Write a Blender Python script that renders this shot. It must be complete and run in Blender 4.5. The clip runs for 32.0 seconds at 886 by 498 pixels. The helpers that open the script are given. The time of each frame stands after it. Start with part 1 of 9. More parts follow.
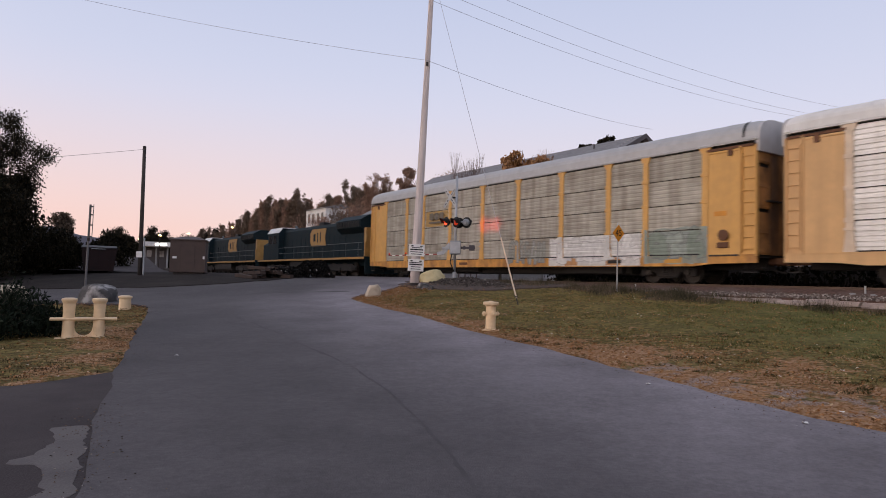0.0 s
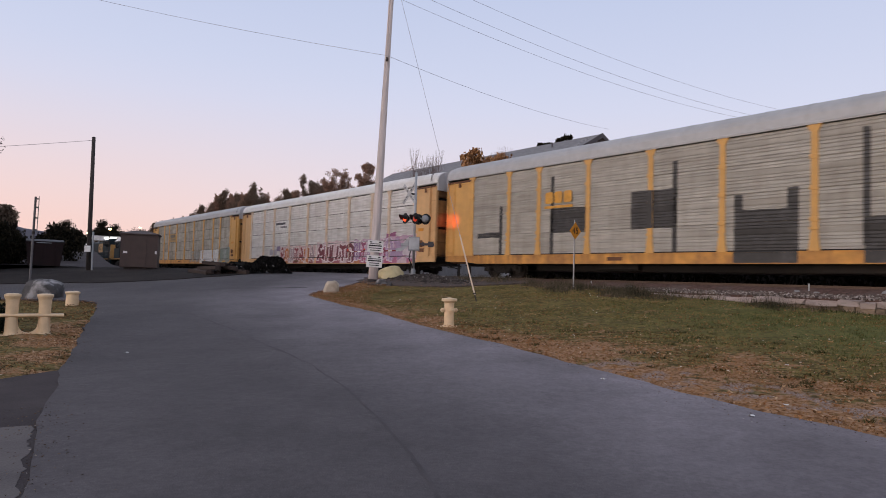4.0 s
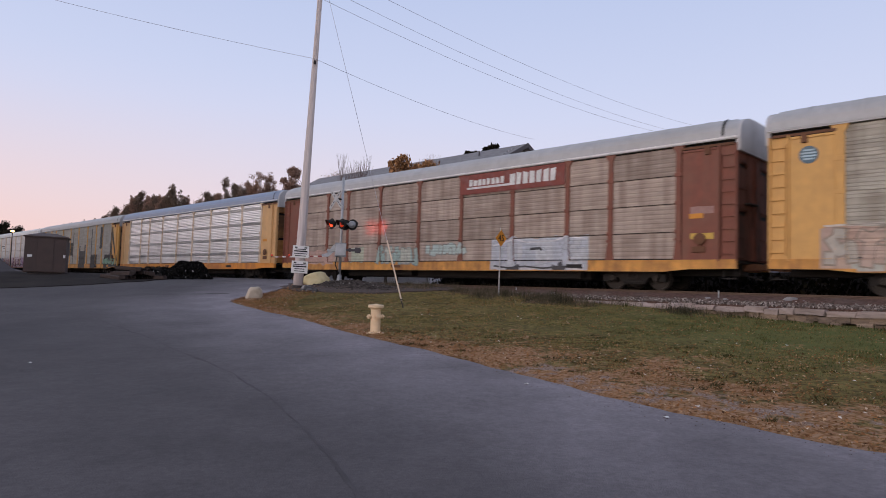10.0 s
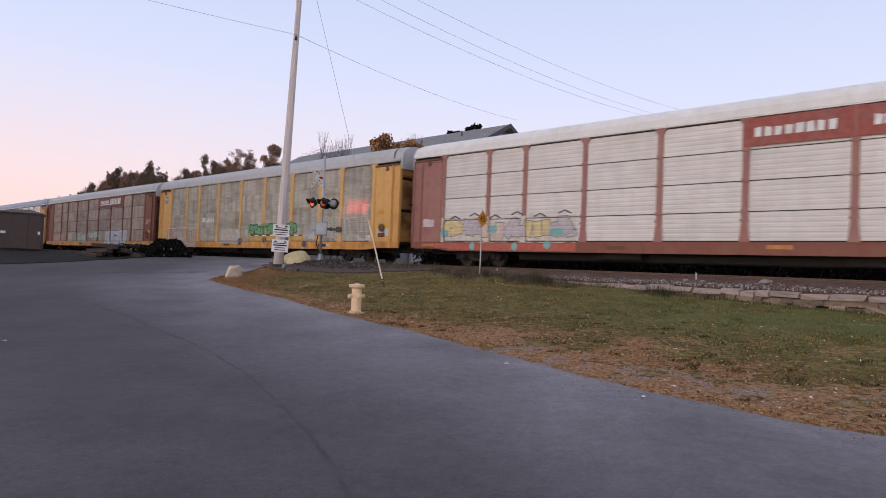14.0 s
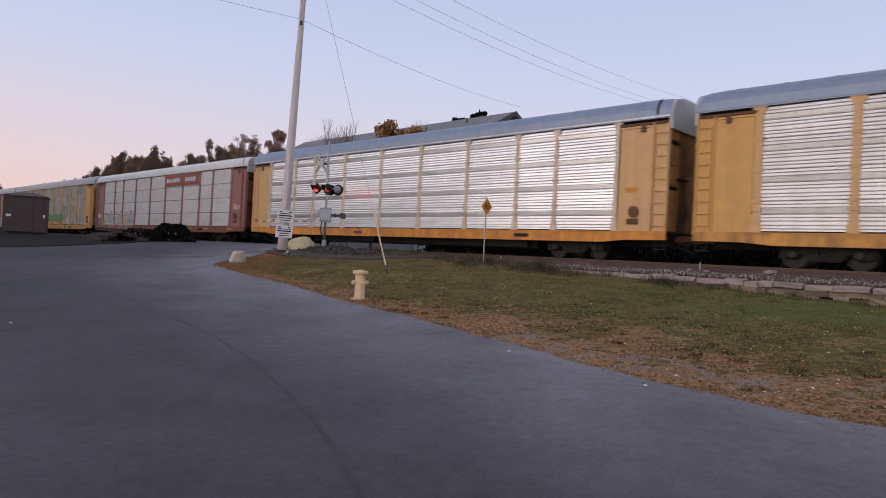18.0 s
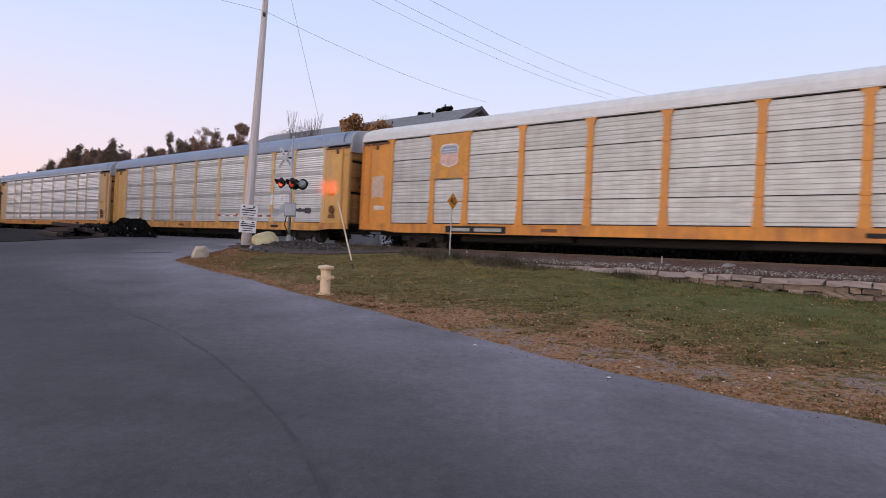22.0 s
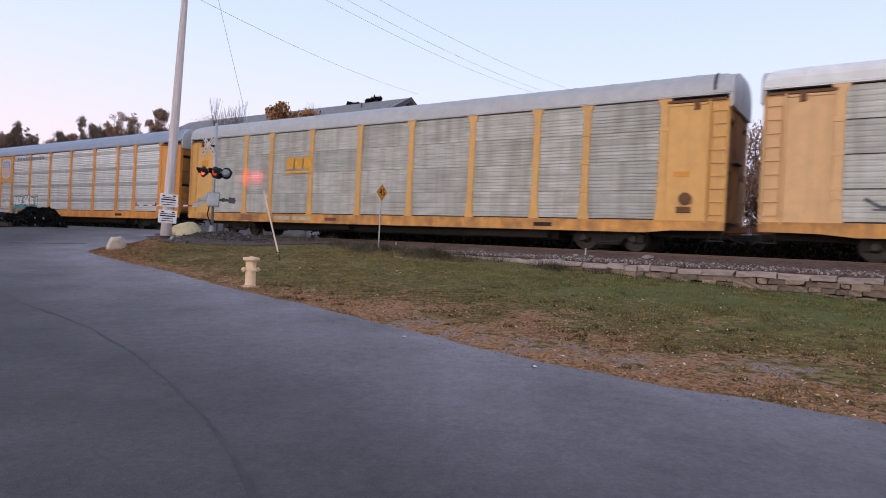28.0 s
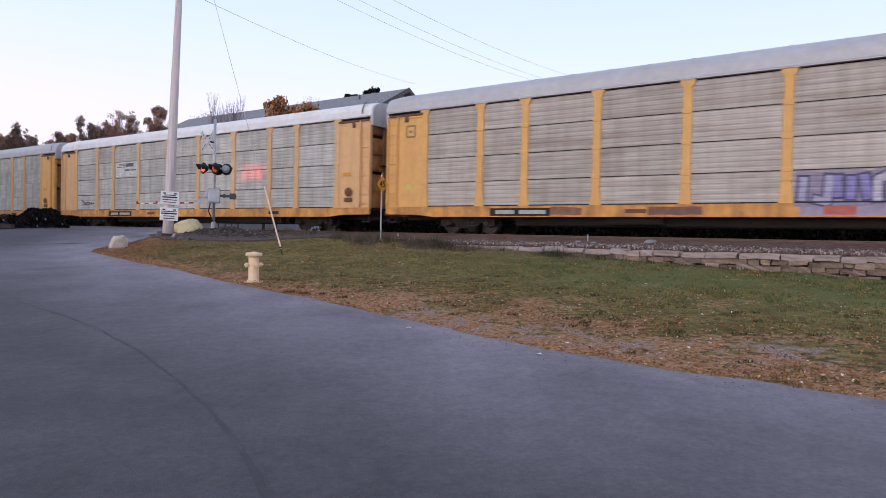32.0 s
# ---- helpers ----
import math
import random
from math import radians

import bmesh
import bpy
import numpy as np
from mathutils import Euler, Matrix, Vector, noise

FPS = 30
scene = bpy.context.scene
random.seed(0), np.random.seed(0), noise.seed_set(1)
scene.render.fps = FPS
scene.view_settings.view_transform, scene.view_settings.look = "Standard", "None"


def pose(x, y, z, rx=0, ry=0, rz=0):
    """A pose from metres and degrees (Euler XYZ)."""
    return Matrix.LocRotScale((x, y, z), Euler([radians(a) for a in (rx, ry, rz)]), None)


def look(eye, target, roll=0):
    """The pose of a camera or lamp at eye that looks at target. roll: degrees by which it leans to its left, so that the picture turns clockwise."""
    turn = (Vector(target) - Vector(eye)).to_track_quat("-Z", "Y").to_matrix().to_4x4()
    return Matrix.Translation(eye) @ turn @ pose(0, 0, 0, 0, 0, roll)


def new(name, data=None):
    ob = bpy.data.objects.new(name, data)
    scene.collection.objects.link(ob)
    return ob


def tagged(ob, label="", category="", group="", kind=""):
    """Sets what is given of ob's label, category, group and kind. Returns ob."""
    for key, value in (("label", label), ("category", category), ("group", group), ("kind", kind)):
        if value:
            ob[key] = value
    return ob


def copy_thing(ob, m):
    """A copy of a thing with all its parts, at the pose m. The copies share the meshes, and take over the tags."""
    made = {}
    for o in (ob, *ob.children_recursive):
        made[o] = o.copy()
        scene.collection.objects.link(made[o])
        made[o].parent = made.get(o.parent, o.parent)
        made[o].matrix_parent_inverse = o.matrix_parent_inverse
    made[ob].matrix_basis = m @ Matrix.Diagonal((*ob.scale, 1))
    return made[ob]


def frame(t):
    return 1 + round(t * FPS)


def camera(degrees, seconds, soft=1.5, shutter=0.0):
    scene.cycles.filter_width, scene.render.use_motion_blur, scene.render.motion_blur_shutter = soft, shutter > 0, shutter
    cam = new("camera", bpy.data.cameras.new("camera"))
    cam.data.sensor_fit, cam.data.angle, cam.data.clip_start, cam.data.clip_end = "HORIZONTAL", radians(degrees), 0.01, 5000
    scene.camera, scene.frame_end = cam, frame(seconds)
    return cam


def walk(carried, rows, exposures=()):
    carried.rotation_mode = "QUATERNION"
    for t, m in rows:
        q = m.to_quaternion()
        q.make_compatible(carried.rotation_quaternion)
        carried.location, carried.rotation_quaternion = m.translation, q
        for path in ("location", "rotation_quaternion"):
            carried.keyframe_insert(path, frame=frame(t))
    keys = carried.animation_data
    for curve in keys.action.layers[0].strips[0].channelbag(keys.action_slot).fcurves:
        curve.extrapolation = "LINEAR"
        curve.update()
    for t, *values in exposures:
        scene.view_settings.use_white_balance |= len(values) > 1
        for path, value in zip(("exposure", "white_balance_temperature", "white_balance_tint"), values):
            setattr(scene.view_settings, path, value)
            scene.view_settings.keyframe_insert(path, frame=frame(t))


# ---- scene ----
cam = camera(68.32, 32.0, soft=0.9, shutter=0.3)
EYE = (0.0, 0.0, 1.6)
# seconds, yaw, pitch, roll: the camera is held at one spot and swings slowly to the right
PATH = [
    (0, -0.15, 2.83, -1.51), (0.5, -0.90, 2.75, -1.86), (1, -1.28, 2.69, -1.85), (1.5, -1.34, 2.64, -1.83),
    (2, -1.33, 2.63, -1.84), (2.5, -1.25, 2.58, -1.87), (4.5, -5.12, 2.68, -1.58), (5, -6.36, 2.91, -1.48),
    (5.5, -7.32, 3.22, -1.67), (6, -7.90, 3.33, -1.68), (6.5, -8.52, 3.48, -1.46), (7, -9.03, 3.60, -1.45),
    (7.5, -9.45, 3.71, -1.34), (8, -9.75, 3.77, -1.35), (8.5, -9.88, 3.73, -1.45), (9, -9.96, 3.61, -1.82),
    (9.5, -10.05, 3.54, -1.71), (10, -10.17, 3.38, -1.87), (10.5, -10.35, 3.25, -1.89), (11, -10.61, 3.16, -2.04),
    (11.5, -10.81, 2.97, -2.12), (12, -10.97, 2.77, -1.91), (12.5, -11.28, 2.51, -1.91), (13, -11.48, 2.24, -2.00),
    (13.5, -11.70, 1.98, -2.19), (14, -11.82, 1.70, -2.31), (14.5, -11.93, 1.51, -2.48), (15, -11.89, 1.33, -2.49),
    (15.5, -11.63, 1.15, -2.58), (17.5, -11.39, 0.66, -2.82), (18, -11.50, 0.57, -2.88), (18.5, -11.64, 0.48, -2.76),
    (19, -11.71, 0.44, -2.86), (19.5, -11.71, 0.36, -2.76), (20, -11.69, 0.31, -2.69), (20.5, -11.79, 0.21, -2.61),
    (21, -12.04, 0.14, -2.74), (21.5, -12.82, 0.13, -2.77), (22, -14.47, 0.25, -2.71), (22.5, -15.67, 0.32, -2.87),
    (23, -17.40, 0.40, -2.88), (23.5, -18.51, 0.50, -2.94), (24, -18.97, 0.49, -2.81), (24.5, -19.04, 0.43, -2.65),
    (25, -19.33, 0.40, -2.55), (25.5, -19.77, 0.36, -2.62), (26, -20.07, 0.30, -2.76), (26.5, -20.26, 0.14, -2.51),
    (28.5, -20.80, -0.31, -2.84), (29, -20.86, -0.44, -2.70), (29.5, -20.82, -0.53, -2.40), (30, -20.78, -0.59, -2.06),
    (30.5, -20.70, -0.69, -2.02), (31, -20.62, -0.80, -1.48), (31.5, -20.55, -0.89, -1.66), (32, -20.51, -1.06, -1.27),
]
walk(cam, [(t, pose(*EYE, 90 + p, r, y)) for t, y, p, r in PATH],
     exposures=[(0, 0.03, 7150, 13), (6, 0.0, 6800, 11), (7, -0.1, 6750, 11), (8, -0.26, 6750, 12), (9, -0.07, 6750, 12), (10, 0.0, 6650, 12), (12, 0.08, 6850, 12), (14, 0.2, 6800, 12), (16, 0.12, 6700, 12), (18, -0.08, 6600, 11), (19, -0.04, 6600, 11), (20, 0.08, 6550, 12), (21, 0.14, 6500, 12), (25, 0.24, 6450, 10.5), (26, 0.2, 6450, 10), (29, 0.41, 6250, 12), (31, 0.43, 6150, 12.5), (32, 0.47, 6150, 12.5)])


# ---- sky and light: clear dusk, the glow of the set sun low on the left ----
def ramp_nodes(nt, fac, stops):
    r = nt.nodes.new("ShaderNodeValToRGB")
    while len(r.color_ramp.elements) < len(stops):
        r.color_ramp.elements.new(0.5)
    for e, (p, c) in zip(r.color_ramp.elements, stops):
        e.position, e.color = p, (*c, 1)
    nt.links.new(fac, r.inputs[0])
    return r.outputs[0]


def math_node(nt, op, a, b=None, clamp=False):
    n = nt.nodes.new("ShaderNodeMath")
    n.operation, n.use_clamp = op, clamp
    for i, v in enumerate((a, b)):
        if v is None:
            continue
        if isinstance(v, (int, float)):
            n.inputs[i].default_value = v
        else:
            nt.links.new(v, n.inputs[i])
    return n.outputs[0]


def mix_node(nt, fac, a, b, blend="MIX"):
    n = nt.nodes.new("ShaderNodeMix")
    n.data_type, n.blend_type, n.clamp_result = "RGBA", blend, False
    for i, v in ((0, fac), (6, a), (7, b)):
        if isinstance(v, (int, float)):
            n.inputs[i].default_value = v
        elif isinstance(v, tuple):
            n.inputs[i].default_value = (*v, 1)
        else:
            nt.links.new(v, n.inputs[i])
    return n.outputs[2]


GLOW = Vector((-0.75, 0.65, 0.0)).normalized()       # pink rim of the sky ahead on the left
SUNSET = Vector((-0.88, -0.47, 0.0)).normalized()    # the bright west, behind the camera on the left


def make_world():
    w = bpy.data.worlds.new("dusk")
    scene.world = w
    w.use_nodes = True
    nt = w.node_tree
    bg = nt.nodes["Background"]
    tc = nt.nodes.new("ShaderNodeTexCoord")
    sep = nt.nodes.new("ShaderNodeSeparateXYZ")
    nt.links.new(tc.outputs["Generated"], sep.inputs[0])
    base = ramp_nodes(nt, sep.outputs[2], [(0.0, (0.80, 0.74, 0.80)), (0.1, (0.74, 0.74, 0.87)), (0.25, (0.62, 0.69, 0.91)),
                                           (0.45, (0.48, 0.58, 0.84)), (1.0, (0.40, 0.46, 0.60))])
    dot = nt.nodes.new("ShaderNodeVectorMath")
    dot.operation = "DOT_PRODUCT"
    dot.inputs[1].default_value = GLOW
    nt.links.new(tc.outputs["Generated"], dot.inputs[0])
    side = math_node(nt, "MULTIPLY_ADD", dot.outputs[1], 0.5, True)
    side.node.inputs[2].default_value = 0.5
    side = math_node(nt, "POWER", side, 3.0)
    low = math_node(nt, "SUBTRACT", 1.0, math_node(nt, "MULTIPLY", sep.outputs[2], 3.2), True)
    low = math_node(nt, "POWER", low, 1.6)
    glow = math_node(nt, "MULTIPLY", side, low, True)
    col = mix_node(nt, glow, base, (0.97, 0.62, 0.535))
    west = nt.nodes.new("ShaderNodeVectorMath")
    west.operation = "DOT_PRODUCT"
    west.inputs[1].default_value = SUNSET
    nt.links.new(tc.outputs["Generated"], west.inputs[0])
    k = math_node(nt, "POWER", math_node(nt, "MAXIMUM", west.outputs[1], 0.0), 2.4)
    up = math_node(nt, "SUBTRACT", 1.0, math_node(nt, "MULTIPLY", sep.outputs[2], 0.85), True)
    k = math_node(nt, "MULTIPLY", k, math_node(nt, "POWER", up, 2.0))
    col = mix_node(nt, 1.0, col, mix_node(nt, k, (0.0, 0.0, 0.0), (2.6, 2.12, 1.78)), "ADD")
    nt.links.new(col, bg.inputs[0])
    bg.inputs[1].default_value = 1.0


make_world()


# ---- materials ----
def mat(name, base, rough=0.6, metal=0.0, vary=0.15, scale=3.0, fine=40.0, bump=0.15, dirt=None, dirt_amount=0.35,
        dirt_scale=1.2, spec=0.5, emit=None, strength=0.0, stretch=(1, 1, 1), object_random=0.0, streaks=0.0):
    m = bpy.data.materials.new(name)
    m.use_nodes = True
    nt = m.node_tree
    b = nt.nodes["Principled BSDF"]
    b.inputs["Roughness"].default_value = rough
    b.inputs["Metallic"].default_value = metal
    b.inputs["Specular IOR Level"].default_value = spec
    tc = nt.nodes.new("ShaderNodeTexCoord")
    mp = nt.nodes.new("ShaderNodeMapping")
    mp.inputs["Scale"].default_value = stretch
    nt.links.new(tc.outputs["Object"], mp.inputs[0])
    oi = nt.nodes.new("ShaderNodeObjectInfo")
    shift = nt.nodes.new("ShaderNodeCombineXYZ")
    for i, k in enumerate((37.0, 53.0, 71.0)):
        nt.links.new(math_node(nt, "MULTIPLY", oi.outputs["Random"], k), shift.inputs[i])
    nt.links.new(shift.outputs[0], mp.inputs["Location"])

    def noise_at(s, detail=4.0):
        n = nt.nodes.new("ShaderNodeTexNoise")
        n.inputs["Scale"].default_value, n.inputs["Detail"].default_value = s, detail
        nt.links.new(mp.outputs[0], n.inputs[0])
        return n.outputs[0]

    n1, n2 = noise_at(scale), noise_at(fine, 2.0)
    lo = tuple(max(0.0, c * (1 - vary)) for c in base)
    hi = tuple(min(1.0, c * (1 + vary)) for c in base)
    col = ramp_nodes(nt, n1, [(0.3, lo), (0.7, hi)])
    col = mix_node(nt, math_node(nt, "MULTIPLY", n2, vary), col, tuple(c * 0.6 for c in base))
    if dirt:
        n3 = noise_at(dirt_scale, 6.0)
        f = ramp_nodes(nt, n3, [(0.5, (0, 0, 0)), (0.68, (1, 1, 1))])
        col = mix_node(nt, math_node(nt, "MULTIPLY", f, dirt_amount), col, dirt)
    if streaks:
        m2 = nt.nodes.new("ShaderNodeMapping")
        m2.inputs["Scale"].default_value = (2.6, 1.0, 0.10)
        nt.links.new(tc.outputs["Object"], m2.inputs[0])
        nt.links.new(shift.outputs[0], m2.inputs["Location"])
        n4 = nt.nodes.new("ShaderNodeTexNoise")
        n4.inputs["Scale"].default_value, n4.inputs["Detail"].default_value = 1.0, 5.0
        nt.links.new(m2.outputs[0], n4.inputs[0])
        f = ramp_nodes(nt, n4.outputs[0], [(0.42, (0, 0, 0)), (0.66, (1, 1, 1))])
        col = mix_node(nt, math_node(nt, "MULTIPLY", f, streaks), col, dirt or tuple(c * 0.5 for c in base))
    if object_random:
        r = ramp_nodes(nt, oi.outputs["Random"], [(0.0, (1 - object_random,) * 3), (1.0, (1 + object_random,) * 3)])
        col = mix_node(nt, 1.0, col, r, "MULTIPLY")
    nt.links.new(col, b.inputs["Base Color"])
    rr = math_node(nt, "MULTIPLY_ADD", n1, 0.2)
    rr.node.inputs[2].default_value = max(0.0, rough - 0.1)
    nt.links.new(rr, b.inputs["Roughness"])
    if bump:
        bp = nt.nodes.new("ShaderNodeBump")
        bp.inputs["Strength"].default_value, bp.inputs["Distance"].default_value = bump, 0.02
        nt.links.new(n2, bp.inputs["Height"])
        nt.links.new(bp.outputs[0], b.inputs["Normal"])
    if emit:
        b.inputs["Emission Color"].default_value = (*emit, 1)
        b.inputs["Emission Strength"].default_value = strength
    return m


M = {
    "yellow": mat("autorack_yellow", (0.69, 0.375, 0.105), 0.55, vary=0.07, dirt=(0.46, 0.24, 0.08), dirt_amount=0.14, fine=25, bump=0.05, streaks=0.3),
    "orange": mat("autorack_orange", (0.72, 0.285, 0.04), 0.5, vary=0.07, dirt=(0.44, 0.18, 0.05), dirt_amount=0.14, fine=25, bump=0.05, streaks=0.3),
    "pale_yellow": mat("autorack_pale_yellow", (0.69, 0.415, 0.185), 0.6, vary=0.07, dirt=(0.50, 0.29, 0.13), dirt_amount=0.16, fine=25, bump=0.05, streaks=0.4),
    "maroon": mat("autorack_maroon", (0.21, 0.062, 0.036), 0.6, dirt=(0.20, 0.09, 0.055), dirt_amount=0.45, fine=25, bump=0.05, streaks=0.4),
    "rose": mat("autorack_faded_maroon", (0.32, 0.135, 0.115), 0.65, dirt=(0.34, 0.19, 0.15), dirt_amount=0.5, fine=25, bump=0.05, streaks=0.4),
    "grime": mat("weathered_galvanised_brown", (0.46, 0.43, 0.365), 0.8, 0.0, spec=0.2, dirt=(0.20, 0.165, 0.125), dirt_amount=0.5, stretch=(0.4, 1, 1.6), bump=0.06, streaks=0.55, object_random=0.10),
    "soot": mat("sooty_galvanised", (0.46, 0.42, 0.365), 0.8, 0.0, spec=0.2, dirt=(0.24, 0.185, 0.14), dirt_amount=0.45, stretch=(0.25, 1, 2.2), bump=0.06, streaks=0.3, object_random=0.10),
    "grime_red": mat("rust_tinged_galvanised", (0.43, 0.35, 0.295), 0.8, 0.0, spec=0.2, dirt=(0.22, 0.16, 0.13), dirt_amount=0.5, stretch=(0.4, 1, 1.6), bump=0.06, streaks=0.6, object_random=0.12),
    "grey": mat("weathered_galvanised_grey", (0.50, 0.495, 0.445), 0.75, 0.05, spec=0.25, dirt=(0.28, 0.25, 0.205), dirt_amount=0.4, stretch=(0.4, 1, 1.6), bump=0.06, streaks=0.5, object_random=0.10),
    "pale": mat("pale_galvanised", (0.72, 0.71, 0.69), 0.46, 0.45, dirt=(0.42, 0.38, 0.33), dirt_amount=0.35, stretch=(0.4, 1, 1.6), bump=0.05, streaks=0.3, object_random=0.06),
    "cream_sheet": mat("cream_painted_sheet", (0.66, 0.635, 0.60), 0.6, 0.1, vary=0.06, dirt=(0.46, 0.42, 0.38), dirt_amount=0.3, stretch=(0.4, 1, 1.6), bump=0.03, streaks=0.2, object_random=0.04),
    "gold": mat("autorack_golden_yellow", (0.69, 0.385, 0.115), 0.55, vary=0.08, dirt=(0.46, 0.24, 0.07), dirt_amount=0.15, fine=25, bump=0.05, streaks=0.2),
    "grey_brown": mat("weathered_galvanised_taupe", (0.45, 0.425, 0.375), 0.8, 0.0, spec=0.2, dirt=(0.27, 0.235, 0.19), dirt_amount=0.35, stretch=(0.3, 1, 2.0), bump=0.06, streaks=0.3, object_random=0.06),
    "satin": mat("satin_galvanised", (0.57, 0.56, 0.53), 0.5, 0.35, dirt=(0.38, 0.35, 0.31), dirt_amount=0.35, stretch=(0.4, 1, 1.6), bump=0.05, streaks=0.35, object_random=0.08),
    "silver": mat("bright_aluminium", (0.92, 0.915, 0.91), 0.37, 0.82, vary=0.05, dirt=(0.5, 0.49, 0.475), dirt_amount=0.3, stretch=(0.3, 1, 2), bump=0.03, streaks=0.12, object_random=0.06),
    "brushed": mat("dull_aluminium", (0.70, 0.69, 0.67), 0.42, 0.55, vary=0.08, dirt=(0.46, 0.44, 0.4), dirt_amount=0.3, stretch=(0.3, 1, 2), bump=0.03, streaks=0.3, object_random=0.07),
    "cream": mat("faded_cream_paint", (0.70, 0.56, 0.42), 0.55, dirt=(0.5, 0.34, 0.2), dirt_amount=0.5, fine=25, bump=0.05, streaks=0.3),
    "twig": mat("pale_twigs", (0.20, 0.15, 0.14), 0.9, bump=0.2),
    "sill_grimy": mat("rust_eaten_yellow", (0.66, 0.315, 0.07), 0.65, vary=0.18, dirt=(0.22, 0.09, 0.04), dirt_amount=0.55, dirt_scale=1.6, fine=25, bump=0.1, streaks=0.5),
    "sill_orange": mat("stained_orange_sill", (0.72, 0.28, 0.04), 0.6, vary=0.14, dirt=(0.30, 0.11, 0.045), dirt_amount=0.5, dirt_scale=1.3, fine=25, bump=0.08, streaks=0.4),
    "end_dark": mat("grimy_brown_end", (0.20, 0.125, 0.085), 0.8, dirt=(0.09, 0.06, 0.045), dirt_amount=0.5, fine=25, bump=0.1, streaks=0.5, spec=0.2),
    "end_yellow": mat("grimy_yellow_end", (0.46, 0.22, 0.075), 0.7, vary=0.2, dirt=(0.055, 0.036, 0.026), dirt_amount=0.75, dirt_scale=0.9, fine=25, bump=0.08, streaks=0.75, spec=0.25),
    "end_red": mat("grimy_maroon_end", (0.20, 0.075, 0.05), 0.75, vary=0.2, dirt=(0.035, 0.025, 0.02), dirt_amount=0.75, dirt_scale=0.9, fine=25, bump=0.08, streaks=0.75, spec=0.2),
    "hood_pale": mat("pale_end_hood", (0.52, 0.51, 0.51), 0.6, 0.1, vary=0.08, dirt=(0.25, 0.22, 0.20), dirt_amount=0.4, dirt_scale=1.5, bump=0.04, streaks=0.35),
    "roof_grey": mat("roof_galvanised", (0.44, 0.44, 0.44), 0.55, 0.25, vary=0.08, dirt=(0.36, 0.345, 0.32), dirt_scale=0.6, bump=0.05),
    "roof_blue": mat("roof_smooth_metal", (0.25, 0.30, 0.39), 0.45, 0.4, vary=0.08, dirt=(0.4, 0.4, 0.4), dirt_amount=0.2, bump=0.02),
    "roof_white": mat("roof_white_paint", (0.72, 0.71, 0.685), 0.6, vary=0.07, dirt=(0.58, 0.55, 0.5), dirt_scale=0.6, bump=0.04),
    # flat black that stands in for the shade inside the cars
    "liner": mat("interior_shade_black", (0.012, 0.012, 0.012), 0.9, bump=0),
    "under": mat("grimy_steel", (0.022, 0.019, 0.017), 0.85, 0.1, dirt=(0.05, 0.035, 0.025), bump=0.2),
    "wheel": mat("wheel_steel", (0.04, 0.034, 0.03), 0.5, 0.6, bump=0.1),
    "rail": mat("rail_steel", (0.12, 0.08, 0.06), 0.5, 0.6, bump=0.1),
    "rust": mat("rusty_steel", (0.16, 0.07, 0.035), 0.8, 0.1, dirt=(0.08, 0.04, 0.02), bump=0.2),
    "tie": mat("creosote_timber", (0.05, 0.033, 0.027), 0.9, stretch=(6, 1, 1), bump=0.4),
    "loco_blue": mat("locomotive_dark_blue", (0.010, 0.022, 0.028), 0.65, dirt=(0.026, 0.026, 0.023), bump=0.04, spec=0.12),
    "loco_yellow": mat("locomotive_yellow", (0.40, 0.215, 0.06), 0.6, dirt=(0.3, 0.2, 0.1), bump=0.03),
    "loco_grey": mat("locomotive_grey", (0.05, 0.065, 0.075), 0.5, bump=0.03),
    "white": mat("white_paint", (0.75, 0.74, 0.72), 0.5, dirt=(0.5, 0.47, 0.42), bump=0.03),
    "black": mat("black_paint", (0.012, 0.012, 0.012), 0.6, bump=0.03, spec=0.3),
    "red": mat("red_paint", (0.24, 0.03, 0.025), 0.5, bump=0.02),
    "pole_wood": mat("silvered_pole_wood", (0.66, 0.575, 0.545), 0.8, dirt=(0.2, 0.17, 0.15), stretch=(4, 4, 0.25), fine=60, bump=0.5),
    "dark_wood": mat("creosoted_pole_wood", (0.045, 0.035, 0.032), 0.85, stretch=(4, 4, 0.25), bump=0.5),
    "aluminium": mat("cast_aluminium", (0.45, 0.46, 0.47), 0.45, 0.6, bump=0.05),
    "grey_box": mat("grey_enamel", (0.32, 0.34, 0.36), 0.5, 0.2, dirt=(0.2, 0.2, 0.19), bump=0.03),
    "hydrant": mat("cream_yellow_paint", (0.76, 0.555, 0.34), 0.5, dirt=(0.56, 0.39, 0.23), dirt_amount=0.4, dirt_scale=5, bump=0.05),
    "rock_pale": mat("pale_stone", (0.52, 0.435, 0.335), 0.9, vary=0.3, dirt=(0.25, 0.21, 0.17), dirt_scale=3, fine=18, bump=0.6),
    "rock_yellow": mat("yellow_painted_stone", (0.60, 0.50, 0.28), 0.85, vary=0.25, dirt=(0.40, 0.33, 0.21), dirt_scale=3, fine=18, bump=0.5),
    "rock_grey": mat("grey_stone", (0.28, 0.27, 0.27), 0.9, vary=0.3, dirt=(0.14, 0.13, 0.12), dirt_scale=3, fine=18, bump=0.6),
    "rock_dark": mat("dark_mottled_stone", (0.07, 0.066, 0.066), 0.9, vary=0.5, scale=5, dirt=(0.42, 0.40, 0.39), dirt_amount=0.9, dirt_scale=2.6, fine=18, bump=0.6),
    "coping": mat("pale_coping_stone", (0.36, 0.29, 0.26), 0.9, vary=0.25, dirt=(0.24, 0.19, 0.16), dirt_scale=3, fine=22, bump=0.5, object_random=0.25),
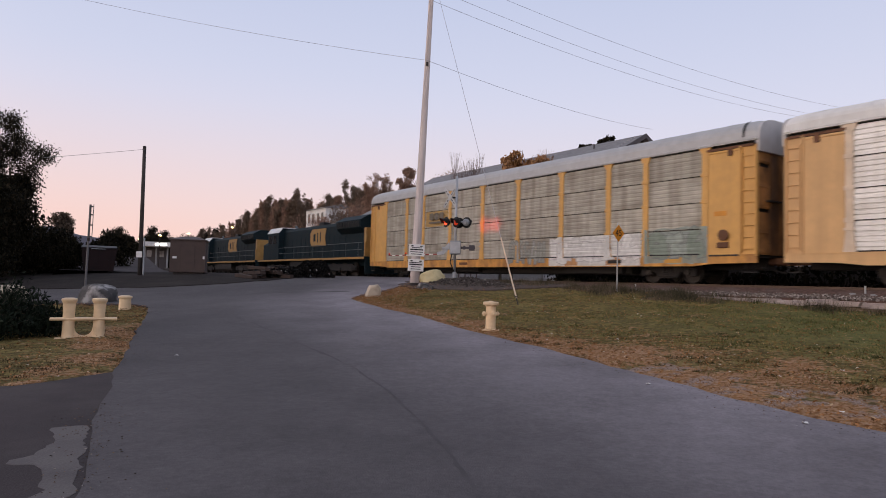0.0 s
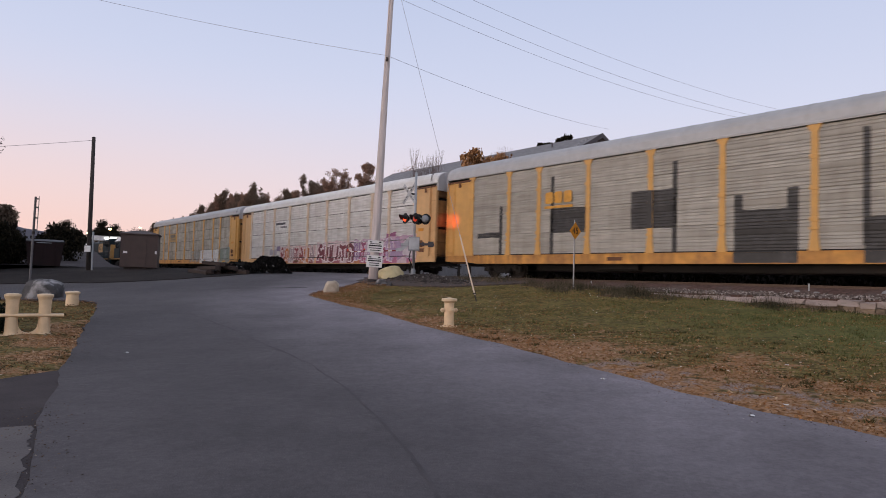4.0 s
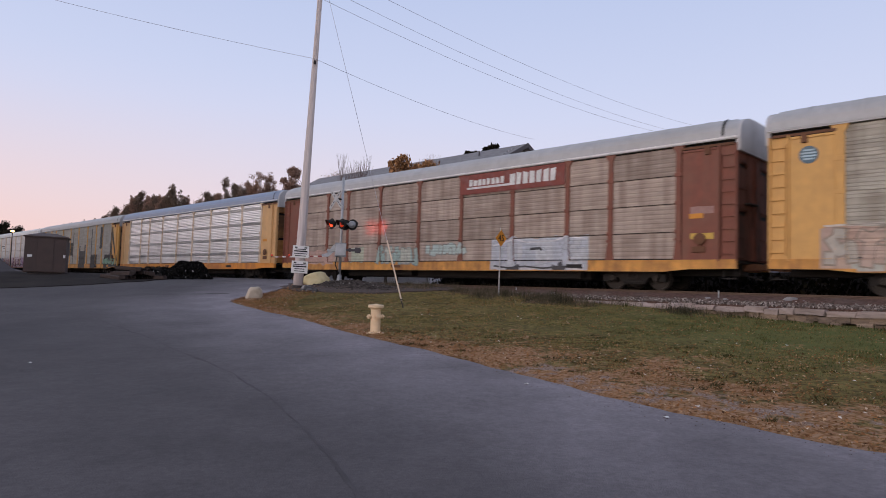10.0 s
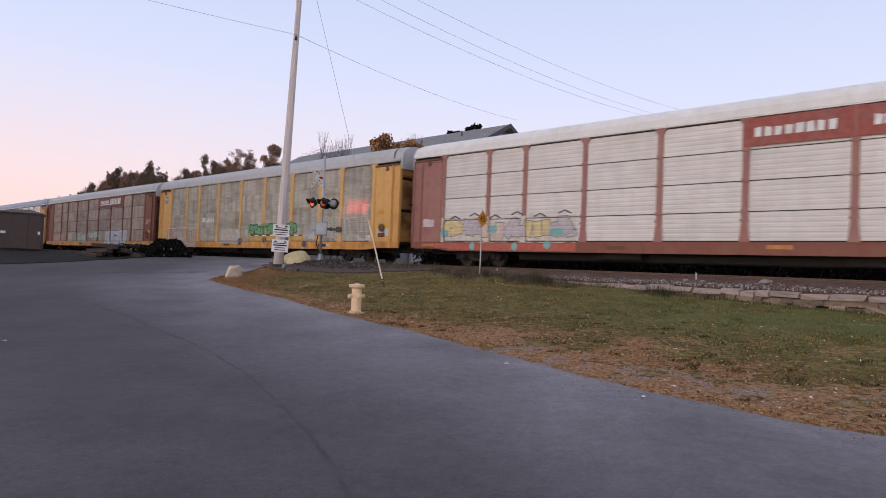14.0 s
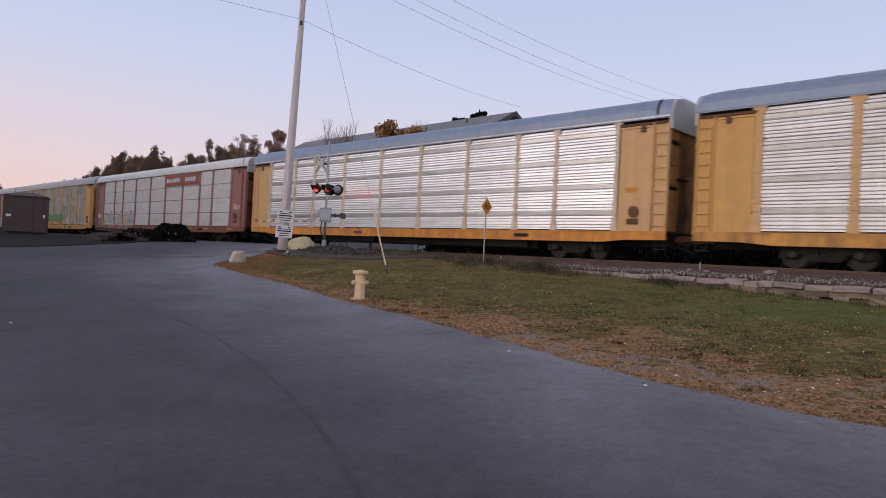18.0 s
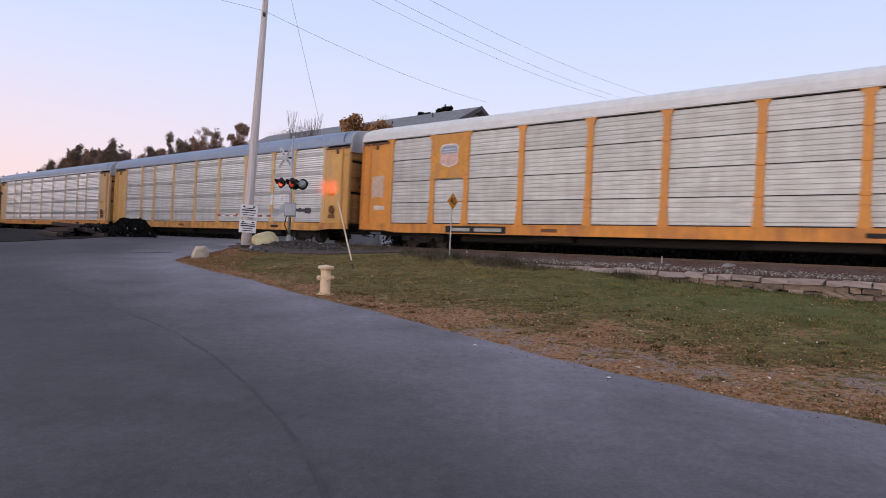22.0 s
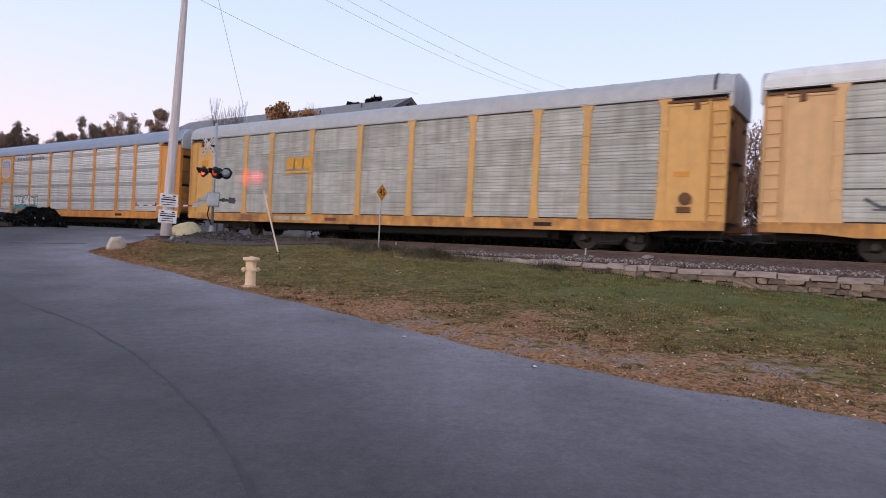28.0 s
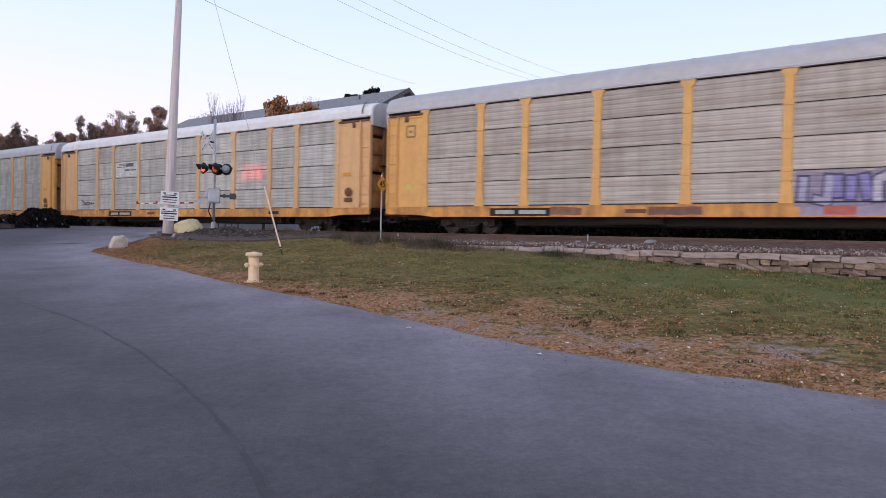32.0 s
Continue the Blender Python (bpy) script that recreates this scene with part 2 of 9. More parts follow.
    "wall_stone": mat("quarry_stone", (0.24, 0.175, 0.125), 0.9, vary=0.3, dirt=(0.17, 0.13, 0.10), dirt_scale=2.5, fine=22, bump=0.6, object_random=0.35),
    "gravel": mat("loose_gravel", (0.105, 0.083, 0.074), 0.95, spec=0.08, vary=0.4, scale=9, fine=30, bump=0.8, dirt=(0.12, 0.085, 0.06)),
    "ballast": mat("rust_stained_ballast", (0.135, 0.083, 0.068), 0.95, spec=0.08, vary=0.45, scale=9, fine=30, bump=0.9, dirt=(0.18, 0.15, 0.13)),
    "asphalt": mat("worn_asphalt", (0.085, 0.0755, 0.0785), 0.88, spec=0.28, vary=0.18, scale=0.5, fine=60, bump=0.35, dirt=(0.051, 0.0455, 0.0475), dirt_amount=0.8, dirt_scale=0.22),
    "old_asphalt": mat("old_grey_asphalt", (0.056, 0.046, 0.047), 0.9, spec=0.15, vary=0.22, scale=0.8, fine=50, bump=0.5, dirt=(0.085, 0.072, 0.07), dirt_amount=0.6, dirt_scale=0.9),
    "concrete": mat("worn_concrete", (0.11, 0.095, 0.093), 0.9, vary=0.35, scale=2, fine=40, bump=0.4, dirt=(0.1, 0.09, 0.085), dirt_amount=0.6, dirt_scale=2),
    "tar": mat("dark_tar", (0.058, 0.052, 0.055), 0.7, bump=0.2),
    "worn_seam": mat("worn_road_seam", (0.078, 0.0695, 0.0725), 0.9, spec=0.25, vary=0.25, scale=3, fine=50, bump=0.3),
    "dirt_lot": mat("dark_cinder_ground", (0.029, 0.024, 0.022), 0.95, spec=0.08, vary=0.35, scale=1.5, fine=25, bump=0.5, dirt=(0.05, 0.041, 0.036), dirt_amount=0.5, dirt_scale=0.3),
    "bark": mat("tree_bark", (0.07, 0.055, 0.045), 0.95, stretch=(3, 3, 0.6), bump=0.6),
    "shed": mat("brown_painted_steel", (0.068, 0.043, 0.036), 0.7, dirt=(0.07, 0.05, 0.04), bump=0.04),
    "shingle": mat("grey_roof_shingle", (0.20, 0.195, 0.20), 0.85, vary=0.2, stretch=(1, 1, 1), bump=0.3),
    "siding": mat("pale_siding", (0.42, 0.41, 0.42), 0.7, bump=0.05),
    "trim": mat("dark_trim", (0.09, 0.08, 0.085), 0.7, bump=0.03),
    "wire": mat("cable", (0.36, 0.36, 0.40), 0.6, bump=0),
    "glass": mat("dark_window_glass", (0.02, 0.025, 0.03), 0.08, 0.0, bump=0),
    "sign_yellow": mat("sign_amber", (0.66, 0.26, 0.02), 0.5, bump=0.02),
    "lens_red": mat("red_lens_unlit", (0.06, 0.008, 0.008), 0.15, bump=0),
    "lens_lit": mat("red_lens_lit", (0.6, 0.03, 0.01), 0.3, bump=0, emit=(1.0, 0.09, 0.03), strength=1.6),
    "lens_dim": mat("red_lens_dim", (0.3, 0.02, 0.01), 0.3, bump=0, emit=(1.0, 0.09, 0.03), strength=0.35),
    "gate_lens": mat("small_red_lens", (0.35, 0.03, 0.015), 0.3, bump=0, emit=(1.0, 0.1, 0.04), strength=0.4),
    "lamp_warm": mat("warm_lamp_glow", (0.9, 0.7, 0.4), 0.4, bump=0, emit=(1.0, 0.72, 0.30), strength=8.0),
    "headlight": mat("headlight_glow", (0.9, 0.9, 0.9), 0.3, bump=0, emit=(1.0, 0.93, 0.85), strength=14.0),
    "bin_paint": mat("dark_maroon_steel", (0.022, 0.011, 0.011), 0.7, dirt=(0.012, 0.01, 0.009), bump=0.05, spec=0.2),
    "post_grey": mat("dull_galvanised_post", (0.13, 0.125, 0.13), 0.6, 0.3, bump=0.05),
    "lamp_white": mat("white_lamp_glow", (0.9, 0.9, 0.9), 0.4, bump=0, emit=(1.0, 0.95, 0.88), strength=5.0),
}


def dusty_edges(m, colour):
    """Pale dust and fine gravel where the asphalt meets the verge."""
    nt = m.node_tree
    b = nt.nodes["Principled BSDF"]
    at = nt.nodes.new("ShaderNodeAttribute")
    at.attribute_name = "dust"
    tc = nt.nodes.new("ShaderNodeTexCoord")
    n = nt.nodes.new("ShaderNodeTexNoise")
    n.inputs["Scale"].default_value, n.inputs["Detail"].default_value = 0.6, 7.0
    nt.links.new(tc.outputs["Object"], n.inputs[0])
    f = math_node(nt, "MULTIPLY", at.outputs["Fac"], math_node(nt, "MULTIPLY", n.outputs[0], 1.7), True)
    nt.links.new(mix_node(nt, f, b.inputs["Base Color"].links[0].from_socket, colour), b.inputs["Base Color"])
    g = nt.nodes.new("ShaderNodeTexNoise")
    g.inputs["Scale"].default_value, g.inputs["Detail"].default_value = 70.0, 3.0
    nt.links.new(tc.outputs["Object"], g.inputs[0])
    speck = ramp_nodes(nt, g.outputs[0], [(0.64, (0, 0, 0)), (0.74, (1, 1, 1))])
    pit = ramp_nodes(nt, g.outputs[0], [(0.26, (1, 1, 1)), (0.36, (0, 0, 0))])
    col = mix_node(nt, math_node(nt, "MULTIPLY", speck, 0.5), b.inputs["Base Color"].links[0].from_socket, (0.2, 0.19, 0.18))
    col = mix_node(nt, math_node(nt, "MULTIPLY", pit, 0.5), col, (0.03, 0.028, 0.03))
    for scale, lo, hi in ((22.0, 0.90, 1.10), (6.0, 0.92, 1.08), (0.7, 0.92, 1.08)):
        h = nt.nodes.new("ShaderNodeTexNoise")
        h.inputs["Scale"].default_value, h.inputs["Detail"].default_value = scale, 8.0
        nt.links.new(tc.outputs["Object"], h.inputs[0])
        col = mix_node(nt, 1.0, col, ramp_nodes(nt, h.outputs[0], [(0.36, (lo,) * 3), (0.64, (hi,) * 3)]), "MULTIPLY")
    nt.links.new(col, b.inputs["Base Color"])


dusty_edges(M["asphalt"], (0.23, 0.207, 0.222))


# ---- mesh building ----
class Shape:
    """Collects vertices and faces of one mesh."""

    def __init__(self):
        self.v, self.f = [], []

    def add(self, verts, faces):
        o = len(self.v)
        self.v.extend(tuple(p) for p in verts)
        self.f.extend(tuple(o + i for i in face) for face in faces)
        return self

    def box(self, x0, x1, y0, y1, z0, z1, c=0.0, m=None):
        """A box with chamfered edges c along its longest axis."""
        if c <= 0:
            v = [(x, y, z) for x in (x0, x1) for y in (y0, y1) for z in (z0, z1)]
            f = [(0, 1, 3, 2), (4, 6, 7, 5), (0, 4, 5, 1), (2, 3, 7, 6), (0, 2, 6, 4), (1, 5, 7, 3)]
        else:
            lo, hi = Vector((x0, y0, z0)), Vector((x1, y1, z1))
            size = hi - lo
            k = max(range(3), key=lambda i: size[i])
            i, j = (k + 1) % 3, (k + 2) % 3
            c = min(c, size[i] * 0.45, size[j] * 0.45)
            ring = [(c, 0), (size[i] - c, 0), (size[i], c), (size[i], size[j] - c), (size[i] - c, size[j]), (c, size[j]), (0, size[j] - c), (0, c)]
            v = []
            for e in (0, size[k]):
                for p, q in ring:
                    w = [0, 0, 0]
                    w[i], w[j], w[k] = p, q, e
                    v.append(tuple(lo[n] + w[n] for n in range(3)))
            f = [tuple(range(7, -1, -1)), tuple(range(8, 16))] + [(n, (n + 1) % 8, 8 + (n + 1) % 8, 8 + n) for n in range(8)]
        if m is not None:
            v = [tuple(m @ Vector(p)) for p in v]
        return self.add(v, f)

    def tube(self, p0, p1, r0, r1=None, n=10, caps=True):
        p0, p1 = Vector(p0), Vector(p1)
        r1 = r0 if r1 is None else r1
        ax = (p1 - p0).normalized()
        u = ax.orthogonal().normalized()
        w = ax.cross(u)
        v = []
        for p, r in ((p0, r0), (p1, r1)):
            v += [p + r * (math.cos(2 * math.pi * k / n) * u + math.sin(2 * math.pi * k / n) * w) for k in range(n)]
        f = [(k, (k + 1) % n, n + (k + 1) % n, n + k) for k in range(n)]
        if caps:
            f += [tuple(range(n - 1, -1, -1)), tuple(range(n, 2 * n))]
        return self.add(v, f)

    def lathe(self, profile, n=20, at=(0, 0, 0), axis="z"):
        """profile: (radius, height) from bottom to top, turned round an axis."""
        v, f = [], []
        for r, h in profile:
            for k in range(n):
                a = 2 * math.pi * k / n
                p = (r * math.cos(a), r * math.sin(a), h)
                if axis == "y":
                    p = (p[0], p[2], -p[1])
                if axis == "x":
                    p = (p[2], p[0], p[1])
                v.append(tuple(p[i] + at[i] for i in range(3)))
        for s in range(len(profile) - 1):
            for k in range(n):
                f.append((s * n + k, s * n + (k + 1) % n, (s + 1) * n + (k + 1) % n, (s + 1) * n + k))
        f += [tuple(range(n - 1, -1, -1)), tuple((len(profile) - 1) * n + k for k in range(n))]
        return self.add(v, f)

    def sweep(self, points, radii, n=8):
        """One closed tube through the points."""
        points = [Vector(p) for p in points]
        radii = radii if isinstance(radii, (list, tuple)) else [radii] * len(points)
        v, f = [], []
        u = (points[1] - points[0]).orthogonal().normalized()
        for i, (p, r) in enumerate(zip(points, radii)):
            ax = (points[min(i + 1, len(points) - 1)] - points[max(i - 1, 0)]).normalized()
            u = (u - ax * u.dot(ax)).normalized()
            w = ax.cross(u)
            v += [p + r * (math.cos(2 * math.pi * k / n) * u + math.sin(2 * math.pi * k / n) * w) for k in range(n)]
        for i in range(len(points) - 1):
            f += [(i * n + k, i * n + (k + 1) % n, (i + 1) * n + (k + 1) % n, (i + 1) * n + k) for k in range(n)]
        f += [tuple(range(n - 1, -1, -1)), tuple((len(points) - 1) * n + k for k in range(n))]
        return self.add(v, f)

    def prism(self, outline, x0, x1):
        """An outline in (y, z) drawn out along x."""
        n = len(outline)
        v = [(x, y, z) for x in (x0, x1) for y, z in outline]
        f = [tuple(range(n - 1, -1, -1)), tuple(range(n, 2 * n))] + [(k, (k + 1) % n, n + (k + 1) % n, n + k) for k in range(n)]
        return self.add(v, f)

    def plate(self, outline, y, depth):
        """An outline in (x, z), facing +y, with a small depth."""
        n = len(outline)
        v = [(x, yy, z) for yy in (y - depth, y) for x, z in outline]
        f = [tuple(range(n)), tuple(range(2 * n - 1, n - 1, -1))] + [(k, n + k, n + (k + 1) % n, (k + 1) % n) for k in range(n)]
        return self.add(v, f)

    def moved(self, m):
        self.v = [tuple(m @ Vector(p)) for p in self.v]
        return self

    def mesh(self, name, material, smooth=False):
        me = bpy.data.meshes.new(name)
        me.from_pydata(self.v, [], self.f)
        bm = bmesh.new()
        bm.from_mesh(me)
        if len(bm.faces) < 20000:
            bmesh.ops.recalc_face_normals(bm, faces=bm.faces)
        bm.to_mesh(me)
        bm.free()
        if smooth:
            me.polygons.foreach_set("use_smooth", [True] * len(me.polygons))
        me.materials.append(M[material] if isinstance(material, str) else material)
        return me


def part(name, shape, material, parent, label="", smooth=False, at=None):
    me = shape if isinstance(shape, bpy.types.Mesh) else shape.mesh(name, material, smooth)
    ob = new(name, me)
    ob.parent = parent
    if at is not None:
        ob.matrix_basis = at
    return tagged(ob, label)


def thing(name, m, label, category, group="", kind=""):
    ob = new(name)
    ob.empty_display_size = 0.2
    ob.matrix_basis = m
    return tagged(ob, label, category, group, kind)


def single(name, shape, material, label, category, m=None, group="", kind="", smooth=False):
    ob = new(name, shape.mesh(name, material, smooth))
    if m is not None:
        ob.matrix_basis = m
    return tagged(ob, label, category, group, kind)


# ---- the plan: distances along the track (away to the left) and across it ----
TRACK_YAW = 34.62
AL = Vector((-math.sin(radians(TRACK_YAW)), math.cos(radians(TRACK_YAW)), 0))
NN = Vector((AL.y, -AL.x, 0))
SIDE = 21.4            # from the camera to the near side of the cars
TRACK = SIDE + 1.5     # to the middle of the track
RAIL = 1.75            # top of the rails


def plan(a, q, z=0.0):
    return AL * a + NN * q + Vector((0, 0, z))


def along(x, y):
    return AL.x * x + AL.y * y, NN.x * x + NN.y * y


def rise(x, y):
    """The lie of the land: level round the camera, climbing towards the track and the junction."""
    a, q = along(x, y)
    s = 0.052 * q + 0.024 * a
    if s <= 0:
        return 0.0
    if s < 1.3:
        return s * s / 1.3
    return 1.3 + 0.48 * (1 - math.exp(-(s - 1.3) * 2 / 0.48))


def smooth01(a, b, x):
    t = min(1.0, max(0.0, (x - a) / (b - a)))
    return t * t * (3 - 2 * t)


def land(x, y):
    a, q = along(x, y)
    h = rise(x, y)
    bed = smooth01(19.5, 19.9, q) * (1 - smooth01(26, 28, q))
    bank = smooth01(26.5, 30, q) * (1 - smooth01(24, 28, a) * (1 - smooth01(44, 48, a))) * smooth01(-60, -30, a)
    return h * (1 - bed) + min(h, 1.2) * bed + 0.95 * bank


def road_height(x, y):
    a, q = along(x, y)
    return rise(x, y) * (1 - smooth01(18.5, 21, q)) + (RAIL + 0.005) * smooth01(18.5, 21, q) + 0.03


def track_pose(a, q, z=0.0, turn=0.0):
    p = plan(a, q, z)
    return pose(p.x, p.y, p.z, 0, 0, 90 + TRACK_YAW + turn)


# ---- the train ----
HALF = 13.75           # half the length of a car body
EDGES = [-11.77, -9.12, -7.20, -4.42, -1.43, 1.43, 4.42, 7.20, 9.12, 11.77]
PANELS_Z, ROW = 1.06, 0.98
CACHE = {}


def cached(key, build):
    if key not in CACHE:
        CACHE[key] = build()
    return CACHE[key]


SLATS = (0.115, 0.10, 0.14, 0.10, 0.105, 0.20, 0.105, 0.10)
SLOTS = (0.014, 0.014, 0.022, 0.014, 0.014, 0.022, 0.014, 0.022)


def side_profile(style):
    """The face of one side sheet, (depth, height) from foot to head."""
    face, z = [], 0.0
    seamed = {"seamed": 0.013, "crisp": 0.024, "mild": 0.007}
    top = ROW - (0.030 if style in seamed else 0.006)
    if style in seamed:
        n, deep = 6, seamed[style]
        pitch = top / n
        for k in range(n):
            z = k * pitch
            face += [(0.0, z + 0.01), (0.0, z + pitch * 0.62), (-deep, z + pitch * 0.72), (-deep, z + pitch * 0.92)]
    else:
        # deep narrow slots between the slats; the widest slat leans outward at its head
        for k, (pitch, gap) in enumerate(zip(SLATS, SLOTS)):
            mid, head = (0.006, 0.0) if k != 5 else (0.010, 0.026)
            gap, deep = (gap if style == "ribbed" else gap * 0.8), {"ribbed": 0.045, "soft": 0.042, "fine": 0.018, "faint": 0.010}[style]
            face += [(0.0, z + 0.002), (mid, z + pitch * 0.2), (head, z + pitch - gap - 0.003), (-deep, z + pitch - gap), (-deep, z + pitch - 0.002)]
            z += pitch
        face[-1] = (-deep, top - 0.002)
    return face, top


def panel_shape(width, style):
    """One corrugated side sheet, facing +y."""
    face, top = side_profile(style)
    return Shape().prism([(-0.06, 0.0), (0.0, 0.0)] + face + [(0.0, top), (-0.06, top)], -width / 2, width / 2)


def post_shape(w=0.09):
    """A side post: slim above, flared and gusseted at its foot, with a cap under the eave."""
    s = Shape()
    s.box(-w, w, -0.06, 0.05, 1.55, 4.98, 0.02)
    s.plate([(-w - 0.07, 1.03), (w + 0.07, 1.03), (w + 0.03, 1.30), (w, 1.62), (-w, 1.62), (-w - 0.03, 1.30)], 0.055, 0.11)
    for z in (2.04, 3.02, 4.0):
        s.box(-w - 0.02, w + 0.02, 0.05, 0.066, z - 0.07, z + 0.07, 0.006)
    s.plate([(-w, 4.78), (w, 4.78), (w + 0.1, 4.96), (w + 0.1, 5.0), (-w - 0.1, 5.0), (-w - 0.1, 4.96)], 0.056, 0.1)
    s.box(-w - 0.03, w + 0.03, 0.05, 0.075, 1.72, 1.80)
    return s


WHEELSETS = {-0.89: [], 0.89: []}


def wheelset_shape():
    """Two wheels on an axle, with bolted end caps."""
    s = Shape()
    profile = [(0.10, -0.09), (0.16, -0.08), (0.18, -0.03), (0.36, -0.02), (0.38, -0.06), (0.42, -0.06), (0.425, 0.05), (0.45, 0.07), (0.44, 0.09), (0.38, 0.07), (0.34, 0.02), (0.16, 0.03)]
    for side in (1, -1):
        s.add(*(lambda w: ([(x, (-y) * side + 0.75 * side, z) for x, y, z in w.v], w.f))(Shape().lathe(profile, 24, axis="y")))
        s.tube((0, 1.09 * side, 0), (0, 1.13 * side, 0), 0.11, n=12)
        for k in range(3):
            a = 2.094 * k
            s.tube((0.06 * math.cos(a), 1.13 * side, 0.06 * math.sin(a)), (0.06 * math.cos(a), 1.15 * side, 0.06 * math.sin(a)), 0.022, n=6)
    s.tube((0, -1.09, 0), (0, 1.09, 0), 0.08, n=10)
    return s.mesh("wheelset", "wheel")


def bogie(parent, x, turn=0):
    b = new("bogie")
    b.parent = parent
    b.matrix_basis = pose(x, 0, 0, 0, 0, turn)

    def frame_shape():
        s = Shape()
        s.plate([(-1.25, 0.30), (-1.25, 0.55), (-0.75, 0.66), (-0.45, 0.80), (0.45, 0.80), (0.75, 0.66), (1.25, 0.55), (1.25, 0.30), (1.02, 0.30),
                 (0.95, 0.42), (0.62, 0.46), (0.42, 0.22), (-0.42, 0.22), (-0.62, 0.46), (-0.95, 0.42), (-1.02, 0.30)], 0.07, 0.14)
        s.box(-0.42, 0.42, -0.09, 0.11, 0.26, 0.36, 0.03)
        return s
    for side in (1, -1):
        part("side_frame", cached("bogie_frame", lambda: frame_shape().mesh("side_frame", "under")), "", b, at=pose(0, 1.02 * side, 0, 0, 0, 0 if side > 0 else 180))
        for k in (-0.18, 0.0, 0.18):
            part("spring", cached("spring", lambda: Shape().lathe([(0.07, 0.0), (0.085, 0.05), (0.07, 0.1), (0.085, 0.15), (0.07, 0.2), (0.08, 0.26)], 8).mesh("spring", "under")),
                 "", b, at=pose(k, 1.06 * side, 0.36))
        for w in (-0.89, 0.89):
            part("bearing_adapter", cached("bearing", lambda: Shape().box(-0.17, 0.17, -0.09, 0.07, 0.34, 0.60, 0.04).mesh("bearing_adapter", "under")), "", b, at=pose(w, 1.02 * side, 0))
    for w in (-0.89, 0.89):
        WHEELSETS[w].append(part("wheelset", cached("wheelset", wheelset_shape), "", b, at=pose(w, 0, 0.43)))
    part("bolster", cached("bolster", lambda: Shape().box(-0.22, 0.22, -1.05, 1.05, 0.48, 0.74, 0.04).mesh("bolster", "under")), "", b)
    return b


def ladder(parent, x, y, material, z0=1.15, z1=4.6, face=1):
    lad = part("ladder", cached(("stiles", material, z0, z1), lambda: Shape().box(-0.235, -0.205, -0.03, 0.03, z0, z1, 0.008).box(0.205, 0.235, -0.03, 0.03, z0, z1, 0.008).mesh("ladder", material)),
               "", parent, at=pose(x, y, 0))
    n = int((z1 - z0) / 0.39)
    for k in range(n + 1):
        part("rung", cached(("rung", material), lambda: Shape().box(-0.215, 0.215, -0.015, 0.015, -0.014, 0.014, 0.005).mesh("rung", material)), "", lad,
             at=pose(0, 0.012 * face, z0 + 0.1 + k * (z1 - z0 - 0.2) / n))


PAINT = {}


def paint(rgb):
    key = tuple(round(c, 3) for c in rgb)
    if key not in PAINT:
        PAINT[key] = mat("spray_paint", rgb, 0.6, vary=0.2, scale=5, dirt=tuple(c * 0.55 + 0.08 for c in rgb), dirt_amount=0.5, dirt_scale=2.5, bump=0.02)
    return PAINT[key]


SIDES = {}             # car name: style of its sheets, half width of its posts


def side_relief(style, pw):
    """The faces of a car's near side that take paint: (x0, x1, z0, z1, y0, y1), y running from foot to head."""
    cells = []
    face = side_profile(style)[0]
    for n in range(len(EDGES) - 1):
        a, b = EDGES[n] + pw, EDGES[n + 1] - pw
        for row in range(4):
            z = PANELS_Z + row * ROW
            cells += [(a, b, z + p[1], z + q[1], 1.4505 + p[0], 1.4505 + q[0]) for p, q in zip(face, face[1:])]
    flats = [(-HALF + 2.4, HALF - 2.4, 0.685, 1.028, 1.503), (HALF - 2.4, HALF, 0.77, 1.028, 1.503), (-HALF, -HALF + 2.4, 0.77, 1.028, 1.503), (-HALF, HALF, 1.03, 1.06, 1.518)]
    for e in EDGES:
        for a, b in ((1.80, 1.97), (2.11, 2.95), (3.09, 3.93), (4.07, 4.95), (1.62, 1.72)):
            flats.append((e - pw, e + pw, a, b, 1.503))
        flats += [(e - pw - 0.02, e + pw + 0.02, z - 0.07, z + 0.07, 1.519) for z in (2.04, 3.02, 4.0)]
        flats += [(e - pw - 0.03, e + pw + 0.03, 1.72, 1.80, 1.528), (e - pw - 0.02, e + pw + 0.02, 1.30, 1.62, 1.508), (e - pw - 0.05, e + pw + 0.05, 1.062, 1.30, 1.508)]
    for end in (1, -1):
        flats.append((min(11.9 * end, 13.12 * end), max(11.9 * end, 13.12 * end), 1.07, 4.71, 1.483))
        flats.append((min(13.2 * end, 13.69 * end), max(13.2 * end, 13.69 * end), 1.07, 4.85, 1.453))
    return cells + [(*f, f[4]) for f in flats]


def clipped(poly, x0, x1, z0, z1):
    """The part of a convex outline in (x, z) that lies in a rectangle."""
    for axis, lim, sign in ((0, x0, 1), (0, x1, -1), (1, z0, 1), (1, z1, -1)):
        out = []
        for k, p in enumerate(poly):
            q = poly[(k + 1) % len(poly)]
            dp, dq = (p[axis] - lim) * sign, (q[axis] - lim) * sign
            if dp >= 0:
                out.append(p)
            if dp * dq < 0:
                t = dp / (dp - dq)
                out.append((p[0] + (q[0] - p[0]) * t, p[1] + (q[1] - p[1]) * t))
        poly = out
        if len(poly) < 3:
            return []
    return poly


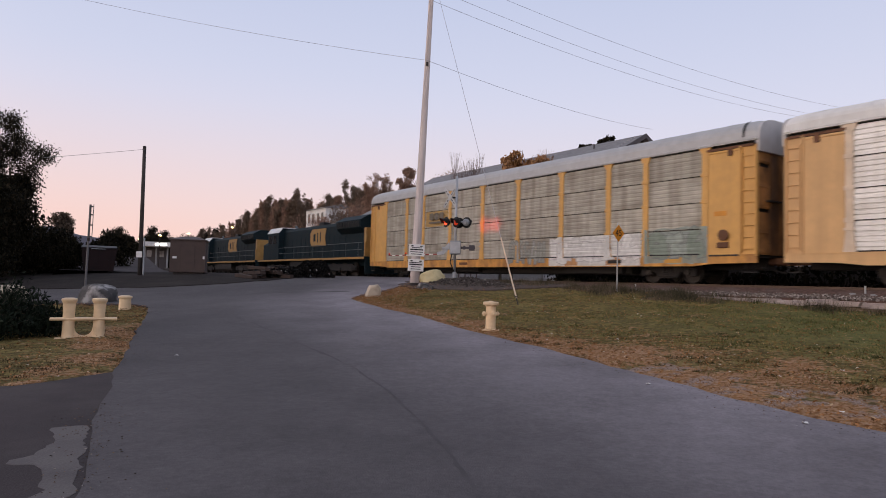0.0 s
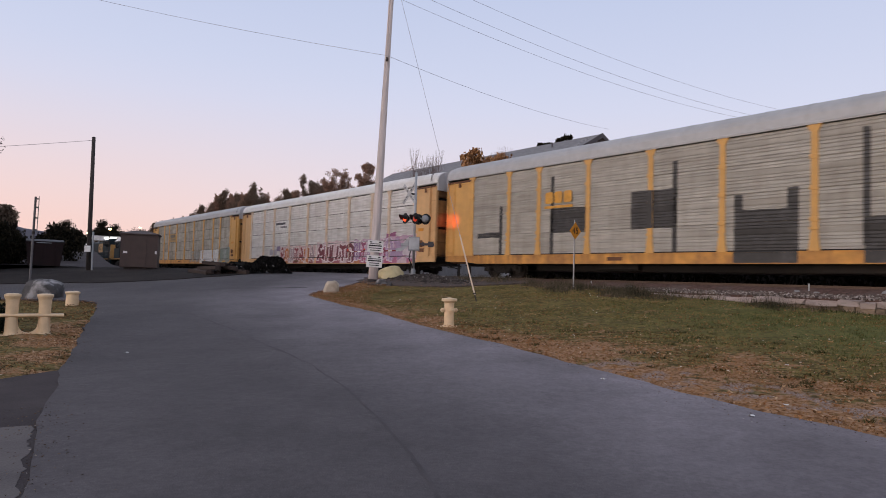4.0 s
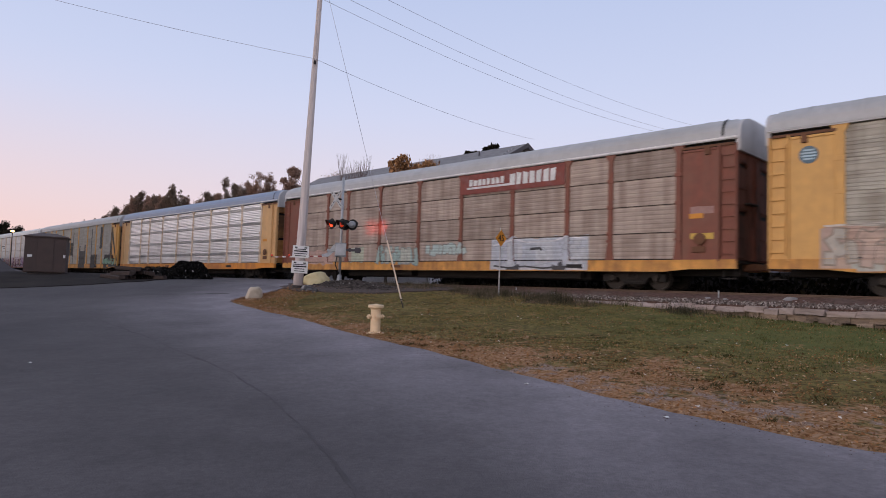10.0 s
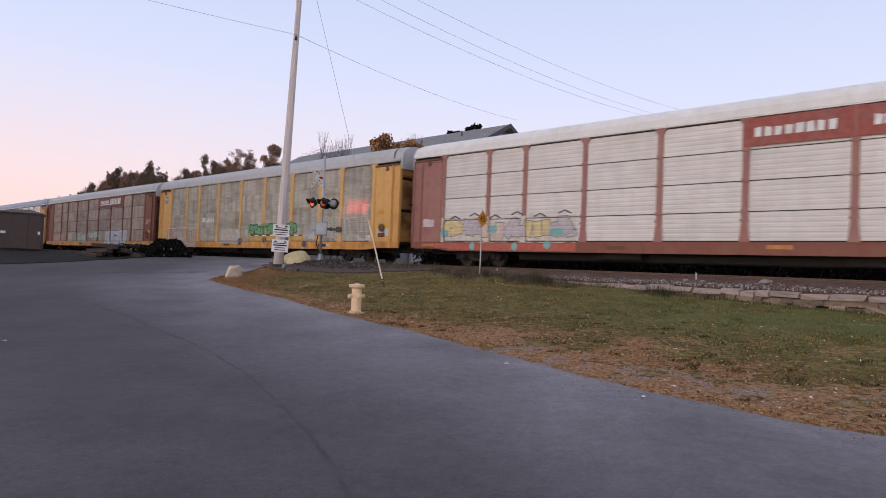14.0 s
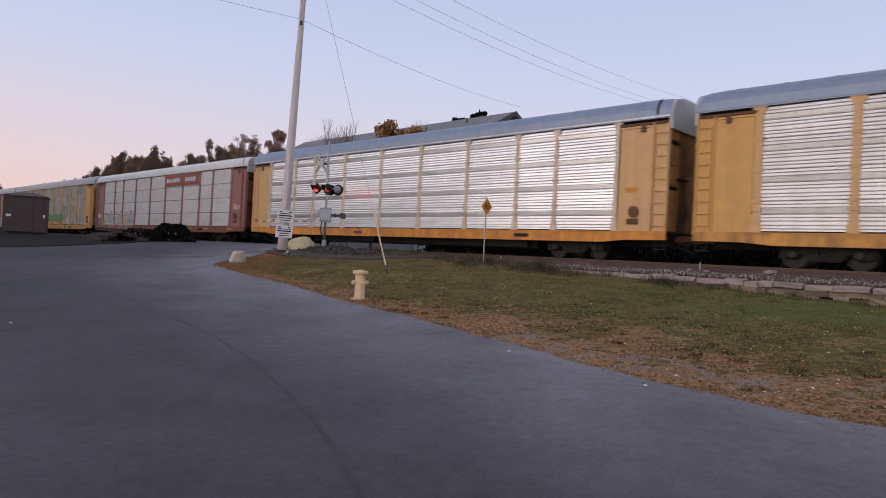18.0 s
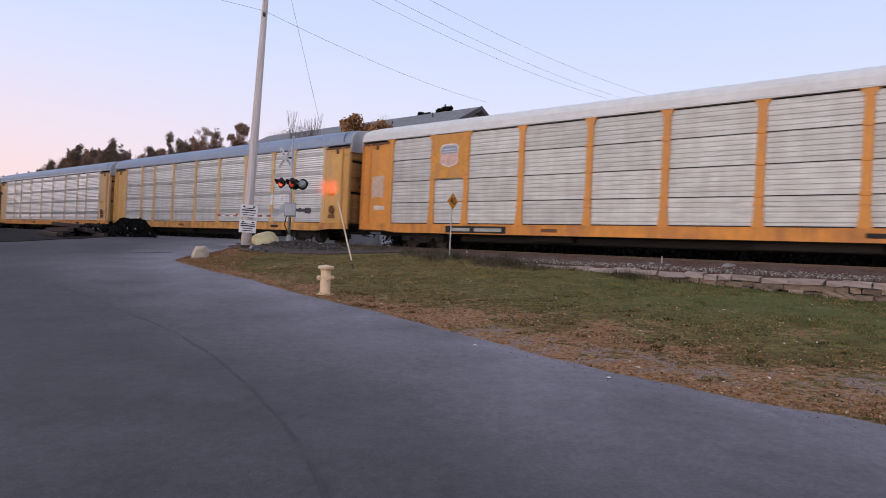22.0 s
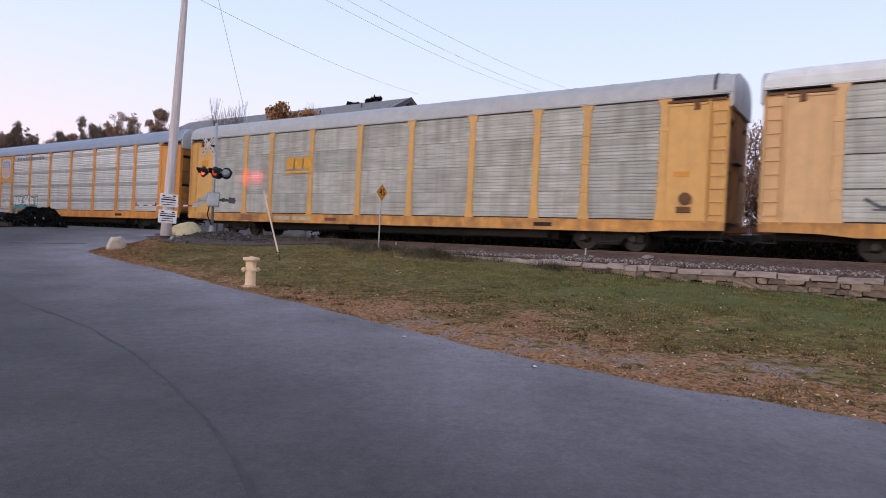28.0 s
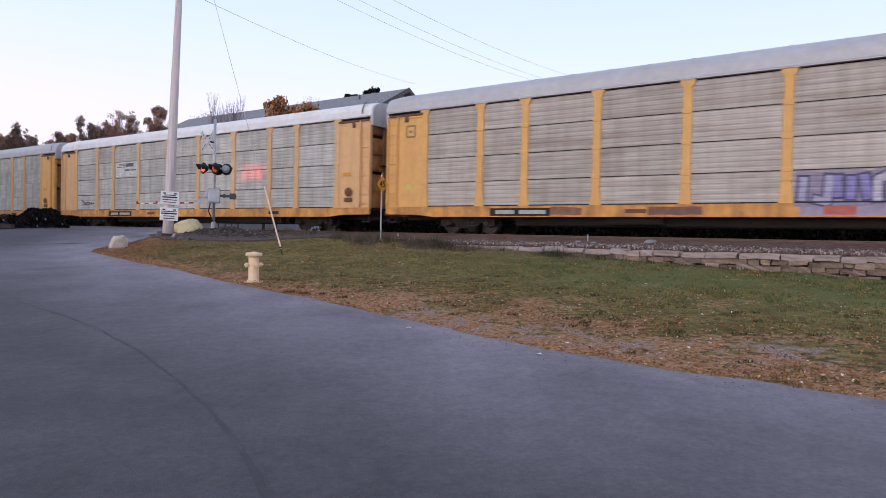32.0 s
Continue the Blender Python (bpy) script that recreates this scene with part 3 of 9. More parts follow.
def film(car, polys, lift, step=0.0):
    """Paint over posts, slats and sill alike: convex outlines in (x, z), laid on the relief of the near side."""
    key = SIDES[car.name]
    cells = cached(("relief", key), lambda: side_relief(*key))
    s = Shape()
    for n, poly in enumerate(polys):
        bx0, bx1 = min(p[0] for p in poly), max(p[0] for p in poly)
        bz0, bz1 = min(p[1] for p in poly), max(p[1] for p in poly)
        if step or not n:
            seen = {}
        for x0, x1, z0, z1, y0, y1 in cells:
            if x1 < bx0 or x0 > bx1 or z1 < bz0 or z0 > bz1:
                continue
            c = clipped(poly, x0, x1, z0, z1)
            ring = []
            for x, z in c:
                v = (round(x, 5), round(y0 + (y1 - y0) * (z - z0) / (z1 - z0) + lift + step * n, 5), round(z, 5))
                if v not in seen:
                    seen[v] = len(s.v)
                    s.v.append(v)
                if not ring or (seen[v] != ring[-1] and seen[v] != ring[0]):
                    ring.append(seen[v])
            if len(ring) > 2:
                s.f.append(tuple(ring))
    return s


def stroke(points, r):
    """Convex pieces of a thick line with round joints."""
    out = []
    for (ax, az), (bx, bz) in zip(points, points[1:]):
        d = math.hypot(bx - ax, bz - az) or 1.0
        nx, nz = -(bz - az) / d * r, (bx - ax) / d * r
        out.append([(ax + nx, az + nz), (bx + nx, bz + nz), (bx - nx, bz - nz), (ax - nx, az - nz)])
    for px, pz in points[1:-1]:
        out.append([(px + r * math.cos(k * 0.7854), pz + r * math.sin(k * 0.7854)) for k in range(8)])
    return out


def band(rng, x0, x1, z0, z1, low=0.06, high=0.12, seed=0.0, cell=0.3):
    """Upright strips that make a patch with a wavy foot and head."""
    n = max(3, int(abs(x1 - x0) / cell))
    feet = [z0 + low * noise.noise((k * 0.9, seed, 1)) + rng.uniform(-0.4, 0.4) * low for k in range(n + 1)]
    heads = [z1 + high * noise.noise((k * 0.6, seed, 5)) * 1.6 + rng.uniform(-0.3, 0.3) * high for k in range(n + 1)]
    xs = [x0 + (x1 - x0) * k / n for k in range(n + 1)]
    return [[(xs[k], feet[k]), (xs[k + 1], feet[k + 1]), (xs[k + 1], heads[k + 1]), (xs[k], heads[k])] for k in range(n)]


# upright bar forms: stems, slashes, hooks and arches, none of them a letter
FORMS = [[[(-0.36, -0.5), (-0.30, 0.5)], [(0.06, -0.5), (0.0, 0.42)], [(0.36, -0.42), (0.34, 0.5)]],
         [[(-0.34, -0.5), (-0.02, 0.5), (0.1, 0.3)], [(0.34, -0.5), (0.22, 0.1)], [(-0.1, -0.2), (0.3, -0.14)]],
         [[(-0.3, 0.5), (-0.34, -0.5), (0.02, -0.38)], [(0.34, 0.44), (0.3, -0.46)]],
         [[(-0.32, -0.3), (-0.3, 0.3), (0.0, 0.5), (0.3, 0.3), (0.32, -0.5)], [(-0.02, -0.45), (0.0, 0.1)]],
         [[(-0.36, 0.44), (0.0, 0.3), (0.36, 0.48)], [(-0.02, 0.3), (-0.08, -0.5)], [(0.3, 0.1), (0.28, -0.4)]],
         [[(-0.34, -0.44), (-0.3, 0.1), (0.02, -0.1), (0.3, 0.36)], [(-0.2, 0.46), (0.16, 0.5)], [(0.34, -0.5), (0.3, -0.12)]]]


def graffiti(car, seed, x0, x1, z0, z1, fill, line, back=None, letters=6, fat=0.16, edge=0.05, glint=None, low=None):
    """Sprayed upright shapes that cannot be read: outlined bars on a patch of colour, with a second tint along the foot."""
    rng = random.Random(seed)
    w, h, cz = (x1 - x0) / letters, z1 - z0, (z0 + z1) / 2
    g = None
    if back:
        g = part("graffiti_background", film(car, band(rng, x0 + 0.1, x1 - 0.1, z0 - 0.02, z1 + 0.02, seed=seed), 0.0015), paint(back), car, "sprayed patch of colour")
    if low:
        tints = low if isinstance(low, list) else [low]
        n = max(1, int(abs(x1 - x0) / 0.75))
        for k in range(n):
            a, b = x0 + (x1 - x0) * (k + rng.uniform(-0.1, 0.1)) / n, x0 + (x1 - x0) * (k + rng.uniform(0.8, 1.05)) / n
            part("graffiti_foot", film(car, band(rng, a, b, z0, z0 + h * rng.uniform(0.2, 0.36), 0.02, 0.08, seed + k), 0.0022 + 0.0003 * (k % 2)), paint(tints[k % len(tints)]), g or car)
    order = []
    for k in range(letters):
        if not order:
            order = list(range(len(FORMS)))
            rng.shuffle(order)
        form = FORMS[order.pop()]
        cx = x0 + w * (k + 0.5) + rng.uniform(-0.06, 0.06) * w
        lean, drop, tall = rng.uniform(-0.1, 0.16), rng.uniform(-0.04, 0.04) * h, rng.uniform(0.84, 1.02)
        flip = rng.choice((1, -1))
        r = fat * min(abs(w), h) * rng.uniform(0.9, 1.15)
        lines = [[(cx + (px * flip * 1.12 + lean * pz) * abs(w), cz + drop + pz * (h - 2 * r) * tall) for px, pz in st] for st in form]
        wide, slim, shine = [], [], []
        for st in lines:
            ends = [(2 * st[0][0] - st[1][0], 2 * st[0][1] - st[1][1]), (2 * st[-1][0] - st[-2][0], 2 * st[-1][1] - st[-2][1])]
            long = list(st)
            for i, e in ((0, ends[0]), (-1, ends[1])):
                p = st[i]
                d = math.hypot(e[0] - p[0], e[1] - p[1]) or 1
                long[i] = (p[0] + (e[0] - p[0]) / d * edge, p[1] + (e[1] - p[1]) / d * edge)
            wide += stroke(long, r + edge)
            slim += stroke(st, r)
            if glint:
                shine += stroke([(px + 0.3 * r, pz) for px, pz in st[:2]], r * 0.22)
        o = part("graffiti_letter", film(car, wide, 0.003 + 0.0012 * (k % 2), 0.00008), paint(line), g or car, "sprayed letter shape")
        fills = fill if isinstance(fill, list) else [fill]
        part("graffiti_fill", film(car, slim, 0.006 + 0.0012 * (k % 2), 0.00008), paint(fills[k % len(fills)]), g or o)
        if glint:
            part("graffiti_highlight", film(car, shine, 0.009, 0.00008), paint(glint), g or o)


def blot(car, x, z, rx, rz, rgb, lift=0.011):
    """A round drop of spray paint."""
    return part("sprayed_blot", film(car, [[(x + rx * math.cos(k * 0.628), z + rz * math.sin(k * 0.628) * (1 + 0.12 * math.sin(3 * k))) for k in range(10)]], lift), paint(rgb), car)


def patch(car, name, x0, x1, z0, z1, rgb, label="", y=None, ragged=0.0, seed=1, lift=0.0012):
    """A painted patch on the relief of the side, or a plate at depth y."""
    if y is not None and not ragged:
        return part(name, Shape().plate([(x0, z0), (x1, z0), (x1, z1), (x0, z1)], y, 0.006), paint(rgb), car, label)
    rng = random.Random(seed)
    polys = band(rng, x0, x1, z0, z1, ragged * 0.8, ragged, seed) if ragged else [[(x0, z0), (x1, z0), (x1, z1), (x0, z1)]]
    return part(name, film(car, polys, lift), paint(rgb), car, label)


def bars(car, x0, x1, z, height, rgb, count=7, seed=3, y=1.522, holder=None):
    """Plain bars where there is a mark that is not spelled out."""
    rng = random.Random(seed)
    step = (x1 - x0) / count
    for k in range(count):
        part("lettering_bar", Shape().plate([(x0 + step * (k + 0.08), z), (x0 + step * (k + rng.uniform(0.7, 0.92)), z), (x0 + step * (k + rng.uniform(0.75, 0.95)), z + height * rng.uniform(0.75, 1)),
                                             (x0 + step * (k + 0.12), z + height * rng.uniform(0.8, 1.0))], y, 0.006), paint(rgb), holder or car)


def mark(car, x0, x1, z0, z1, rgb, under=True):
    """The railway's emblem as plain angular blocks."""
    w = x0 - x1
    for k in range(3):
        a, b = x0 - w * (k / 3 + 0.02), x0 - w * ((k + 1) / 3 - 0.03)
        part("emblem_block", Shape().plate([(a, z0 + 0.06), (a - 0.06, z0), (b + 0.06, z0), (b, z0 + 0.06), (b, z1 - 0.06), (b + 0.06, z1), (a - 0.06, z1), (a, z1 - 0.06)], 1.52, 0.006),
             paint(rgb), car)
    if under:
        part("emblem_stripe", Shape().plate([(x0, z0 - 0.22), (x1, z0 - 0.22), (x1, z0 - 0.11), (x0, z0 - 0.11)], 1.52, 0.006), paint(rgb), car)


def shield(car, x, z, k=1.0):
    """A plain shield: pale rim, rose field, grey-blue band on top."""
    def plate(points, y):
        return Shape().plate([(x + px * k, z + 0.66 + (pz - 0.66) * k) for px, pz in points], y, 0.006)

    half = ((0.0, 0.0), (0.22, 0.06), (0.52, 0.16), (0.66, 0.36), (0.62, 0.75), (0.67, 1.08), (0.58, 1.26), (0.46, 1.32), (0.2, 1.34))
    full = half + tuple((-px, pz) for px, pz in half[:0:-1])
    rim = part("emblem_shield", plate([(px * 1.09, 0.66 + (pz - 0.66) * 1.09) for px, pz in full], 1.516), paint((0.72, 0.68, 0.64)), car)
    part("emblem_field", plate([(px * 0.97, 0.66 + (pz - 0.66) * 0.97) for px, pz in full], 1.522), paint((0.68, 0.43, 0.37)), rim)
    part("emblem_band", plate([(-0.61, 0.80), (0.61, 0.80), (0.64, 1.06), (0.54, 1.25), (-0.54, 1.25), (-0.64, 1.06)], 1.527), paint((0.27, 0.33, 0.45)), rim)
    for a, b in ((0.87, 0.93), (1.03, 1.09)):
        part("emblem_bar", plate([(-0.5, a), (0.5, a), (0.5, b), (-0.5, b)], 1.531), paint((0.6, 0.6, 0.6)), rim)


def data_panel(car, x0, x1):
    """A dark data plate on the sill with two pale bars for its small print."""
    p = part("data_panel", Shape().plate([(x0, 0.69), (x1, 0.69), (x1, 0.98), (x0, 0.98)], 1.516, 0.006), "black", car)
    w = x1 - x0
    for a, b in ((0.1, 0.42), (0.5, 0.93)):
        part("print_bar", Shape().plate([(x0 + w * a, 0.76), (x0 + w * b, 0.76), (x0 + w * b, 0.90), (x0 + w * a, 0.90)], 1.522, 0.006), paint((0.42, 0.40, 0.36)), p)


def roof_outline(top=5.86, eave=5.0):
    pts = []
    for k in range(17):
        a = math.pi * k / 16
        c = math.cos(a)
        pts.append((1.53 * math.copysign(abs(c) ** 0.62, c), eave + 0.12 + (top - eave - 0.12) * max(0.0, math.sin(a)) ** 0.75))
    return [(1.53, eave)] + pts + [(-1.53, eave)]


def autorack(style, frame_m, panel_m, roof_m, label, sill_m=None, fascia_m=None, door_m=None, post_m=None, post_w=0.09, hood_m="hood_pale"):
    """A closed car carrier: flat car on two bogies, posts and corrugated sheets, arched roof, doors in the ends."""
    car = thing("autorack_car", Matrix(), label, "railcar", "autorack cars of the train")
    sill_m, fascia_m, door_m = sill_m or frame_m, fascia_m or roof_m, door_m or "end_yellow"
    SIDES[car.name] = (style, post_w)
    # flat car
    u = Shape()
    u.box(-HALF + 0.3, HALF - 0.3, -0.35, 0.35, 0.55, 0.98, 0.02)
    u.box(-7.9, 7.9, -0.75, 0.75, 0.34, 0.70, 0.05).box(-7.6, -4.2, 0.6, 1.05, 0.36, 0.72, 0.04).box(2.2, 4.1, 0.7, 1.1, 0.4, 0.72, 0.05)
    for k in range(-6, 7):
        u.box(k * 1.8 - 0.08, k * 1.8 + 0.08, -1.42, 1.42, 0.72, 0.96)
    part("underframe", cached("under", lambda: u.mesh("underframe", "under")), "", car)
    part("deck", cached("deck", lambda: Shape().box(-HALF + 0.05, HALF - 0.05, -1.40, 1.40, 0.965, 1.03).mesh("deck", "under")), "", car)
    for side in (1, -1):
        s = Shape()
        s.plate([(-HALF, 0.76), (-HALF + 1.6, 0.74), (-HALF + 2.4, 0.66), (HALF - 2.4, 0.66), (HALF - 1.6, 0.74), (HALF, 0.76), (HALF, 1.06), (-HALF, 1.06)], 0.06, 0.1)
        s.box(-HALF, HALF, 0.055, 0.075, 1.03, 1.06)
        s.box(-HALF + 2.4, HALF - 2.4, 0.055, 0.085, 0.65, 0.68)
        part("side_sill", cached(("sill", sill_m), lambda: s.mesh("side_sill", sill_m)), "", car, at=pose(0, 1.44 * side, 0, 0, 0, 0 if side > 0 else 180))
        for k in range(2):
            x = (-7.6, 3.0)[k]
            part("sill_plate", cached(("sill_plate", k % 2), lambda: Shape().box(-0.36, 0.36, 0, 0.012, 0.78, 0.92, 0.005).mesh("sill_plate", "rust" if k % 2 else "under")),
                 "", car, at=pose(x * side, 1.502 * side, 0, 0, 0, 0 if side > 0 else 180))
    # a black box fills the hollow body in place of its inner shade
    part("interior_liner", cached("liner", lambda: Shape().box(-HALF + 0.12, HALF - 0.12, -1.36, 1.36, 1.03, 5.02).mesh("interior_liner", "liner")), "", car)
    for x in (9.9, -9.9):
        bogie(car, x)
    # sides
    for side in (1, -1):
        turn = 0 if side > 0 else 180
        for n in range(len(EDGES) - 1):
            w = EDGES[n + 1] - EDGES[n]
            for row in range(4):
                me = cached((style, round(w, 2), panel_m), lambda: panel_shape(w - 0.02, style).mesh("side_panel", panel_m))
                part("side_panel", me, "", car, at=pose((EDGES[n] + w / 2), 1.45 * side, PANELS_Z + row * ROW, 0, 0, turn))
        for e in EDGES:
            part("side_post", cached(("post", post_m or frame_m, post_w), lambda: post_shape(post_w).mesh("side_post", post_m or frame_m)), "", car, at=pose(e, 1.45 * side, 0, 0, 0, turn))
        # thin black strip laid on as the shade of a slot below the sheets
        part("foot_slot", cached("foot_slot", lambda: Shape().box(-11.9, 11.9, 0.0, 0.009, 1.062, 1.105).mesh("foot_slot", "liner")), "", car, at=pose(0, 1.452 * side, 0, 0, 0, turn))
        for end in (1, -1):
            x0, x1 = 11.9, HALF
            flip = Matrix.Diagonal((end, side, 1, 1))
            for key, b in (("end_plate", (x0, x1 - 0.62, -0.05, 0.03, 1.06, 4.72)), ("divider_post", (x1 - 0.62, x1 - 0.56, -0.05, 0.075, 1.0, 4.86)),
                           ("ladder_plate", (x1 - 0.56, x1 - 0.05, -0.06, 0.0, 1.06, 4.86)), ("corner_post", (x1 - 0.05, x1, -0.1, 0.07, 1.0, 4.86)),
                           ("head_strip", (x0, x1 - 0.65, -0.02, 0.06, 4.72, 4.80))):
                part(key, cached((key, frame_m, end, side), lambda: Shape().box(*b, 0.01).moved(flip).mesh(key, frame_m)), "", car, at=pose(0, 1.45 * side, 0))
            part("eave_bracket", cached(("bracket",), lambda: Shape().box(-0.9, 0.9, -0.02, 0.02, 4.82, 4.9).box(-0.12, 0.05, -0.02, 0.04, 4.58, 4.84, 0.01).mesh("eave_bracket", "rust")),
                 "", car, at=pose((12.75) * end, 1.5 * side, 0))
            ladder(car, (HALF - 0.29) * end, 1.48 * side, frame_m, face=side)
        s = Shape().box(-HALF, HALF, 0.0, 0.07, 5.03, 5.10, 0.015)
        part("eave_rail", cached(("eave", fascia_m), lambda: s.mesh("eave_rail", fascia_m)), "", car, at=pose(0, 1.47 * side, 0, 0, 0, turn))
    # brake wheel and reflector plate by the rear end
    part("brake_wheel", cached("brake", lambda: Shape().lathe([(0.05, 0.0), (0.06, 0.08), (0.17, 0.05), (0.2, 0.06), (0.2, 0.09), (0.16, 0.08), (0.08, 0.11)], 18, axis="y").mesh("brake_wheel", "rust", True)),
         "", car, at=pose(-12.55, 1.49, 1.75))
    part("brake_chain_box", cached("brake_box", lambda: Shape().box(-0.22, 0.22, 0, 0.05, 1.3, 1.5, 0.02).mesh("brake_chain_box", "rust")), "", car, at=pose(-12.5, 1.48, 0))
    part("placard", cached("placard", lambda: Shape().box(-0.24, 0.24, 0, 0.012, 2.45, 2.62, 0.004).mesh("placard", "sign_yellow")), "", car, at=pose(-12.4, 1.485, 0))
    # roof with its rounded end hoods
    s = Shape()
    out = roof_outline(5.76 if roof_m == "roof_white" else 5.86)
    xs = [-HALF - 0.04, -HALF + 0.04, -HALF + 0.22, -HALF + 0.8, -6, 0, 6, HALF - 0.8, HALF - 0.22, HALF - 0.04, HALF + 0.04]
    sink = [0.30, 0.12, 0.03, 0.0, 0, 0, 0, 0.0, 0.03, 0.12, 0.30]
    verts, faces = [], []
    for x, d in zip(xs, sink):
        for y, z in out:
            verts.append((x, y * (1 - 0.10 * d), 5.0 + (z - 5.0) * (1 - d)))
    m = len(out)
    for r in range(len(xs) - 1):
        for k in range(m):
            faces.append((r * m + k, r * m + (k + 1) % m, (r + 1) * m + (k + 1) % m, (r + 1) * m + k))
    faces += [tuple(range(m)), tuple((len(xs) - 1) * m + k for k in range(m))]
    s.add(verts, faces)
    roof = part("roof", cached(("roof", roof_m), lambda: s.mesh("roof", roof_m, False)), "", car)
    for k in range(19):
        x = -12.6 + k * 1.4
        rib = Shape()
        o2 = [(y * 1.004, z + 0.012) for y, z in out]
        v = [(xx, y, z) for xx in (-0.03, 0.03) for y, z in o2[1:-1]]
        mm = len(o2) - 2
        rib.add(v, [(i, i + 1, mm + i + 1, mm + i) for i in range(mm - 1)])
        part("roof_seam", cached(("rib", roof_m), lambda: rib.mesh("roof_seam", roof_m)), "", roof, at=pose(x, 0, 0))
    part("roof_slot", cached("roof_slot", lambda: Shape().add([(x, y * 1.006, z + 0.02) for x in (-HALF + 0.42, -HALF + 0.50) for y, z in roof_outline()[1:7]],
                                                              [(k, k + 1, 7 + k, 6 + k) for k in range(5)]).mesh("roof_slot", "black")), "", roof)
    for end in (1, -1):
        # end doors: two leaves of three tiers with dark slots between them, under a rounded hood
        hood = [(1.47, 4.62)] + [(y * 0.965, z - 0.05) for y, z in out[1:-1]] + [(-1.47, 4.62)]
        h = Shape().prism(hood, HALF - 0.05, HALF + 0.09)
        part("end_hood", cached(("hood", hood_m, roof_m, end), lambda: h.moved(Matrix.Diagonal((end, 1, 1, 1))).mesh("end_hood", hood_m)), "", car)
        # black sheet that gives the door slots their shade
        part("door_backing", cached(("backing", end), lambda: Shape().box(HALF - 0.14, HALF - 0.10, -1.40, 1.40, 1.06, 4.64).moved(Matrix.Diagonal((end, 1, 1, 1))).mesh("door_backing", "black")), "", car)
        for leaf in (1, -1):
            flip = Matrix.Diagonal((end, leaf, 1, 1))
            for z0, z1 in ((1.06, 2.52), (2.66, 4.10), (4.24, 4.62)):
                d = Shape().box(HALF - 0.09, HALF - 0.02, 0.62, 1.42, z0, z1, 0.02).box(HALF - 0.02, HALF + 0.01, 0.66, 1.38, z0 + 0.05, z0 + 0.12, 0.01)
                if z1 - z0 > 1:
                    d.box(HALF - 0.02, HALF + 0.01, 0.66, 1.38, (z0 + z1) / 2, (z0 + z1) / 2 + 0.08, 0.01)
                part("end_door", cached(("door", door_m, end, leaf, z0), lambda: d.moved(flip).mesh("end_door", door_m)), "", car)
            part("door_stile", cached(("stile", door_m, end, leaf), lambda: Shape().box(HALF - 0.09, HALF + 0.0, 0.02, 0.60, 1.06, 4.62, 0.02).box(HALF, HALF + 0.03, 0.06, 0.12, 1.1, 4.5, 0.01).moved(flip).mesh("door_stile", door_m)), "", car)
        part("end_step", cached("step", lambda: Shape().box(-0.10, 0.10, -0.35, 0.35, 0, 0.05, 0.01).mesh("end_step", "under")), "", car, at=pose((HALF + 0.08) * end, 0.5, 2.9))
        c = Shape().box(HALF - 0.4, HALF + 0.18, -0.16, 0.16, 0.72, 0.98, 0.04).box(HALF + 0.1, HALF + 0.42, -0.12, 0.10, 0.74, 0.96, 0.05)
        part("coupler", cached(("coupler", end), lambda: c.moved(Matrix.Diagonal((end, 1, 1, 1))).mesh("coupler", "rust")), "", car)
        a = Shape().tube((HALF - 0.02, 1.2, 0.62), (HALF - 0.02, 0.45, 0.55), 0.025, n=6).tube((HALF - 0.02, 0.45, 0.55), (HALF + 0.35, 0.2, 0.42), 0.03, n=6)
        a.box(HALF - 0.5, HALF - 0.05, 1.25, 1.4, 0.42, 0.46).tube((HALF - 0.45, 1.4, 0.44), (HALF - 0.45, 1.4, 0.8), 0.018, n=6).tube((HALF - 0.08, 1.4, 0.44), (HALF - 0.08, 1.4, 0.8), 0.018, n=6)
        part("end_step_iron", cached(("iron", end), lambda: a.moved(Matrix.Diagonal((end, 1, 1, 1))).mesh("end_step_iron", "under")), "", car)
    return car


WHITE = (0.72, 0.72, 0.70)


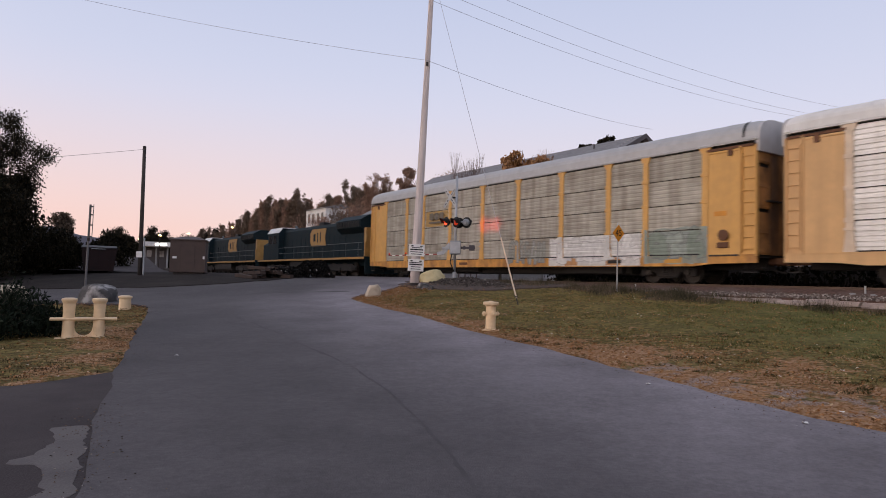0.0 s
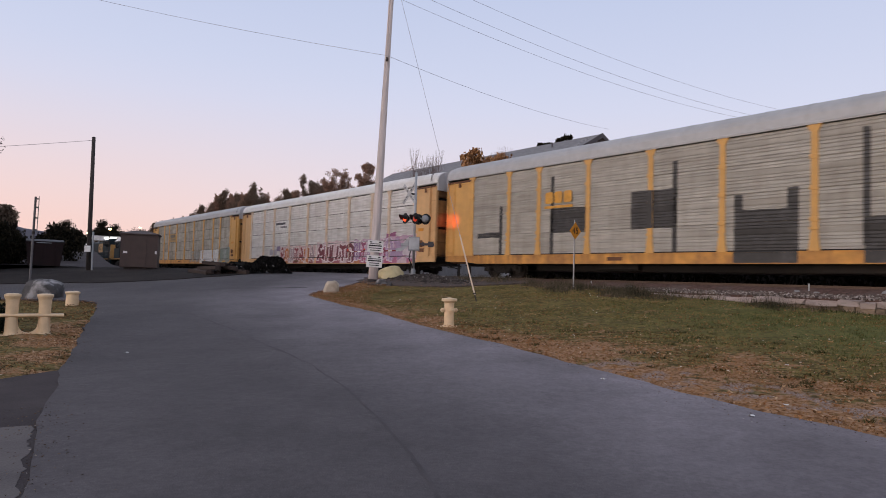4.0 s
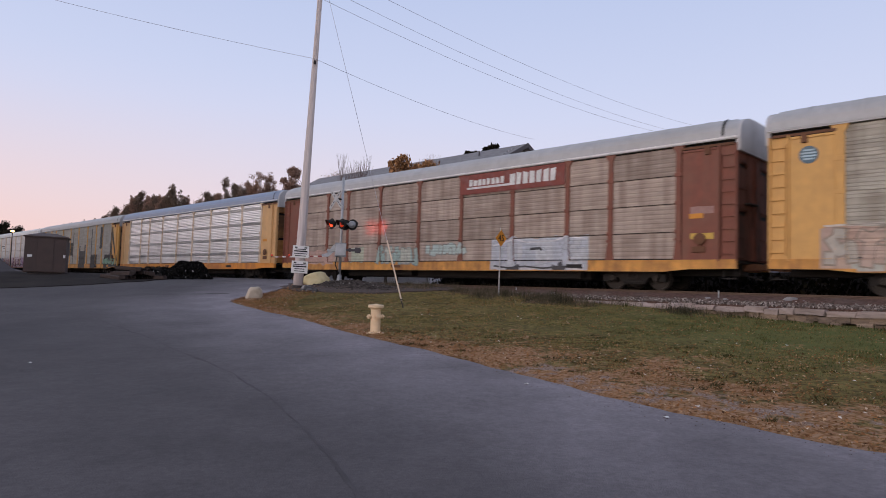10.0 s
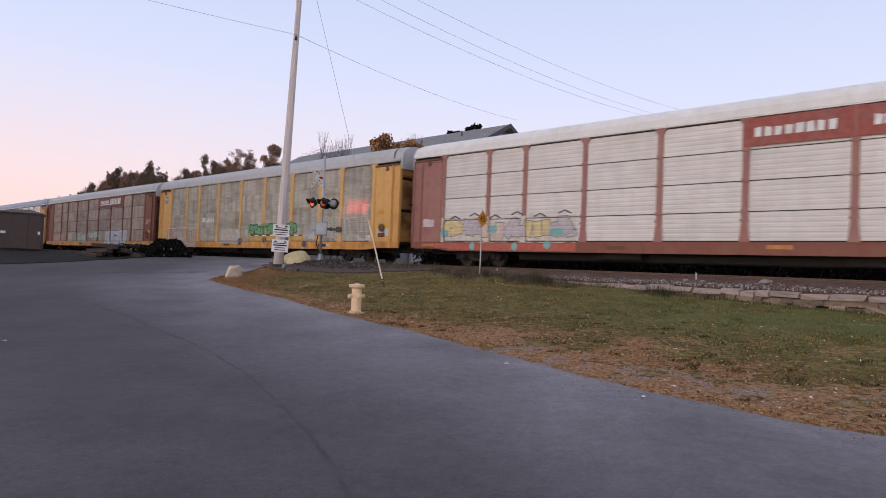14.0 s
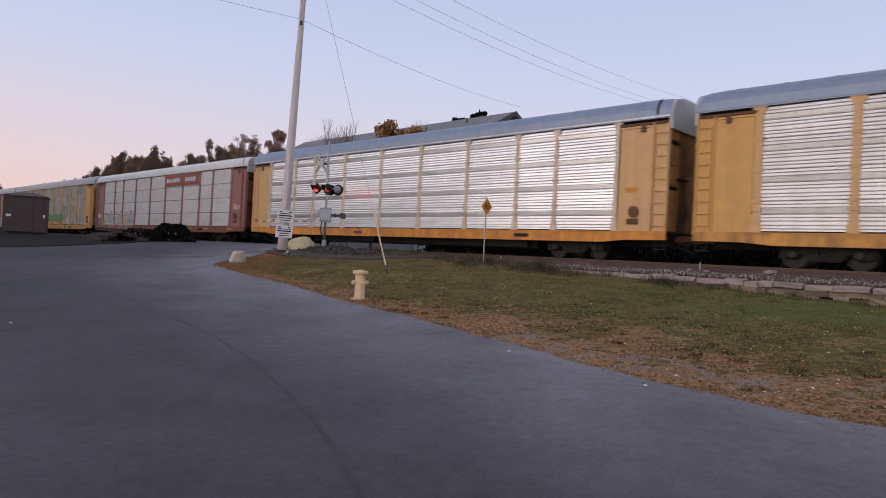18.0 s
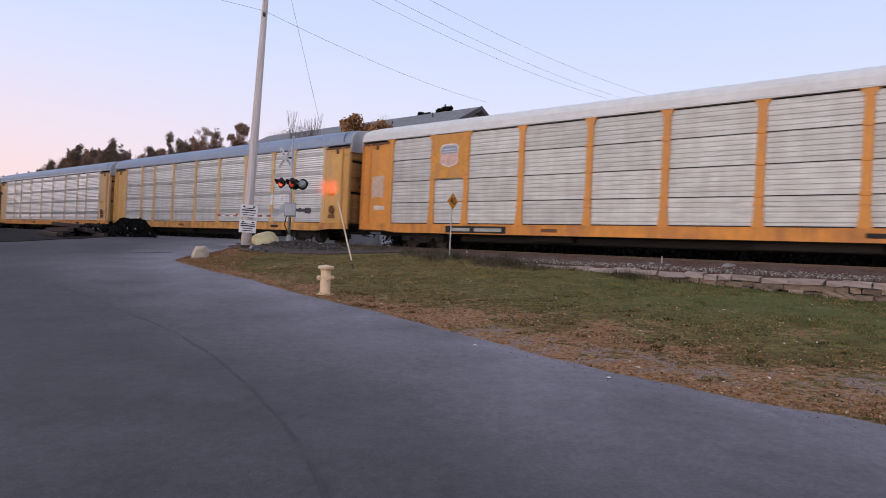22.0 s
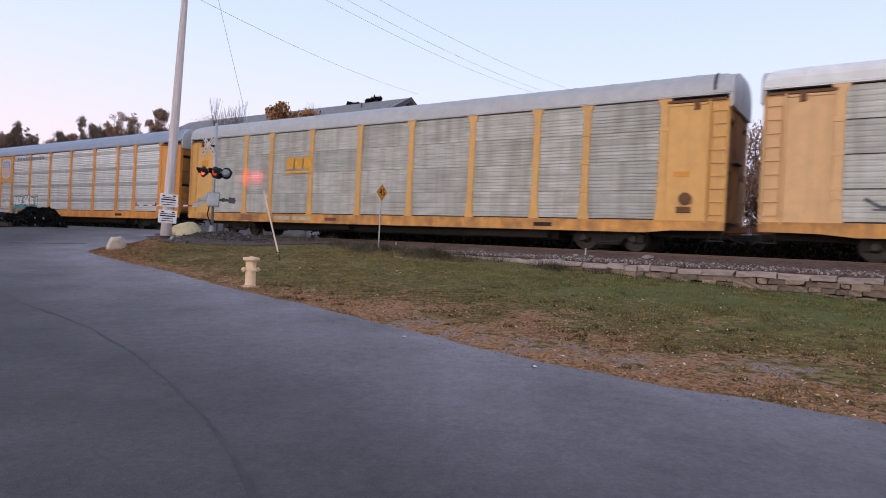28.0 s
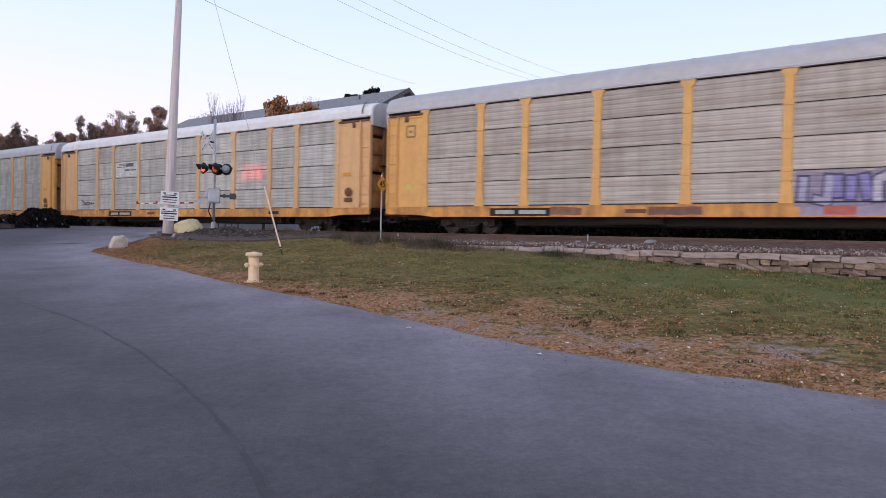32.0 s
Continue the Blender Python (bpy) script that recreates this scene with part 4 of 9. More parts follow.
def build_train():
    cars = []
    c = autorack("seamed", "yellow", "grime", "roof_grey", "weathered grey autorack car with yellow posts and white graffiti", "sill_grimy", post_w=0.13)
    patch(c, "emblem_panel", 6.95, 4.65, 3.06, 4.0, (0.44, 0.27, 0.09), "faded ochre emblem panel", seed=2)
    mark(c, 6.5, 4.95, 3.45, 3.85, (0.16, 0.13, 0.09))
    graffiti(c, 11, -0.8, -3.4, 0.75, 2.0, [(0.30, 0.31, 0.27), (0.36, 0.36, 0.33)], (0.24, 0.23, 0.2), letters=5, fat=0.12)
    graffiti(c, 12, -3.8, -8.8, 0.70, 1.98, [(0.72, 0.71, 0.68), (0.66, 0.65, 0.62)], (0.44, 0.42, 0.40), back=(0.66, 0.65, 0.62), letters=5, fat=0.2, edge=0.025, low=[(0.66, 0.64, 0.6), (0.5, 0.25, 0.1), (0.6, 0.58, 0.55)])
    graffiti(c, 13, -9.2, -11.8, 0.78, 2.1, [(0.22, 0.27, 0.22), (0.32, 0.36, 0.32)], (0.2, 0.22, 0.2), back=(0.28, 0.32, 0.28), letters=3, fat=0.2, low=[(0.27, 0.28, 0.22), (0.6, 0.3, 0.05)])
    patch(c, "dark_gap_plate", -11.95, -13.1, 1.0, 1.06, (0.02, 0.02, 0.02))
    cars.append(c)
    c = autorack("crisp", "pale_yellow", "pale", "roof_white", "pale grey autorack car with purple and pink graffiti along its foot", "pale_yellow", post_m="cream", post_w=0.12)
    patch(c, "pale_panel", 7.05, 4.6, 3.08, 3.95, (0.72, 0.71, 0.69))
    patch(c, "dark_lettering", 6.9, 5.2, 3.66, 3.82, (0.06, 0.06, 0.07), ragged=0.03, lift=0.003)
    patch(c, "dark_lettering", 6.1, 4.9, 3.42, 3.52, (0.06, 0.06, 0.07), ragged=0.03, seed=2, lift=0.003)
    patch(c, "sprayed_patch", 7.9, 6.6, 1.3, 1.75, (0.42, 0.40, 0.46), ragged=0.08, seed=8)
    patch(c, "sprayed_patch", 6.6, 5.9, 1.65, 2.0, (0.22, 0.17, 0.28), ragged=0.08, seed=9)
    graffiti(c, 21, 5.9, 0.2, 0.68, 1.95, [(0.27, 0.05, 0.05), (0.52, 0.18, 0.06), (0.36, 0.26, 0.28), (0.28, 0.06, 0.07)], (0.74, 0.66, 0.64), back=(0.60, 0.42, 0.41), letters=7, fat=0.13, edge=0.06, low=[(0.28, 0.07, 0.07), (0.52, 0.20, 0.08), (0.6, 0.5, 0.48)])
    graffiti(c, 22, -0.2, -5.2, 0.68, 2.1, [(0.17, 0.03, 0.045), (0.21, 0.04, 0.055)], (0.78, 0.70, 0.70), back=(0.66, 0.49, 0.51), letters=5, fat=0.13, edge=0.065, low=[(0.36, 0.09, 0.12), (0.62, 0.5, 0.5), (0.26, 0.06, 0.07)])
    graffiti(c, 23, -5.2, -9.6, 0.68, 2.15, [(0.28, 0.16, 0.32), (0.36, 0.09, 0.18), (0.40, 0.28, 0.42)], (0.72, 0.65, 0.68), back=(0.54, 0.38, 0.49), letters=6, fat=0.13, edge=0.06, low=[(0.52, 0.20, 0.09), (0.45, 0.10, 0.18), (0.5, 0.36, 0.4)])
    graffiti(c, 24, -9.4, -11.9, 0.70, 2.25, [(0.40, 0.28, 0.42), (0.62, 0.55, 0.58)], (0.40, 0.22, 0.34), back=(0.54, 0.36, 0.46), letters=2, fat=0.18, low=[(0.45, 0.14, 0.24), (0.6, 0.46, 0.5)])
    patch(c, "sprayed_patch", -8.9, -9.9, 2.1, 2.5, (0.32, 0.10, 0.2), ragged=0.12, seed=12)
    cars.append(c)
    c = autorack("fine", "yellow", "grey_brown", "roof_grey", "grey ribbed autorack car with big dark painted blocks", "sill_grimy", post_m="yellow", post_w=0.11, door_m="end_dark")
    dark = (0.045, 0.042, 0.04)
    mark(c, 6.8, 5.2, 3.3, 3.8, (0.70, 0.33, 0.04))
    for n, (x0, x1, z0, z1) in enumerate(((6.5, 4.5, 2.0, 3.05), (2.3, 0.3, 2.0, 3.45), (-1.85, -3.95, 0.68, 2.45), (-5.8, -7.7, 0.68, 2.04), (-8.4, -9.25, 2.6, 4.75), (-9.95, -11.8, 0.68, 1.98),
                                           (11.3, 9.6, 1.9, 2.15), (9.75, 9.55, 1.1, 3.4), (6.5, 6.3, 1.1, 4.5), (0.5, 0.3, 1.1, 4.45), (-5.75, -5.95, 1.2, 4.7), (-1.85, -2.15, 2.4, 3.0), (-3.6, -3.95, 2.4, 3.1))):
        patch(c, "dark_block", x0, x1, z0, z1, dark, "dark sprayed block", ragged=0.05 if z1 - z0 < 2 else 0.03, seed=30 + n)
    graffiti(c, 31, -9.7, -13.4, 0.95, 1.72, [(0.20, 0.38, 0.24), (0.26, 0.42, 0.3)], dark, letters=7, fat=0.2, edge=0.03)
    part("dark_slash", film(c, [[(-11.55, 0.8), (-12.1, 0.8), (-12.15, 4.62), (-11.75, 4.62)]] + stroke([(-12.0, 4.3), (-12.75, 2.5), (-13.6, 1.2)], 0.16) + [[(-12.0, 0.8), (-13.6, 0.8), (-13.5, 1.5), (-12.0, 1.75)]], 0.0015, 0.0003), paint(dark), c, "dark sprayed triangle")
    patch(c, "orange_label", -10.9, -11.4, 0.80, 0.98, (0.68, 0.27, 0.02), lift=0.012)
    cars.append(c)
    cars.append(autorack("ribbed", "pale_yellow", "silver", "roof_blue", "bright silver ribbed autorack car with pale yellow posts", "sill_orange", fascia_m="pale", post_m="cream", post_w=0.08))
    c = autorack("seamed", "maroon", "grime_red", "roof_grey", "brown-grey autorack car with maroon posts and white roof stripe", "sill_grimy", fascia_m="white", door_m="end_red", post_w=0.10)
    for x0, x1 in ((-1.32, -4.40), (-4.44, -7.08)):
        patch(c, "name_panel", x0, x1, 4.08, 4.97, (0.22, 0.045, 0.03), "maroon name panel", y=1.508)
    bars(c, -1.9, -4.0, 4.44, 0.30, WHITE, 8, 5)
    bars(c, -4.25, -6.7, 4.30, 0.55, WHITE, 7, 6)
    patch(c, "name_stripe", -1.8, -4.3, 4.30, 4.39, WHITE, y=1.52)
    graffiti(c, 51, 4.6, 1.4, 0.85, 1.9, [(0.33, 0.45, 0.42), (0.5, 0.52, 0.45)], (0.26, 0.30, 0.28), letters=5)
    graffiti(c, 52, 0.8, -1.8, 1.3, 1.95, (0.42, 0.52, 0.50), (0.28, 0.28, 0.25), letters=4)
    graffiti(c, 53, -3.4, -8.1, 0.70, 2.0, [(0.46, 0.49, 0.55), (0.52, 0.54, 0.57)], (0.38, 0.40, 0.45), back=(0.47, 0.50, 0.55), letters=6, fat=0.18, edge=0.03, low=[(0.5, 0.52, 0.56), (0.06, 0.06, 0.07), (0.6, 0.6, 0.62)])
    part("dark_scrawl", film(c, stroke([(-3.5, 0.86), (-4.3, 0.77), (-5.2, 0.84), (-6.1, 0.76), (-7.0, 0.83), (-8.0, 0.78)], 0.035) + stroke([(-5.4, 1.55), (-5.9, 1.58), (-6.0, 1.5)], 0.05), 0.010, 0.0001), paint((0.05, 0.05, 0.055)), c, "thin dark sprayed line")
    part("pale_line", film(c, stroke([(-3.4, 1.72), (-4.6, 1.98), (-5.2, 1.84), (-6.6, 1.86), (-7.2, 2.02), (-8.1, 1.9)], 0.03), 0.010, 0.0001), paint((0.66, 0.66, 0.68)), c)
    patch(c, "sprayed_patch", 6.8, 5.7, 1.05, 1.85, (0.42, 0.45, 0.35), ragged=0.08)
    patch(c, "sprayed_patch", 11.3, 8.4, 0.95, 1.75, (0.46, 0.30, 0.25), ragged=0.1, seed=5)
    patch(c, "white_stencil", -12.2, -13.0, 2.6, 2.85, (0.36, 0.2, 0.17), ragged=0.02, seed=6)
    patch(c, "yellow_label", -12.2, -13.0, 1.75, 1.95, (0.66, 0.42, 0.08), seed=7)
    cars.append(c)
    c = autorack("faint", "gold", "grime", "roof_grey", "brown-grey autorack car with golden posts and green graffiti", "sill_grimy", post_w=0.13)
    graffiti(c, 61, 12.2, 7.5, 0.70, 1.95, [(0.46, 0.42, 0.36), (0.5, 0.37, 0.30)], (0.30, 0.24, 0.19), back=(0.47, 0.33, 0.26), letters=6, fat=0.16, low=[(0.5, 0.36, 0.28), (0.46, 0.46, 0.40)])
    part("pale_line", film(c, stroke([(12.2, 2.02), (9.8, 2.06), (7.5, 2.03)], 0.03), 0.010, 0.0001), paint((0.62, 0.56, 0.5)), c)
    graffiti(c, 62, 6.7, 5.0, 2.3, 2.75, WHITE, (0.5, 0.5, 0.48), letters=3, edge=0.02)
    graffiti(c, 63, 3.9, 1.4, 0.95, 1.85, (0.50, 0.46, 0.41), (0.58, 0.55, 0.50), back=(0.46, 0.41, 0.36), letters=3)
    graffiti(c, 64, 0.3, -5.0, 1.35, 2.15, [(0.13, 0.37, 0.16), (0.17, 0.42, 0.20)], (0.04, 0.055, 0.06), back=(0.13, 0.36, 0.16), letters=5, fat=0.17, edge=0.06, low=(0.60, 0.36, 0.10))
    patch(c, "sprayed_patch", 0.1, -5.8, 1.06, 1.42, (0.60, 0.36, 0.11), "sprayed ochre band", ragged=0.06, seed=64)
    for n, (x, z) in enumerate(((1.3, 0.95), (-1.6, 1.05), (-4.1, 1.24), (-5.9, 0.8))):
        blot(c, x, z + 0.1, 0.24, (0.26 if n % 2 == 0 else 0.18), (0.07, 0.085, 0.12))
    graffiti(c, 65, -7.5, -9.0, 1.15, 2.5, (0.40, 0.38, 0.33), (0.56, 0.55, 0.5), letters=2, fat=0.14, edge=0.03)
    graffiti(c, 66, -9.2, -11.2, 1.15, 2.5, (0.36, 0.34, 0.29), (0.55, 0.54, 0.5), letters=2, fat=0.14, edge=0.03)
    patch(c, "sprayed_patch", -6.15, -6.75, 1.2, 1.7, (0.56, 0.54, 0.5), ragged=0.16)
    patch(c, "sprayed_patch", -10.6, -11.7, 1.12, 1.4, (0.6, 0.58, 0.54), ragged=0.05, seed=4)
    part("round_plate", Shape().lathe([(0.27, 0), (0.27, 0.012)], 24, at=(12.6, 1.485, 4.2), axis="y"), paint((0.10, 0.17, 0.22)), c, "round dark blue plate")
    for n in range(4):
        w = (0.15, 0.21, 0.21, 0.15)[n]
        part("plate_stripe", Shape().box(12.6 - w, 12.6 + w, 1.497, 1.502, 4.045 + 0.09 * n, 4.095 + 0.09 * n), paint((0.45, 0.6, 0.66)), c)
    patch(c, "white_stencil", -12.15, -13.0, 1.35, 1.72, (0.66, 0.62, 0.56), ragged=0.02)
    patch(c, "yellow_label", -12.25, -12.9, 1.78, 1.95, (0.72, 0.44, 0.03))
    patch(c, "pale_label", -7.6, -8.3, 0.80, 0.95, (0.5, 0.44, 0.34), ragged=0.03, seed=9)
    cars.append(c)
    c = autorack("mild", "rose", "cream_sheet", "roof_white", "pale autorack car with faded maroon posts and colourful graffiti", "maroon", door_m="end_red", post_w=0.10)
    for x0, x1 in ((-1.32, -4.40), (-4.44, -7.08)):
        patch(c, "name_panel", x0, x1, 4.08, 4.97, (0.30, 0.065, 0.045), "maroon name panel", y=1.508)
    bars(c, -1.65, -4.0, 4.36, 0.34, WHITE, 8, 7)
    bars(c, -4.85, -6.6, 4.36, 0.34, WHITE, 7, 8)
    graffiti(c, 71, 11.7, 4.8, 1.06, 2.1, [(0.64, 0.52, 0.26), (0.48, 0.44, 0.46), (0.62, 0.50, 0.40), (0.50, 0.46, 0.48)], (0.20, 0.19, 0.20), back=(0.60, 0.55, 0.48), letters=6, fat=0.2, edge=0.035)
    patch(c, "sprayed_patch", 12.2, 4.7, 0.70, 1.0, (0.46, 0.10, 0.06), "sprayed red band on the sill", ragged=0.03)
    for n, (x, z, w) in enumerate(((11.6, 1.3, 0.5), (9.9, 0.72, 0.3), (8.8, 1.45, 0.5), (7.6, 0.72, 0.3), (6.0, 0.8, 0.35), (5.6, 1.3, 0.7))):
        blot(c, x, z + 0.14, w / 2, 0.17, (0.20, 0.44, 0.44), 0.012)
    for n in range(6):
        x = 11.3 - n * 1.15
        part("sprayed_arc", film(c, stroke([(x, 2.08 + 0.1 * (n % 2)), (x - 0.3, 2.2 + 0.1 * (n % 2)), (x - 0.6, 2.06 + 0.1 * (n % 2))], 0.03), 0.012, 0.0001), paint((0.07, 0.07, 0.08)), c)
    patch(c, "white_stencil", 13.0, 12.3, 1.75, 2.1, (0.62, 0.56, 0.54), ragged=0.04, seed=3)
    patch(c, "white_stencil", -12.2, -13.05, 2.2, 2.5, (0.46, 0.34, 0.32), ragged=0.02, seed=3)
    for x in (13.0, -2.1, -5.6, -8.1, -11.5):
        patch(c, "orange_label", x, x - 0.75, 0.84, 0.97, (0.50, 0.20, 0.05), ragged=0.015, lift=0.002)
    cars.append(c)
    cars.append(autorack("ribbed", "pale_yellow", "silver", "roof_blue", "bright silver ribbed autorack car with a bluish roof", "sill_orange", fascia_m="pale", post_m="cream", post_w=0.08))
    c = autorack("soft", "yellow", "brushed", "roof_blue", "dull aluminium ribbed autorack car with pale orange posts", "sill_grimy", post_m="pale_yellow", post_w=0.12)
    patch(c, "bright_panel", -7.05, -9.0, 2.05, 2.62, (0.78, 0.77, 0.75))
    cars.append(c)
    c = autorack("seamed", "orange", "satin", "roof_white", "pale autorack car with orange posts and an orange emblem panel", "sill_orange", post_w=0.13)
    patch(c, "emblem_panel", 9.2, 7.1, 3.05, 4.97, (0.64, 0.28, 0.045), "orange emblem panel", y=1.508)
    shield(c, 8.16, 3.36, 0.7)
    patch(c, "sprayed_patch", 13.0, 12.2, 2.3, 3.3, (0.62, 0.44, 0.32), ragged=0.12)
    patch(c, "white_stencil", 12.8, 12.1, 1.7, 1.9, (0.66, 0.6, 0.52), ragged=0.03, seed=5)
    data_panel(c, 8.2, 5.0)
    cars.append(c)
    c = autorack("soft", "orange", "brushed", "roof_blue", "silver autorack car with orange posts, emblem and green graffiti", "sill_orange", post_w=0.12)
    patch(c, "emblem_panel", 9.2, 7.1, 3.05, 4.97, (0.64, 0.28, 0.045), "orange emblem panel", y=1.508)
    shield(c, 8.16, 3.36)
    patch(c, "sprayed_patch", 11.4, 7.4, 0.69, 1.03, (0.55, 0.54, 0.52), "sprayed pale grey band on the sill", ragged=0.02)
    data_panel(c, 6.0, 3.9)
    bars(c, 6.4, 2.2, 4.6, 0.22, (0.25, 0.25, 0.26), 10, 9)
    graffiti(c, 111, 11.2, 7.6, 1.08, 1.85, [(0.78, 0.77, 0.73), (0.70, 0.69, 0.64)], (0.46, 0.46, 0.36), letters=5, fat=0.24, edge=0.045)
    graffiti(c, 112, 6.8, 3.2, 1.12, 2.1, (0.80, 0.80, 0.77), (0.06, 0.07, 0.06), back=(0.5, 0.51, 0.42), letters=5, fat=0.17, edge=0.06)
    patch(c, "sprayed_patch", 7.0, 3.3, 1.06, 1.36, (0.10, 0.34, 0.30), "sprayed teal band", seed=14, ragged=0.12, lift=0.010)
    part("dark_scrawl", film(c, stroke([(7.1, 1.42), (6.4, 1.34), (5.6, 1.42), (4.8, 1.33), (4.0, 1.41), (3.2, 1.36)], 0.025), 0.013, 0.0001), paint((0.05, 0.08, 0.08)), c, "thin dark sprayed line")
    blot(c, 6.6, 0.92, 0.32, 0.24, (0.05, 0.13, 0.14), 0.012)
    cars.append(c)
    c = autorack("fine", "yellow", "grey", "roof_grey", "grey ribbed autorack car with yellow posts and yellow emblem", "sill_grimy", post_w=0.13)
    mark(c, 6.1, 4.3, 3.2, 3.75, (0.72, 0.34, 0.02))
    part("yellow_label", Shape().box(12.2, 12.75, 1.49, 1.5, 3.5, 3.85), "sign_yellow", c)
    for x0, x1 in ((6.8, 5.7), (5.5, 4.3)):
        patch(c, "pale_label", x0, x1, 0.78, 0.96, (0.52, 0.42, 0.28), ragged=0.02, seed=9)
    patch(c, "rust_streak", 9.3, 8.4, 0.72, 1.02, (0.28, 0.12, 0.05), ragged=0.05, seed=3)
    cars.append(c)
    c = autorack("seamed", "pale_yellow", "grey", "roof_white", "grey autorack car with pale yellow posts and a white roof", "sill_grimy", post_w=0.13)
    patch(c, "pale_panel", 6.95, 4.5, 3.08, 3.95, (0.58, 0.58, 0.55))
    for n in range(3):
        patch(c, "dark_lettering", 6.8 - 0.1 * n, 5.7 - 0.1 * n, 3.64 + 0.09 * n, 3.68 + 0.09 * n, (0.08, 0.08, 0.08), lift=0.003)
    patch(c, "dark_lettering", 5.8, 5.0, 3.66, 3.86, (0.08, 0.08, 0.08), ragged=0.03, lift=0.004)
    patch(c, "dark_lettering", 6.0, 4.7, 3.42, 3.49, (0.08, 0.08, 0.08), ragged=0.02, seed=4, lift=0.003)
    patch(c, "rust_streak", 8.45, 8.15, 3.2, 4.9, (0.40, 0.33, 0.27), ragged=0.05, seed=6)
    data_panel(c, 7.6, 5.05)
    part("dark_scrawl", film(c, stroke([(11.1, 1.75), (10.7, 1.5), (10.3, 1.56), (9.9, 1.47), (9.5, 1.5)], 0.05) + stroke([(10.9, 1.45), (10.2, 1.42), (9.8, 1.56)], 0.03), 0.0015, 0.0002), paint((0.09, 0.09, 0.1)), c)
    cars.append(c)
    c = autorack("seamed", "yellow", "soot", "roof_grey", "brown-grey autorack car with heavy yellow posts and violet graffiti", "sill_grimy", post_w=0.14)
    data_panel(c, 8.6, 6.1)
    patch(c, "sprayed_patch", 2.6, 0.9, 0.72, 0.98, (0.16, 0.07, 0.045), "rust-brown patch on the sill", ragged=0.04)
    patch(c, "sprayed_patch", 6.1, 4.9, 0.72, 1.0, (0.20, 0.09, 0.05), ragged=0.05, seed=2)
    part("square_emblem", film(c, stroke([(12.72, 3.95), (12.28, 3.95), (12.28, 4.4), (12.72, 4.4), (12.72, 3.95)], 0.04) + stroke([(12.6, 4.17), (12.4, 4.17)], 0.05), 0.0015, 0.0002), paint((0.3, 0.18, 0.06)), c, "square outlined emblem")
    patch(c, "yellow_label", 12.8, 12.2, 1.78, 2.0, (0.66, 0.45, 0.1), ragged=0.02)
    graffiti(c, 141, -1.75, -8.0, 0.98, 2.0, [(0.36, 0.34, 0.46), (0.22, 0.20, 0.42), (0.44, 0.42, 0.48)], (0.07, 0.06, 0.13), back=(0.27, 0.23, 0.31), letters=7, fat=0.12, edge=0.06)
    patch(c, "sprayed_patch", -1.8, -8.0, 0.70, 1.0, (0.30, 0.25, 0.34), "sprayed violet band on the sill", ragged=0.03, seed=141)
    patch(c, "sprayed_patch", -2.4, -3.2, 0.72, 0.98, (0.42, 0.10, 0.07), ragged=0.04, seed=142, lift=0.004)
    cars.append(c)
    return cars


